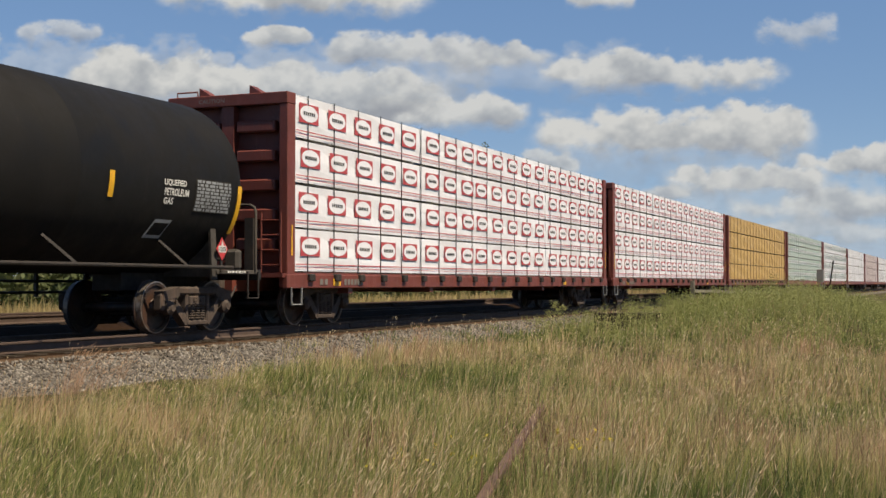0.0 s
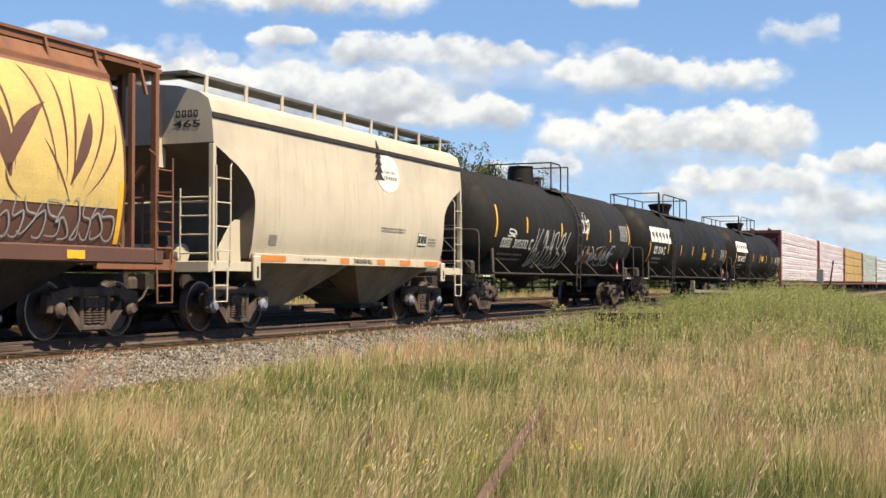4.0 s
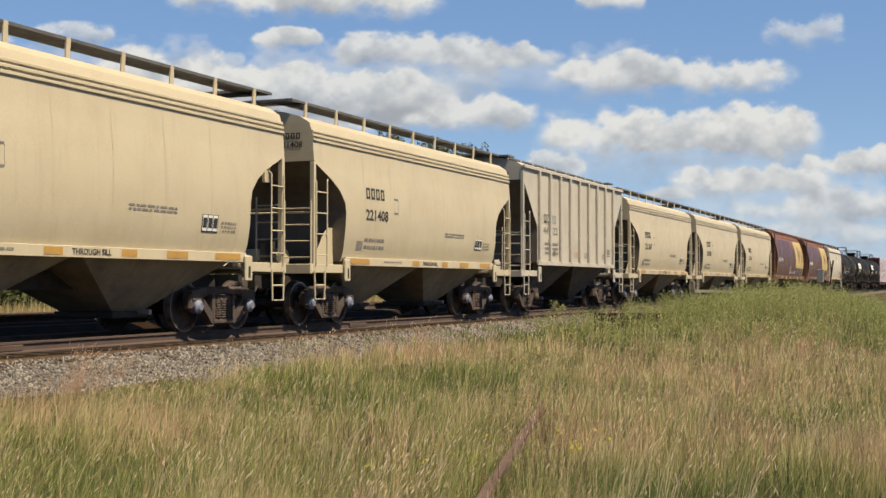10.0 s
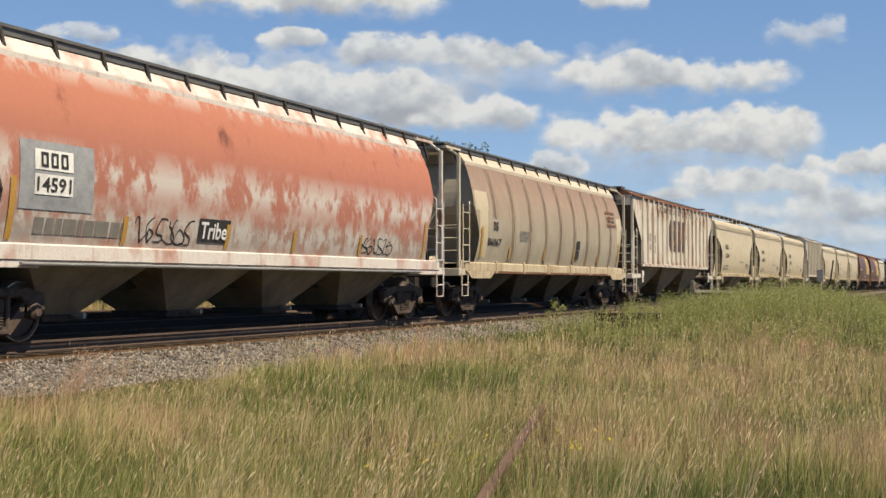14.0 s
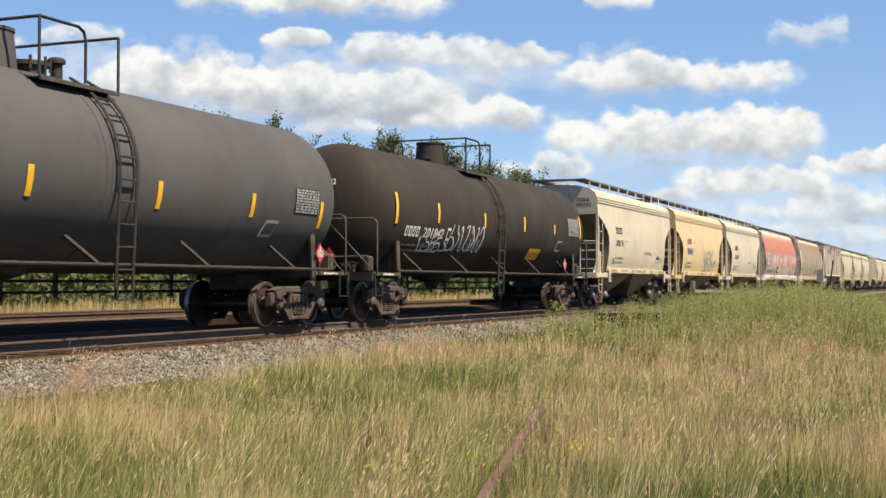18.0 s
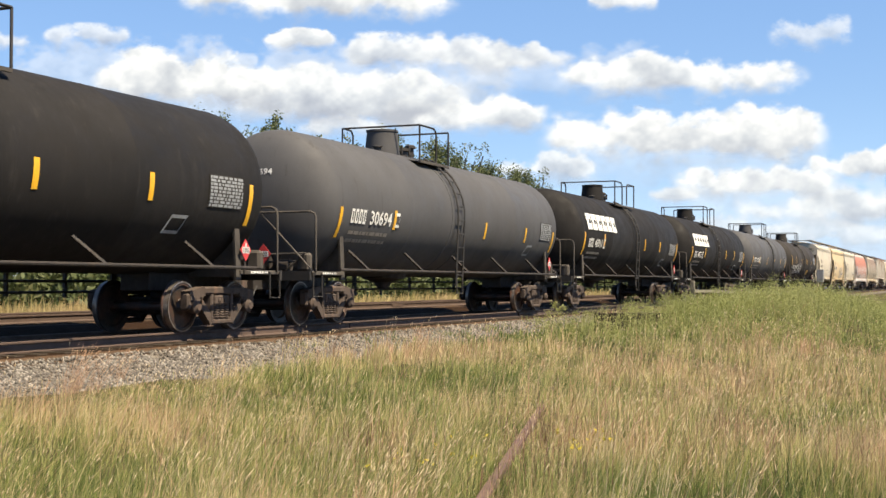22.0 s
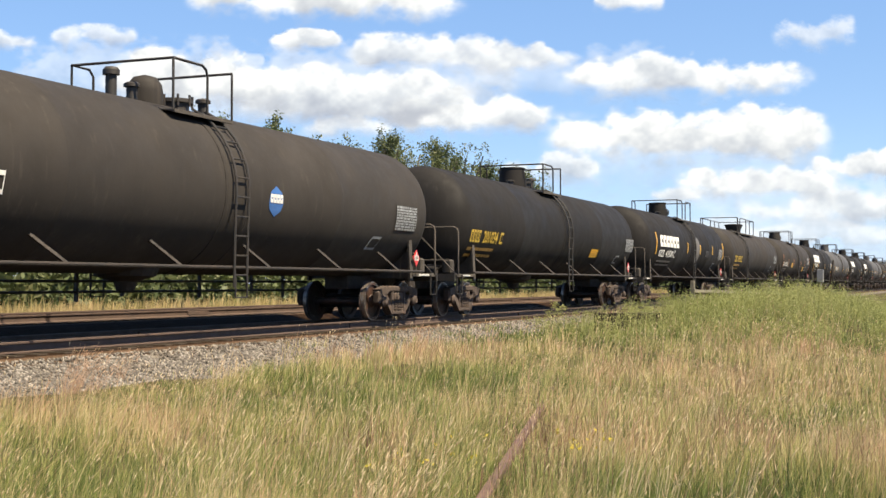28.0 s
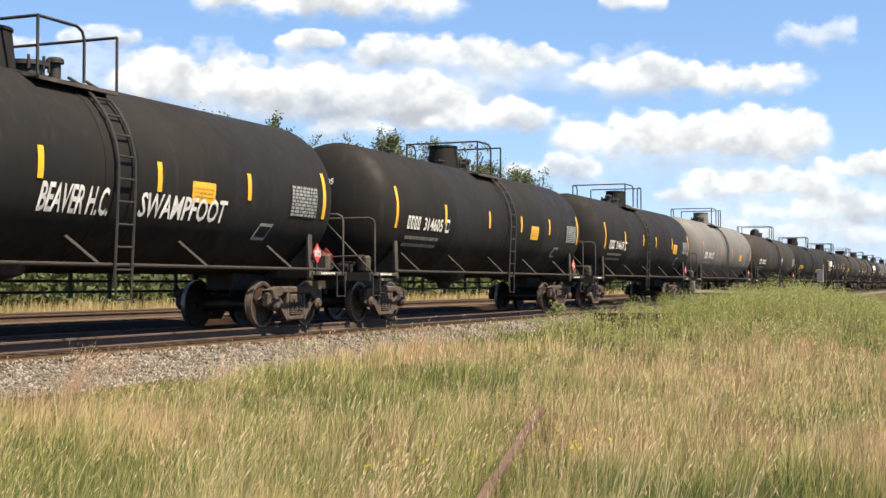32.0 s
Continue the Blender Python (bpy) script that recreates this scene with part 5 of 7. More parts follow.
    for sx in (-1, 1):
        part("side_rail", rod(bmesh.new(), (sx * 1.56, -e + 1.75, 1.17), (sx * 1.56, e - 1.75, 1.17), 0.032, 8), FRAME_DARK, car)
        n = max(4, int((2 * e - 6) / 2.4))
        for k in range(n):
            y = -e + 3.2 + (2 * e - 6.4) * k / (n - 1)
            a = radians(-40)
            part("rail_strut", beam(bmesh.new(), (sx * R * math.cos(a), y - 0.45, zc + R * math.sin(a)), (sx * 1.55, y, 1.17), 0.05, 0.05), FRAME_DARK, car)
    for z in (0.92, 0.72):
        part("brake_pipe", rod(bmesh.new(), (-1.3, -e + 2.5, z), (-1.3, e - 2.5, z), 0.026), FRAME_BLACK, car)
    for k in range(8):
        y = -e + 3.4 + (2 * e - 6.8) * k / 7 + r.uniform(-0.4, 0.4)
        part("pipe_hanger", boxed(-1.34, -1.28, y - 0.03, y + 0.03, 0.66 - r.uniform(0, 0.14), 1.2), FRAME_BLACK, car)
    bm = lathe(bmesh.new(), [(0.62, 0.0), (0.55, -0.16), (0.22, -0.26), (0.16, -0.42), (0.001, -0.44)], 16, "Z", (0, ladder - 1.3, zc - R + 0.12))
    part("bottom_outlet", bm, FRAME_DARK, car)
    # ladder, platform and fittings on top
    for sx in (-1, 1):
        bm = bmesh.new()
        arc = [radians(a) for a in (66, 56, 46, 36, 26, 16, 6, -4)]
        pts = [((R + 0.08) * math.cos(a) * sx, (R + 0.08) * math.sin(a) + zc) for a in arc] + [(sx * (R + 0.05), zc - 0.75), (sx * 1.60, 0.80)]
        for dy in (-0.22, 0.22):
            pipe(bm, [(x, ladder + dy, z) for x, z in pts], 0.026)
        ln = 0.25
        walked = 0.0
        for (xa, za), (xb, zb) in zip(pts, pts[1:]):
            seg = math.hypot(xb - xa, zb - za)
            while ln < walked + seg:
                f = (ln - walked) / seg
                x, z = xa + (xb - xa) * f, za + (zb - za) * f
                rod(bm, (x, ladder - 0.22, z), (x, ladder + 0.22, z), 0.018, 6)
                ln += 0.36
            walked += seg
        part("ladder", bm, FRAME_BLACK, car, "", True)
        st = pipe(bmesh.new(), [(sx * 1.62, ladder - 0.2, 1.0), (sx * 1.62, ladder - 0.2, 0.62), (sx * 1.62, ladder + 0.2, 0.62), (sx * 1.62, ladder + 0.2, 1.0)], 0.02)
        part("ladder_step", st, FRAME_BLACK, car, "", True)
    zt = zc + R
    long_deck = style in ("lpg", "bowl")
    lo, hi = (ladder - 0.55, ladder + 5.55) if long_deck else ((ladder - 1.5, ladder + 1.55) if logo else ((ladder - 1.7, ladder + 1.0) if style == "wide" else (ladder - 1.45, ladder + 0.48)))
    man = ladder + 4.63 if long_deck else ladder - (0.85 if logo else {"wide": -0.95, "valves": 0.75}.get(style, 1.35))
    hatch = man - 1.0 if style == "wide" else man + 0.95
    for sx in (-1, 1):
        # a walkway plate with upturned edges, one folded sheet
        outline = [(0.70, -0.24), (0.75, -0.24), (0.75, -0.225), (1.08, -0.265), (1.08, -0.29), (1.13, -0.29), (1.13, -0.23), (1.08, -0.23), (1.08, -0.245), (0.75, -0.205), (0.75, -0.18), (0.70, -0.18)]
        bm = bmesh.new()
        near = [bm.verts.new((sx * x, lo, zt + z)) for x, z in outline]
        far = [bm.verts.new((sx * x, hi, zt + z)) for x, z in outline]
        for k in range(len(outline)):
            j = (k + 1) % len(outline)
            bm.faces.new((near[k], near[j], far[j], far[k]))
        bm.faces.new(near)
        bm.faces.new(far[::-1])
        bmesh.ops.recalc_face_normals(bm, faces=bm.faces)
        part("platform", bm, DUSTY_FRAME, car)
    top, w = zt + 0.67, 1.10
    gate = ladder - 0.36
    bars = [[(w, lo, zt - 0.22), (w, lo, top)], [(w, lo, top), (w, gate - 0.18, top), (w, gate - 0.05, top - 0.06), (w, gate, top - 0.18), (w, gate, zt - 0.2)], [(-w, lo, top), (w, lo, top)], [(-w, hi, top), (w, hi, top)],
            [(w, hi, zt - 0.22), (w, hi, top)], [(-w, hi, zt - 0.2), (-w, hi, top)], [(-w, lo, zt - 0.2), (-w, lo, top), (-w, lo + 0.5, top), (-w, lo + 0.62, top - 0.12), (-w, lo + 0.62, zt - 0.2)]]
    if hi - ladder > 0.9:
        gate = ladder + 0.36
        bars.append([(w, gate, zt - 0.2), (w, gate, top - 0.16), (w, gate + 0.06, top - 0.05), (w, gate + 0.2, top), (w, hi, top)])
    if long_deck:
        bars.append([(-w, lo, top), (-w, hi, top)])
        for y in (ladder + 2.6, ladder + 4.0):
            bars.append([(w, y, zt - 0.2), (w, y, top)])
            bars.append([(-w, y, zt - 0.2), (-w, y, top)])
    for pts in bars:
        part("safety_rail", pipe(bmesh.new(), pts, 0.026), FRAME_BLACK, car, "", True)
    if long_deck:
        bm = lathe(bmesh.new(), [(0.44, -0.1), (0.44, 0.12), (0.50, 0.24), (0.58, 0.40), (0.58, 0.46), (0.42, 0.50), (0.001, 0.51)], 20, "Z", (0, man, zt))
        part("valve_bonnet", bm, paint, car, "", True)
    else:
        bm = lathe(bmesh.new(), [(0.46, -0.1), (0.45, 0.06), (0.40, 0.52), (0.42, 0.53), (0.42, 0.58), (0.001, 0.60)], 20, "Z", (0, man, zt)) if style != "valves" else lathe(bmesh.new(), [(0.33, -0.1), (0.33, 0.22), (0.31, 0.36), (0.22, 0.48), (0.001, 0.54)], 20, "Z", (0, man, zt))
        part("valve_housing", bm, paint, car, "", True)
        bm = lathe(bmesh.new(), [(0.28, -0.1), (0.28, 0.12), (0.34, 0.13), (0.34, 0.2), (0.001, 0.24)], 18, "Z", (0, hatch, zt))
        for k in range(8):
            a = k * math.pi / 4
            rod(bm, (0.34 * math.cos(a), hatch + 0.34 * math.sin(a), zt + 0.05), (0.34 * math.cos(a), hatch + 0.34 * math.sin(a), zt + 0.27), 0.025, 6)
        part("manway", bm, FRAME_BLACK, car, "", True)
        for y, h in {"wide": ((ladder + 0.45, 0.22), (ladder - 0.75, 0.3)), "valves": ((ladder + 0.95, 0.3), (ladder - 1.35, 0.3), (ladder - 1.95, 0.48))}.get(style, ((ladder + 0.1, 0.34), (man - 0.62, 0.12))):
            bm = lathe(bmesh.new(), [(0.10, -0.1), (0.10, h * 0.7), (0.15, h * 0.72), (0.15, h * 0.9), (0.11, h), (0.001, h + 0.02)], 12, "Z", (0.15, y, zt))
            part("relief_valve", bm, FRAME_BLACK, car, "", True)
    # markings
    for y, a, b in stripes:
        y = max(-tangent - 0.06, min(tangent + 0.06, y))
        part("reflector", patch(R, zc, y - 0.065, y + 0.065, a, b, 0.013), stripe_mat or REFLECTOR, car)
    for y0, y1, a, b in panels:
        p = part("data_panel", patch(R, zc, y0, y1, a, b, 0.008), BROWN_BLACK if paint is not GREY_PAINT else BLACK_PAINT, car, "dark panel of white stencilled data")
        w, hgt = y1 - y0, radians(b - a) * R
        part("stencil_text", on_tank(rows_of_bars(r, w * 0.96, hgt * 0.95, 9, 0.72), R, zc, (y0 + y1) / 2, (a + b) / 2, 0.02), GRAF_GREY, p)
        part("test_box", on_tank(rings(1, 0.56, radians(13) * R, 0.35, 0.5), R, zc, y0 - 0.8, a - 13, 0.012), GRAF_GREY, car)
    for y0, y1, a, b in plates:
        p = part("yellow_plate", patch(R, zc, y0, y1, a, b, 0.012), REFLECTOR, car)
        part("plate_lines", on_tank(rows_of_bars(r, (y1 - y0) * 0.8, radians(b - a) * R * 0.6, 3, 0.4), R, zc, (y0 + y1) / 2, (a + b) / 2, 0.02), OCHRE, p)
    if number:
        mark, digits, (y0, y1, a, b), ink = number
        w, hgt = (y1 - y0), radians(b - a) * R
        mid = (a + b) / 2
        part("owner_mark", on_tank(marks(mark, w * 0.37, hgt), R, zc, y0 + w * 0.185, mid, 0.014), ink, car)
        part("car_number", on_tank(words(digits, w * 0.54, hgt), R, zc, y1 - w * 0.27, mid, 0.02), ink, car)
        part("weight_lines", on_tank(rows_of_bars(r, w * 0.95, hgt * 1.2, 2, 0.45), R, zc, (y0 + y1) / 2, a - 11, 0.014), OCHRE if ink is YELLOW_PAINT else PALE_INK, car)
        part("plate_letter_box", on_tank(rings(1, 0.26, 0.34, 0, 0.45), R, zc, y1 + 0.35, mid, 0.014), ink, car)
        co, faces = words(digits, 0.52, 0.14)
        bm = bmesh.new()
        for px, pz in co:
            x, z = 0.05 + px, 0.62 + pz
            a = math.asin(min(1.0, (math.hypot(x, z) / R) ** (1 / 0.9)))
            bm.verts.new((x, -tangent - (tip - tangent) * math.cos(a) - 0.012, zc + z))
        bm.verts.ensure_lookup_table()
        for f in faces:
            bm.faces.new([bm.verts[k] for k in f])
        part("end_number", bm, ink, car)
    if logo:
        y0, y1, a, b = logo
        part("block_logo", on_tank(rings(6, y1 - y0, radians(b - a) * R * 0.80, 0.08, 0.22), R, zc, (y0 + y1) / 2, (a + b) / 2, 0.022), WHITE_PAINT, car, "bold white block logo")
    for text, y0, y1, a, b in words_:
        spray = style == "gp"
        part("graffiti" if spray else "lettering", on_tank(words(text, y1 - y0, radians(b - a) * R), R, zc, (y0 + y1) / 2, (a + b) / 2, 0.02), GRAF_WHITE if spray else WHITE_PAINT, car)
    for y0, y1, a, b in scribbles:
        part("graffiti", on_tank(scrawl(r, y1 - y0, radians(b - a) * R, max(2, int((y1 - y0) * 3.0)), 0.05), R, zc, (y0 + y1) / 2, (a + b) / 2, 0.014), GRAF_WHITE, car, "white sprayed graffiti scrawl")
    for y0, y1, a, b in tags:
        for k in range(7):
            f0, f1 = k / 7, (k + 0.85) / 7
            part("graffiti", patch(R, zc, y0 + (y1 - y0) * f0, y0 + (y1 - y0) * f1, a + r.uniform(0, 8), b - r.uniform(0, 10), 0.008, True), (GRAF_GREY, GRAF_RED, GRAF_GREY)[k % 3], car, "grey and rust-red spray-painted lettering")
        part("graffiti", on_tank(scrawl(r, y1 - y0, radians(b - a) * R, 7, 0.03), R, zc, (y0 + y1) / 2, (a + b) / 2, 0.018), GRAF_WHITE, car)
    for y0, y1, a, b in patches:
        part("paint_patch", patch(R, zc, y0, y1, a, b, 0.008, True), PALE_GREY_PAINT, car, "round grey repainted patch")
    for y0, y1, a, b in darks:
        part("paint_patch", patch(R, zc, y0, y1, a, b, 0.008), FRAME_BLACK, car)
    for y0, y1, a, b in ovals:
        p = part("round_logo", patch(R, zc, y0, y1, a, b, 0.01, True), LOGO_BLUE, car, "round blue logo")
        part("logo_band", on_tank(rings(4, (y1 - y0) * 0.9, radians(b - a) * R * 0.28, 0, 0.2), R, zc, (y0 + y1) / 2, (a + b) / 2 + 2, 0.02), WHITE_PAINT, p)
    running_gear(car, e, 2.2)
    return car


# ---- covered hopper cars ----
def strip_sheet(prof, side):
    """A side or end sheet lofted through (z, half width, half length)."""
    bm = bmesh.new()
    rows = []
    for z, x, y in prof:
        if side in ("near", "far"):
            sx = 1 if side == "near" else -1
            rows.append([bm.verts.new((sx * x, -y + 2 * y * k / 8, z)) for k in range(9)])
        else:
            sy = 1 if side == "front" else -1
            rows.append([bm.verts.new((-x + 2 * x * k / 4, sy * y, z)) for k in range(5)])
    for a, b in zip(rows, rows[1:]):
        for k in range(len(a) - 1):
            bm.faces.new((a[k], a[k + 1], b[k + 1], b[k]))
    return bm


def hopper_bays(car, bays, half, material, bottom=0.40, top=1.36, wide=1.34):
    """Sloping hopper chutes under the body, with their gates."""
    ln = 2 * half / bays
    for k in range(bays):
        c = -half + (k + 0.5) * ln
        bm = bmesh.new()
        a = [bm.verts.new(p) for p in ((-wide, c - ln / 2, top), (wide, c - ln / 2, top), (wide, c + ln / 2, top), (-wide, c + ln / 2, top))]
        b = [bm.verts.new(p) for p in ((-0.55, c - 0.42, bottom), (0.55, c - 0.42, bottom), (0.55, c + 0.42, bottom), (-0.55, c + 0.42, bottom))]
        for i in range(4):
            j = (i + 1) % 4
            bm.faces.new((a[i], a[j], b[j], b[i]))
        bm.faces.new(b)
        bm.faces.new(a[::-1])
        bmesh.ops.recalc_face_normals(bm, faces=bm.faces)
        chute = part("hopper_chute", bm, material, car)
        part("outlet_gate", boxed(-0.62, 0.62, c - 0.5, c + 0.5, bottom - 0.12, bottom, bevel=0.02), FRAME_DARK, chute)
        part("gate_crank", rod(bmesh.new(), (0.55, c + 0.25, bottom - 0.02), (0.85, c + 0.25, bottom - 0.02), 0.05), GALV, chute)


def side_ladder(car, x, y0, y1, z0, z1, material, rungs=4):
    bm = bmesh.new()
    for y in (y0, y1):
        rod(bm, (x, y, z0), (x, y, z1), 0.017, 6)
    rod(bm, (x, y1, z1), (x - (0.05 if x > 0 else -0.05), y1 + (y1 - y0) * 0.25, z1 + 0.1), 0.017, 6)
    for k in range(rungs):
        z = z0 + (z1 - z0) * (k + 0.5) / rungs
        rod(bm, (x, y0, z), (x, y1, z), 0.014, 6)
    part("side_ladder", bm, material, car)


def end_ladder(car, x0, x1, y, z0, z1, material, rungs=6):
    bm = bmesh.new()
    for x in (x0, x1):
        rod(bm, (x, y, z0), (x, y, z1), 0.018, 6)
    for k in range(rungs):
        z = z0 + (z1 - z0) * (k + 0.5) / rungs
        rod(bm, (x0, y, z), (x1, y, z), 0.015, 6)
    part("end_ladder", bm, material, car)


def ends_and_frame(car, e, paint, post_top, inset=2.05, pads=True):
    """Platforms, sills, posts, ladders and steps at both ends."""
    part("centre_sill", boxed(-0.33, 0.33, -e + 0.25, e - 0.25, 0.78, 1.05), FRAME_DARK, car)
    for s in (-1, 1):
        ys = sorted((s * (e - 0.50), s * (e - 0.62)))
        part("end_sill", boxed(-1.5, 1.5, *ys, 1.08, 1.28, bevel=0.01), paint, car)
        ys = sorted((s * (e - 0.55), s * (e - 1.3)))
        part("end_platform", boxed(-1.3, 1.3, *ys, 1.16, 1.20), WALKWAY, car)
        part("brake_reservoir", rod(bmesh.new(), (-0.6, s * (e - 1.2), 1.42), (0.5, s * (e - 1.2), 1.42), 0.2, 14), paint, car)
        part("brake_wheel_gear", boxed(0.2, 0.5, s * (e - 0.75) - 0.1, s * (e - 0.75) + 0.1, 1.2, 1.75, bevel=0.02), FRAME_DARK, car)
        for sx in (-1, 1):
            ys = sorted((s * (e - 0.55), s * (e - inset - 0.05)))
            part("corner_sill", boxed(sx * 1.47 - 0.04, sx * 1.47 + 0.04, *ys, 1.10, 1.28, bevel=0.008), paint, car)
            part("corner_post", boxed(sx * 1.47 - 0.05, sx * 1.47 + 0.05, s * (e - 0.66) - 0.05, s * (e - 0.66) + 0.05, 1.1, post_top, bevel=0.008), paint, car)
            side_ladder(car, sx * 1.54, s * (e - 0.68), s * (e - 1.16), 1.25, 3.0, paint)
            st = pipe(bmesh.new(), [(sx * 1.52, s * (e - 0.64), 1.15), (sx * 1.52, s * (e - 0.66), 0.55), (sx * 1.52, s * (e - 1.08), 0.55), (sx * 1.52, s * (e - 1.1), 1.15)], 0.022)
            rod(st, (sx * 1.52, s * (e - 0.66), 0.84), (sx * 1.52, s * (e - 1.09), 0.84), 0.018, 6)
            part("stirrup_step", st, paint, car)
            if pads:
                part("jacking_pad", boxed(sx * 1.56 - 0.03, sx * 1.56 + 0.03, s * (e - inset) - 0.12, s * (e - inset) + 0.12, 0.92, 1.40, bevel=0.02), paint, car)
                part("pad_slot", boxed(sx * 1.585 - 0.01, sx * 1.585 + 0.01, s * (e - inset) - 0.035, s * (e - inset) + 0.035, 0.98, 1.2), FRAME_BLACK, car)
        end_ladder(car, 1.47, 0.85, s * (e - 0.57), 1.25, 2.6, paint, 4)
        part("cross_grab", rod(bmesh.new(), (-1.47, s * (e - 0.6), 2.35), (1.47, s * (e - 0.6), 2.35), 0.02, 6), paint, car)


def x_at(prof):
    zs, xs = [p[0] for p in prof], [p[1] for p in prof]
    return lambda z: float(np.interp(z, zs, xs))


def side_patch(xf, y0, y1, z0, z1, lift=0.008, n=8, shape=None):
    """A painted field that follows the side's curve; shape gives its half width at 0..1 of the height."""
    bm = bmesh.new()
    rows = []
    for k in range(n + 1):
        z = z0 + (z1 - z0) * k / n
        c, h = (y0 + y1) / 2, (y1 - y0) / 2
        if shape:
            h *= max(0.02, shape(k / n))
        rows.append((bm.verts.new((xf(z) + lift, c - h, z)), bm.verts.new((xf(z) + lift, c + h, z))))
    for a, b in zip(rows, rows[1:]):
        bm.faces.new((a[0], a[1], b[1], b[0]))
    return bm


def roof_and_walk(car, e, prof, paint, board, rim, zb=4.66, xb=0.82, brackets=9, hooks=False):
    z0, x0, y0 = prof[-1]
    roof = [(z0, x0, y0), (z0 + 0.14, x0 * 0.84, y0), (z0 + 0.25, x0 * 0.55, y0), (z0 + 0.30, x0 * 0.25, y0)]
    crown = z0 + 0.28
    if hooks:
        # a steep shoulder under the walkway, then a flat crown
        roof = [(z0, x0, y0), (z0 + 0.10, x0 * 0.97, y0), (z0 + 0.30, x0 * 0.86, y0), (z0 + 0.41, x0 * 0.5, y0)]
        crown = z0 + 0.40
    bm = bmesh.new()
    rows = [[bm.verts.new((sx * x, sy * y, z)) for z, x, y in (roof if sx > 0 else roof[::-1])] for sy in (-1, 1) for sx in (1, -1)]
    a, b = rows[0] + rows[1], rows[2] + rows[3]
    for k in range(len(a) - 1):
        bm.faces.new((a[k], b[k], b[k + 1], a[k + 1]))
    bm.faces.new(a)
    bm.faces.new(b[::-1])
    bmesh.ops.recalc_face_normals(bm, faces=bm.faces)
    part("roof", bm, paint, car)
    part("hatch_cover", boxed(-0.3, 0.3, -y0 + 0.5, y0 - 0.5, crown, crown + 0.08, bevel=0.02), paint, car)
    for sx in (-1, 1):
        part("running_board", boxed(sx * xb - 0.27, sx * xb + 0.27, -e + rim, e - rim, zb, zb + 0.05), board, car)
        for k in range(brackets):
            y = -e + rim + 0.35 + (2 * e - 2 * rim - 0.7) * k / (brackets - 1)
            if hooks and k == 0:
                part("walkway_fascia", boxed(sx * (xb + 0.22) - 0.02, sx * (xb + 0.22) + 0.02, -e + rim, e - rim, zb - 0.11, zb - 0.002), board, car)
            if hooks:
                part("board_bracket", beam(bmesh.new(), (sx * (xb + 0.25), y, zb), (sx * (x0 - 0.02), y + 0.03, z0 - 0.12), 0.05, 0.06), board if board is RUST_BROWN else FRAME_DARK, car)
            else:
                part("board_bracket", beam(bmesh.new(), (sx * (xb + 0.26), y, zb + 0.05), (sx * (xb + 0.24), y, z0 + 0.06), 0.03, 0.10), paint, car)
    for s in (-1, 1):
        part("cross_walk", boxed(-1.1, 1.1, s * (e - rim) - 0.3, s * (e - rim) + 0.3, zb, zb + 0.05), board, car)


def hopper_marks(car, xf, mark, digits, y, z, w, h, gap, ink, r, small=True):
    part("owner_mark", on_side(marks(mark, w * 0.86, h), xf, y + w * 0.43, z + gap), ink, car)
    part("car_number", on_side(words(digits, w, h), xf, y + w * 0.5, z), ink, car)
    if small:
        part("weight_lines", on_side(rows_of_bars(r, w * 0.9, h * 1.3, 2, 0.45), xf, y + w * 0.45, z - gap * 1.35), GREY_INK, car)
        part("plate_letter_box", on_side(rings(1, 0.26, 0.36, 0, 0.62), xf, y + w + 0.45, z + gap * 0.55), GREY_INK, car)


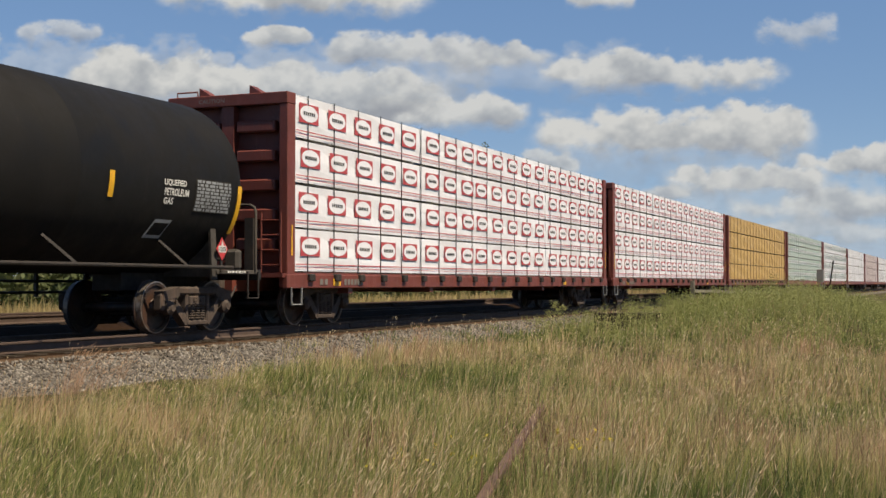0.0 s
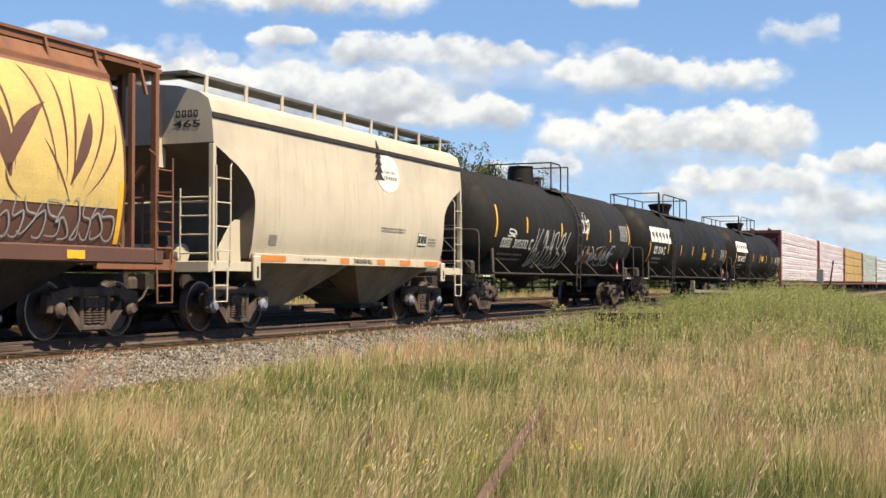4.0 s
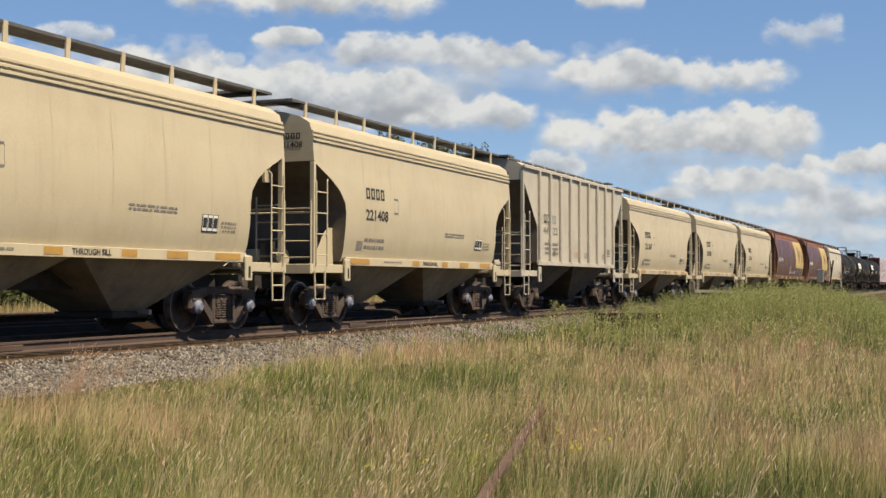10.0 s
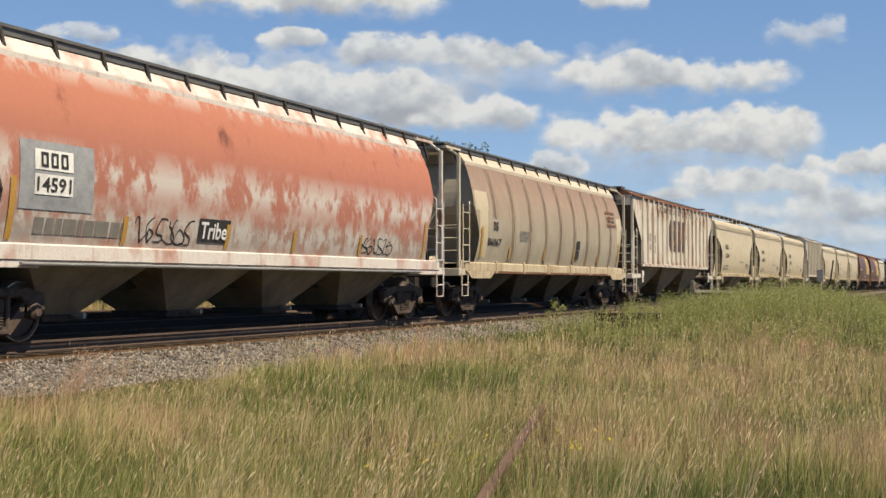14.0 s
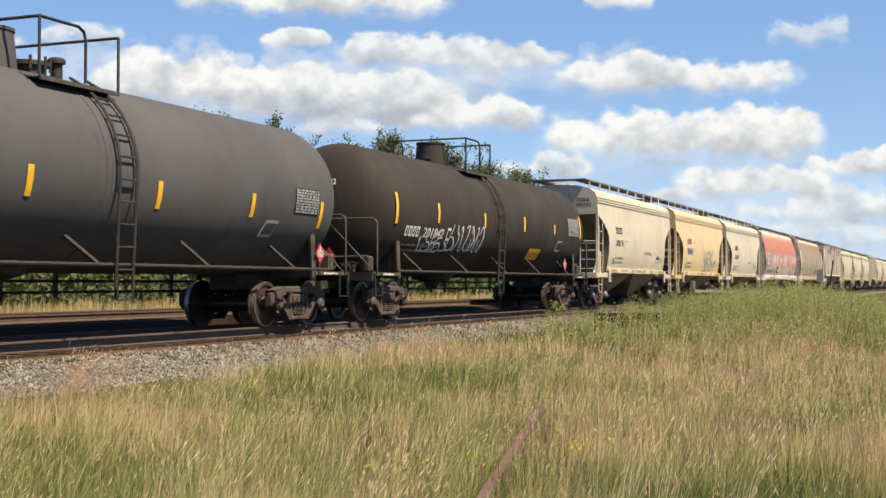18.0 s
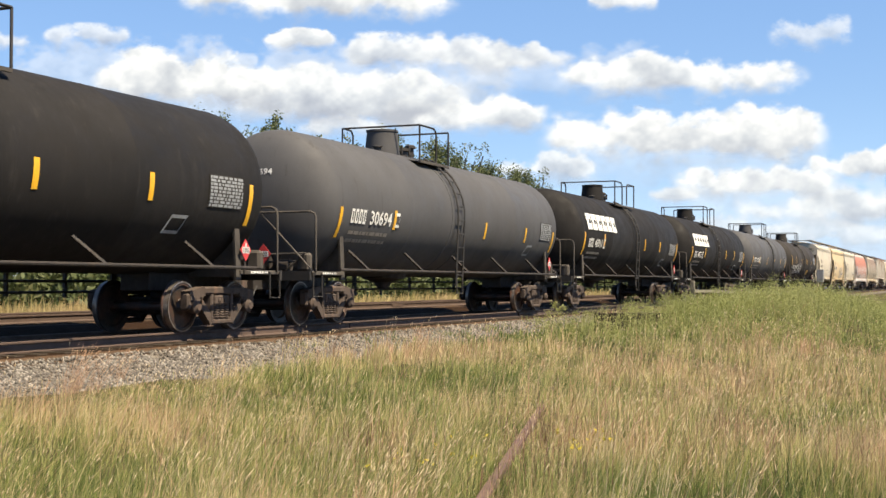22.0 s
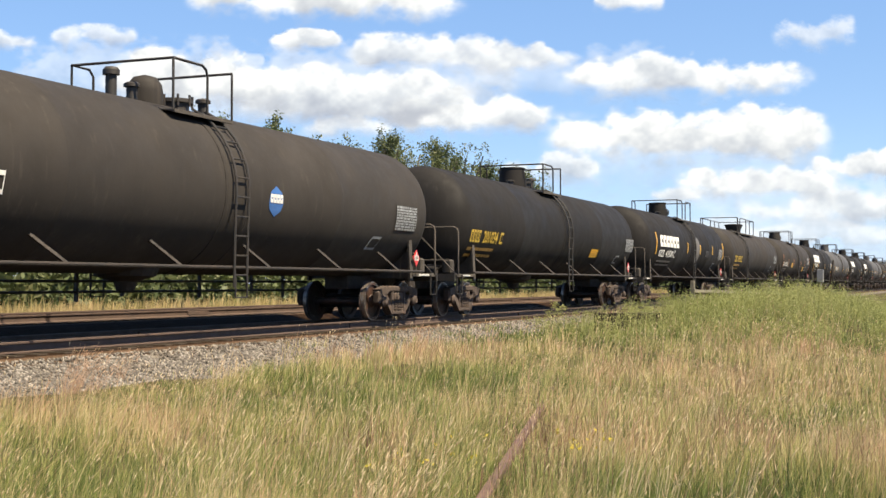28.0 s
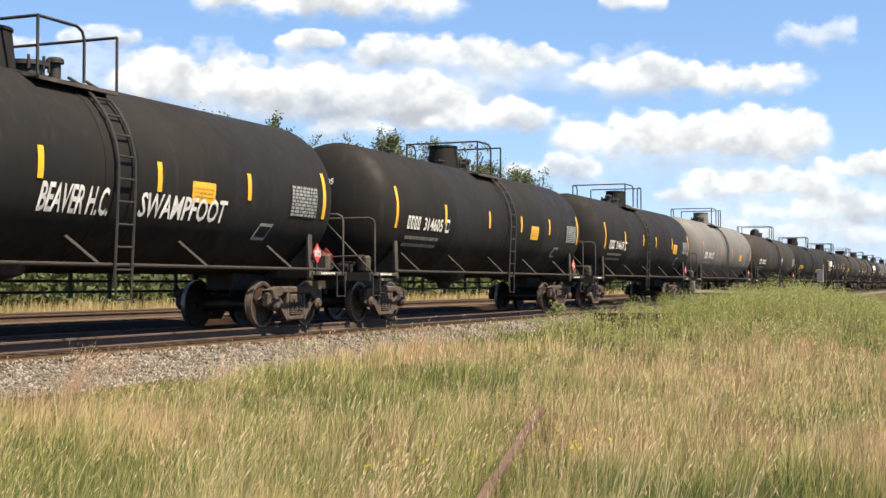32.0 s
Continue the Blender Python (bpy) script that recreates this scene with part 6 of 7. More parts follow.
def round_hopper(front, rear, paint, digits, label, logo=False, refl=None, spray=False, plain_chord=False):
    """A curve-sided covered hopper with a through sill."""
    car, e = start_car("covered_hopper", front, rear, label, "hopper car", "covered hopper cars of the freight train")
    r = random.Random(int(-front * 10) + 7000)
    prof = [(1.36, 1.42, e - 2.0), (1.6, 1.50, e - 1.98), (2.0, 1.555, e - 1.97), (2.4, 1.575, e - 1.98), (2.62, 1.575, e - 1.93), (2.85, 1.565, e - 1.72), (3.05, 1.55, e - 1.40), (3.25, 1.535, e - 0.95), (3.36, 1.52, e - 0.70), (3.42, 1.515, e - 0.62), (3.8, 1.485, e - 0.62), (4.0, 1.47, e - 0.62), (4.22, 1.40, e - 0.62)]
    xf = x_at(prof)
    for side in ("near", "far"):
        part("side_sheet", strip_sheet(prof, side), paint, car, "", True)
    for side in ("front", "rear"):
        part("end_sheet", strip_sheet(prof[:10], side), GRIMY_SHADED_CREAM, car, "", True)
        part("end_cap_sheet", strip_sheet(prof[9:], side), paint, car, "", True)
    for sx in (-1, 1):
        for z in ((3.86, 3.95, 4.04) if not plain_chord else (3.92,)):
            t = 0.028 if not plain_chord else 0.05
            part("top_chord", boxed(sx * (xf(z) + 0.012) - 0.022, sx * (xf(z) + 0.012) + 0.022, -e + 0.62, e - 0.62, z - t, z + t, bevel=0.01), paint if not plain_chord else FRAME_DARK, car)
        part("side_sill", boxed(sx * 1.49 - 0.035, sx * 1.49 + 0.035, -e + 2.05, e - 2.05, 1.27, 1.45, bevel=0.008), paint, car)
    for y in np.arange(-e + 2.9, e - 2.5, 1.42):
        part("panel_seam", side_patch(xf, y - 0.006, y + 0.006, 1.5, 3.8, 0.004), paint, car)
    roof_and_walk(car, e, prof, paint, WALKWAY, 0.7)
    ends_and_frame(car, e, paint, 3.4)
    for s in (-1, 1):
        part("end_rib", boxed(0.35, 0.41, s * (e - 0.62) - 0.12, s * (e - 0.62) + 0.12, 3.0, 4.2), paint, car)
        for sx in ((-1, 1) if s < 0 else ()):
            part("end_gusset", plate(bmesh.new(), [(sx * 1.22, s * (e - 2.0), 1.28), (sx * 1.22, s * (e - 0.95), 1.28), (sx * 1.22, s * (e - 1.35), 1.66), (sx * 1.22, s * (e - 1.62), 1.98), (sx * 1.22, s * (e - 1.80), 2.08), (sx * 1.22, s * (e - 2.0), 2.08)], (1, 0, 0), 0.02), paint, car)
        part("end_mark", on_end(marks("WWWW", 0.5, 0.13), 0.95, s * (e - 0.62), 3.95, s), BLACK_INK, car)
        part("end_number", on_end(words(digits, 0.58, 0.13), 0.95, s * (e - 0.62), 3.77, s), BLACK_INK, car)
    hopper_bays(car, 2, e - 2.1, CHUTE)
    y0 = -e + 2.95
    if not logo:
        hopper_marks(car, xf, "WWWW", digits, y0, 2.42, 1.18, 0.25, 0.48, BLACK_INK, r)
    if spray:
        part("number_patch", side_patch(xf, y0 - 0.1, y0 + 1.3, 2.26, 2.58, 0.004), GRAF_GREY, car)
        part("graffiti", on_side(scrawl(r, 2.6, 1.2, 8, 0.12), xf, 1.6, 1.95), GRAF_GREY, car, "grey sprayed graffiti")
    part("stencil_panel", side_patch(xf, e - 3.6, e - 3.08, 1.78, 2.1, 0.008), BLACK_INK, car)
    part("panel_window", on_side(rings(3, 0.5, 0.28, 0, 0.5), lambda z: xf(z) + 0.004, e - 3.34, 1.95), WHITE_PAINT, car)
    part("panel_lines", on_side(rows_of_bars(r, 0.5, 0.22, 3), xf, e - 2.72, 1.9), GREY_INK, car)
    part("stencil_lines", on_side(rows_of_bars(r, 1.35, 0.13, 2), xf, 1.6, 2.12), GREY_INK, car)
    part("emblem", side_patch(xf, y0 - 0.38, y0 - 0.08, 1.62, 1.82, 0.008), GREY_INK, car)
    for y, w in refl or ((-e + 2.75, 0.95), (-0.85, 0.42), (1.0, 0.4), (2.35, 0.62), (3.95, 0.85)):
        part("reflector", on_side(rect(w, 0.115), 1.525, y, 1.365), ORANGE if logo else OCHRE, car)
    part("sill_lettering", on_side(words("THROUGH SILL", 0.95, 0.10), 1.525, 0.05, 1.365), BLACK_INK, car)
    part("sill_lines", on_side(rows_of_bars(r, 1.0, 0.07, 1), 1.525, -2.2, 1.37), GREY_INK, car)
    if logo:
        p = part("round_logo", side_patch(xf, 0.75, 2.0, 2.98, 3.88, 0.008, 14, lambda f: math.sqrt(max(0, 1 - (2 * f - 1) ** 2))), WHITE_PAINT, car, "white oval emblem with a dark fir tree")
        for k in range(5):
            part("tree_emblem", side_patch(xf, 0.62 + 0.04 * k, 1.16 - 0.04 * k, 3.25 + 0.17 * k, 3.5 + 0.17 * k, 0.014, 4, lambda f: 1 - f), FRAME_DARK, p)
        part("logo_lines", on_side(rows_of_bars(r, 0.7, 0.3, 2), xf, 1.5, 3.4), GREY_INK, p)
    running_gear(car, e, 2.15, blue=True)
    return car


def ribbed_hopper(front, rear, paint, label, ribs, digits, rusty=False):
    """A straight-sided covered hopper with outside posts."""
    car, e = start_car("covered_hopper", front, rear, label, "hopper car", "covered hopper cars of the freight train")
    r = random.Random(int(-front * 10) + 8000)
    low = 1.55 if not rusty else 1.68
    body = 2.08 if rusty else 2.0
    prof = [(low, 1.50, e - body), (2.66, 1.50, e - body), (3.98, 1.50, e - 0.72), (4.04, 1.50, e - 0.62), (4.46, 1.50, e - 0.62)]
    xf = x_at(prof)
    for side in ("near", "far"):
        part("side_sheet", strip_sheet(prof, side), paint, car)
    for side in ("front", "rear"):
        part("end_sheet", strip_sheet(prof[:4], side), GRIMY_SHADED_CREAM, car)
        part("end_cap_sheet", strip_sheet(prof[3:], side), paint, car)
    for sx in (-1, 1):
        part("top_chord", boxed(sx * 1.53 - 0.04, sx * 1.53 + 0.04, -e + 0.6, e - 0.6, 4.40, 4.50, bevel=0.01), RUST_BROWN if rusty else paint, car)
        part("side_sill", boxed(sx * 1.53 - 0.04, sx * 1.53 + 0.04, -e + body - 0.05, e - body + 0.05, low - 0.1, low + 0.04, bevel=0.01), paint, car)
        for k in range(ribs):
            y = -e + body + 0.1 + (2 * e - 2 * body - 0.2) * k / (ribs - 1)
            part("side_post", boxed(sx * 1.545 - 0.05, sx * 1.545 + 0.05, y - 0.06, y + 0.06, low, 4.42, bevel=0.018), paint, car)
    roof_and_walk(car, e, prof, RUST_BROWN if rusty else paint, WALKWAY, 0.7, 4.74, 0.6, 10)
    ends_and_frame(car, e, paint, 4.3)
    for s in (-1, 1):
        part("end_mark", on_end(marks("WWWW", 0.5, 0.13), 0.8, s * (e - 0.62), 4.2, s), BLACK_INK, car)
        part("end_number", on_end(words(digits, 0.55, 0.13), 0.8, s * (e - 0.62), 4.02, s), BLACK_INK, car)
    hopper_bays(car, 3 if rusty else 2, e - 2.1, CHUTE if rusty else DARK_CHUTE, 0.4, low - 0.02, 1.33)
    if rusty:
        part("owner_mark", on_side(marks("WW", 0.42, 0.30), xf, -5.62, 2.83), BLACK_INK, car)
        part("owner_mark", on_side(marks("WW", 0.46, 0.30), xf, -4.70, 2.77), BLACK_INK, car)
        part("car_number", on_side(words("350", 0.62, 0.30), xf, -5.62, 2.41), BLACK_INK, car)
        part("car_number", on_side(words("42", 0.45, 0.30), xf, -4.70, 2.36), BLACK_INK, car)
        hexa = lambda f: min(1.0, 0.675 + 0.65 * min(f, 1 - f))
        p = part("hexagon_panel", side_patch(lambda z: xf(z), -2.27, 1.97, 2.33, 3.75, 0.012, 10, hexa), EMBLEM_BROWN, car, "dark brown hexagon emblem with faded red blocks")
        part("emblem_blocks", on_side(rings(3, 2.5, 0.80, 0, 0.42), lambda z: xf(z) + 0.012, -0.15, 3.05), RUST_BROWN, p)
        part("faded_title", on_side(marks("WWWWWWWWWWWWWWWW", 7.7, 0.24), xf, -0.2, 4.12), EMBLEM_BROWN, car)
        for y, h in ((-6.75, 1.0), (-4.05, 0.5), (-2.2, 0.5), (0.52, 0.5), (3.2, 0.5), (6.7, 1.0)):
            part("reflector", on_side(rect(0.09, h), lambda z: xf(z) + 0.002, y, 1.7 + h / 2), OCHRE, car)
        part("graffiti", on_side(scrawl(r, 0.5, 0.2, 5, 0.025), lambda z: xf(z) + 0.004, 1.7, 2.02), GRAF_RED, car, "small red sprayed tag")
        for y in (4.40, 5.33):
            part("stencil_box", on_side(rect(0.38, 0.3), xf, y, 1.98), GREY_INK, car)
        part("stencil_lines", on_side(rows_of_bars(r, 0.55, 0.5, 5), xf, 0.7, 2.0), GREY_INK, car)
        part("stencil_box", on_side(rings(2, 0.4, 0.3, 0, 0.5), xf, -6.6, 1.62), BLACK_INK, car)
    else:
        part("number_patch", on_side(rect(0.9, 0.34), xf, -3.6, 2.95), PALE, car)
        part("owner_mark", on_side(marks("WWWW", 1.35, 0.28), xf, -3.25, 2.95), GRAF_GREY, car)
        part("car_number", on_side(words(digits, 1.5, 0.24), xf, -3.2, 2.58), GREY_INK, car)
        part("weight_lines", on_side(rows_of_bars(r, 1.4, 0.45, 3), xf, -3.1, 2.0), GREY_INK, car)
        for y, w in ((-0.3, 0.4), (0.9, 0.35), (3.2, 0.35), (-2.8, 0.3)):
            part("stencil_box", on_side(rows_of_bars(r, w, 0.2, 3), xf, y, 1.85), ORANGE if y == -0.3 else GREY_INK, car)
        part("stencil_panel", on_side(rows_of_bars(r, 0.36, 0.3, 4), xf, 3.9, 2.0), BLACK_INK, car)
    running_gear(car, e, 2.15)
    return car


def barrel_hopper(front, rear, paint, end_paint, sill_paint, label, kind, digits):
    """A four-bay covered hopper with bulging cylindrical sides."""
    car, e = start_car("covered_hopper", front, rear, label, "hopper car", "covered hopper cars of the freight train")
    r = random.Random(int(-front * 10) + 9000)
    wheat = kind == "wheat"
    nose = lambda z: e - 2.05 if wheat else (e - 1.80 + 0.10 * max(0.0, (2.2 - z) / 0.75) if z < 2.3 else (e - 1.80 + 0.36 * (z - 2.2) / 0.8 if z < 3.0 else e - 1.42 - 0.10 * ((z - 3.3) / 0.9) ** 2))
    prof = [(z, 1.60 * math.sqrt(1 - ((z - 2.55) / 2.62) ** 2), nose(z)) for z in (1.45, 1.6, 1.8, 2.0, 2.2, 2.4, 2.6, 2.8, 3.0, 3.2, 3.4, 3.6, 3.8, 4.0, 4.18)]
    xf = x_at(prof)
    for side in ("near", "far"):
        part("side_sheet", strip_sheet(prof, side), paint, car, "", True)
    for s in (-1, 1):
        # the end sheet; on the tapered bodies its lower half slopes inwards
        bm = strip_sheet([(z, x - 0.02, y - 0.12 - (0.0 if wheat else 0.85 * max(0.0, 2.85 - z))) for z, x, y in prof], "front" if s > 0 else "rear")
        part("end_sheet", bm, end_paint, car)
        for k in range(9 if wheat else 0):
            z = 2.1 + 0.2 * k
            part("end_rib", boxed(-0.85, 0.85, s * (e - 2.1) - 0.05, s * (e - 2.1) + 0.05, z, z + 0.07), end_paint, car)
        if wheat:
            part("slope_sheet", plate(bmesh.new(), [(-0.9, s * (e - 2.15), 2.05), (0.9, s * (e - 2.15), 2.05), (1.1, s * (e - 1.2), 1.3), (-1.1, s * (e - 1.2), 1.3)], (0, 0, 1), 0.04), end_paint, car)
        ys = sorted((s * (e - (2.02 if wheat else 1.5)), s * (e - 0.45)))
        part("end_roof", boxed(-1.15, 1.15, *ys, 4.50, 4.57), end_paint, car)
        for x in (1.12, 0.42, -0.42, -1.12) if wheat else (0.42, -0.42):
            part("end_post", boxed(x - 0.05, x + 0.05, s * (e - 0.6) - 0.05, s * (e - 0.6) + 0.05, 1.1, 4.50), end_paint, car)
        back = 1.7 if wheat else 0.62
        part("end_post", boxed(1.40, 1.48, s * (e - back) - 0.04, s * (e - back) + 0.04, 1.2, 4.3), end_paint, car)
        if not wheat:
            part("post_knee", beam(bmesh.new(), (1.44, s * (e - back), 4.28), (1.1, s * (e - back), 4.53), 0.08, 0.08), end_paint, car)
        part("diagonal_brace", beam(bmesh.new(), (0.9, s * (e - 0.62), 2.9), (-0.6, s * (e - 0.62), 1.2), 0.08, 0.08), end_paint, car)
    for sx in (-1, 1):
        part("side_sill", boxed(sx * 1.46 - 0.07, sx * 1.46 + 0.07, -e + 0.9, e - 0.9, 1.20, 1.46, bevel=0.025), RUSTED_CREAM if kind == "dusty" else sill_paint, car)
        part("roof_rail", boxed(sx * (xf(4.18) - 0.02) - 0.03, sx * (xf(4.18) - 0.02) + 0.03, -nose(4.18), nose(4.18), 4.14, 4.24), sill_paint if not wheat else end_paint, car)
    roof_and_walk(car, e, prof, end_paint, end_paint if wheat else WALKWAY, 0.7, 4.61, 0.85, 15, hooks=True)
    ends_and_frame(car, e, sill_paint if kind != "wheat" else end_paint, 1.5, 2.6, pads=False)
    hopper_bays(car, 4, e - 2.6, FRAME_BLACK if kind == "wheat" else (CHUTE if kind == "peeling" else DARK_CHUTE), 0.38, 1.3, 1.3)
    if kind == "wheat":
        part("paint_field", side_patch(xf, -e + 2.3, 0.9, 2.78, 4.05, 0.004, 8), PURPLE, car, "purple-brown paint field")
        part("owner_mark", on_side(marks("WWWW", 1.05, 0.26), lambda z: xf(z) + 0.006, -e + 3.1, 2.58), WHITE_PAINT, car)
        part("car_number", on_side(words(digits, 0.95, 0.26), lambda z: xf(z) + 0.006, -e + 4.3, 2.58), WHITE_PAINT, car)
        part("weight_lines", on_side(rows_of_bars(r, 2.4, 0.5, 4, 0.22), xf, -e + 4.0, 2.05), PALE_INK, car)
        part("plate_letter_box", on_side(rings(1, 0.26, 0.36, 0, 0.55), xf, -e + 5.7, 2.55), PALE_INK, car)
        y0, y1 = 2.62, e - 2.12
        w = part("wheat_field", side_patch(xf, y0, y1, 2.05, 4.1, 0.010, 10), WHEAT, car, "yellow wheat-ear emblem")
        wd = y1 - y0
        ear = lambda pts, th: on_side(leaf_shape([(y0 + wd * f, z) for f, z in pts], th), lambda z: xf(z) + 0.006, 0.0, 0.0)
        for pts, th in ((((0.22, 4.0), (0.36, 3.35), (0.44, 2.4)), 0.52), (((0.62, 3.55), (0.50, 3.1), (0.43, 2.45)), 0.34), (((0.84, 3.5), (0.80, 3.0), (0.72, 2.35)), 0.26)):
            part("wheat_leaf", ear(pts, th), MAROON, w)
        for pts in (((0.42, 2.5), (0.44, 2.25), (0.50, 2.08)), ((0.36, 4.06), (0.44, 3.5), (0.46, 2.5)), ((0.52, 4.06), (0.60, 3.6), (0.66, 2.4)), ((0.66, 4.04), (0.70, 3.5), (0.70, 2.4)), ((0.78, 4.04), (0.76, 3.4), (0.73, 2.3)), ((0.92, 4.0), (0.90, 3.3), (0.78, 2.3)),
                    ((0.97, 3.4), (0.93, 2.8), (0.80, 2.2)), ((0.60, 3.0), (0.66, 2.6), (0.72, 2.1)), ((0.26, 3.2), (0.30, 2.7), (0.38, 2.2))):
            part("wheat_line", ear(pts, 0.055), MAROON, w)
        part("graffiti", on_side(scrawl(r, y1 - y0 - 0.5, 0.62, 16, 0.03), lambda z: xf(z) + 0.02, (y0 + y1) / 2, 1.85), GRAF_GREY, car, "dense grey sprayed scribble")
        if digits == "814430":
            part("graffiti", on_side(words("NOT", 0.7, 0.28), lambda z: xf(z) + 0.004, -0.45, 2.02), GRAF_WHITE, car)
            part("graffiti", on_side(words("GUILTY YOUR ON HER", 3.2, 0.2), lambda z: xf(z) + 0.004, 0.95, 1.72), GRAF_WHITE, car)
        part("reflector", side_patch(xf, -e + 2.12, -e + 2.24, 1.5, 2.5, 0.012), REFLECTOR, car)
        part("reflector", side_patch(xf, e - 2.24, e - 2.12, 1.5, 2.5, 0.012), REFLECTOR, car)
        for y in np.linspace(-e + 4.9, e - 3.2, 6):
            part("reflector", on_side(rect(0.42, 0.13), 1.535, y, 1.32), REFLECTOR, car)
    elif kind == "dusty":
        for k in range(9):
            y, foot = -6.28 + 1.57 * k, 2.75 if k == 0 else 1.5
            for side in (1, -1):
                part("side_rib", side_patch(lambda z: side * (xf(z) + 0.028) - 0.0, y - 0.05, y + 0.05, foot, 4.12, 0.0, 10), paint, car)
                # painted brown band for the soft shading beside the rounded rib
                part("rib_edge", side_patch(lambda z: side * (xf(z) + 0.012), y - 0.19, y + 0.15, foot, 4.12, 0.0, 10), RIB_SHADING, car)
        part("clean_panel", side_patch(xf, -e + 1.54, -e + 2.52, 2.9, 3.44, 0.006), CREAM, car)
        part("clean_panel", side_patch(xf, -e + 1.82, -e + 2.45, 1.6, 2.9, 0.006), CREAM, car)
        part("clean_panel", side_patch(xf, e - 2.2, e - 1.54, 2.9, 3.35, 0.006), CREAM, car)
        part("clean_panel", side_patch(xf, e - 2.25, e - 1.82, 1.6, 2.9, 0.006), CREAM, car)
        part("owner_mark", on_side(marks("WW", 0.42, 0.25), lambda z: xf(z) + 0.008, -6.3, 2.5), BLACK_INK, car)
        part("car_number", on_side(words(digits, 1.1, 0.22), lambda z: xf(z) + 0.008, -6.34, 2.05), BLACK_INK, car)
        for y, h in ((-7.4, 0.85), (-5.03, 0.35), (-1.75, 0.35), (1.5, 0.35), (4.5, 0.3), (7.3, 0.8)):
            part("reflector", side_patch(xf, y - 0.07, y + 0.07, 1.6, 1.6 + h, 0.034), OCHRE, car)
        part("outline_box", on_side(rings(1, 1.45, 0.56, 0, 0.56), lambda z: xf(z) + 0.030, 6.33, 3.28), RUST_BROWN, car)
        part("outline_lines", on_side(rows_of_bars(r, 1.0, 0.26, 2), lambda z: xf(z) + 0.030, 6.33, 3.28), RUST_BROWN, car)
        part("stencil_lines", on_side(rows_of_bars(r, 0.9, 0.34, 4), lambda z: xf(z) + 0.01, -3.75, 2.3), GREY_INK, car)
        part("stencil_box", side_patch(xf, 1.70, 2.12, 2.02, 2.32, 0.034), BLACK_INK, car)
        part("stencil_box", side_patch(xf, 1.66, 2.08, 1.70, 1.98, 0.034), BLACK_INK, car)
        for s in (-1, 1):
            part("corner_fairing", plate(bmesh.new(), [(1.535, s * (e - 0.95), 1.22), (1.535, s * (e - 3.1), 1.22), (1.535, s * (e - 2.8), 1.02), (1.535, s * (e - 1.3), 1.02)], (1, 0, 0), 0.02), RUSTED_CREAM, car)
        for y in np.linspace(-e + 3.3, e - 3.3, 6):
            part("sill_bracket", boxed(1.50, 1.56, y - 0.06, y + 0.06, 1.16, 1.50, bevel=0.01), RUSTED_CREAM, car)
        part("sill_flange", boxed(1.40, 1.55, -e + 0.95, e - 0.95, 1.165, 1.20), RUST_BROWN, car)
    else:
        part("grey_panel", side_patch(xf, -e + 2.12, -e + 3.78, 1.95, 2.95, 0.010, 8), GRAF_GREY, car, "grey repainted number panel")
        for txt, z in (("W", 2.68), (digits, 2.32)):
            part("number_label", on_side(rect(0.85, 0.30), lambda q: xf(q) + 0.012, -e + 2.85, z), WHITE_PAINT, car)
        part("owner_mark", on_side(marks("WWW", 0.66, 0.22), lambda q: xf(q) + 0.018, -e + 2.85, 2.68), BLACK_INK, car)
        part("car_number", on_side(words(digits, 0.76, 0.22), lambda q: xf(q) + 0.018, -e + 2.85, 2.32), BLACK_INK, car)
        for y, top in ((-7.36, 2.4), (-4.7, 1.95), (-1.64, 1.95), (0.85, 1.95), (3.83, 1.95), (7.36, 2.4)):
            part("reflector", side_patch(xf, y - 0.06, y + 0.06, 1.5, top, 0.022), OCHRE, car)
        part("graffiti", side_patch(xf, -2.6, -1.58, 1.60, 2.02, 0.012), BLACK_INK, car, "black painted-over tag")
        part("graffiti", on_side(words("Tribe", 0.86, 0.3), lambda q: xf(q) + 0.018, -2.12, 1.81), GRAF_WHITE, car)
        part("graffiti", on_side(scrawl(r, 1.6, 0.42, 6, 0.03), xf, -3.6, 1.75), FRAME_DARK, car)
        part("graffiti", on_side(scrawl(r, 1.8, 0.36, 7, 0.03), xf, 4.6, 1.72), FRAME_DARK, car)
        part("graffiti", on_side(rows_of_bars(r, 2.2, 0.3, 1, 0.8), xf, -e + 3.6, 1.72), GREY_INK, car)
        part("sill_pipe", rod(bmesh.new(), (1.56, -e + 2.2, 1.16), (1.56, e - 2.2, 1.16), 0.03), GALV, car)
    running_gear(car, e, 2.15)
    return car


# ---- centerbeam cars and their lumber ----
STRAP = mesh("tie_down_strap", boxed(-0.006, 0.006, -0.012, 0.012, -3.68, 0.0), FRAME_BLACK)
WINCH = mesh("winch", boxed(-0.07, 0.07, -0.11, 0.11, -0.08, 0.08, bevel=0.02), FRAME_DARK)
bundle_cache = {}


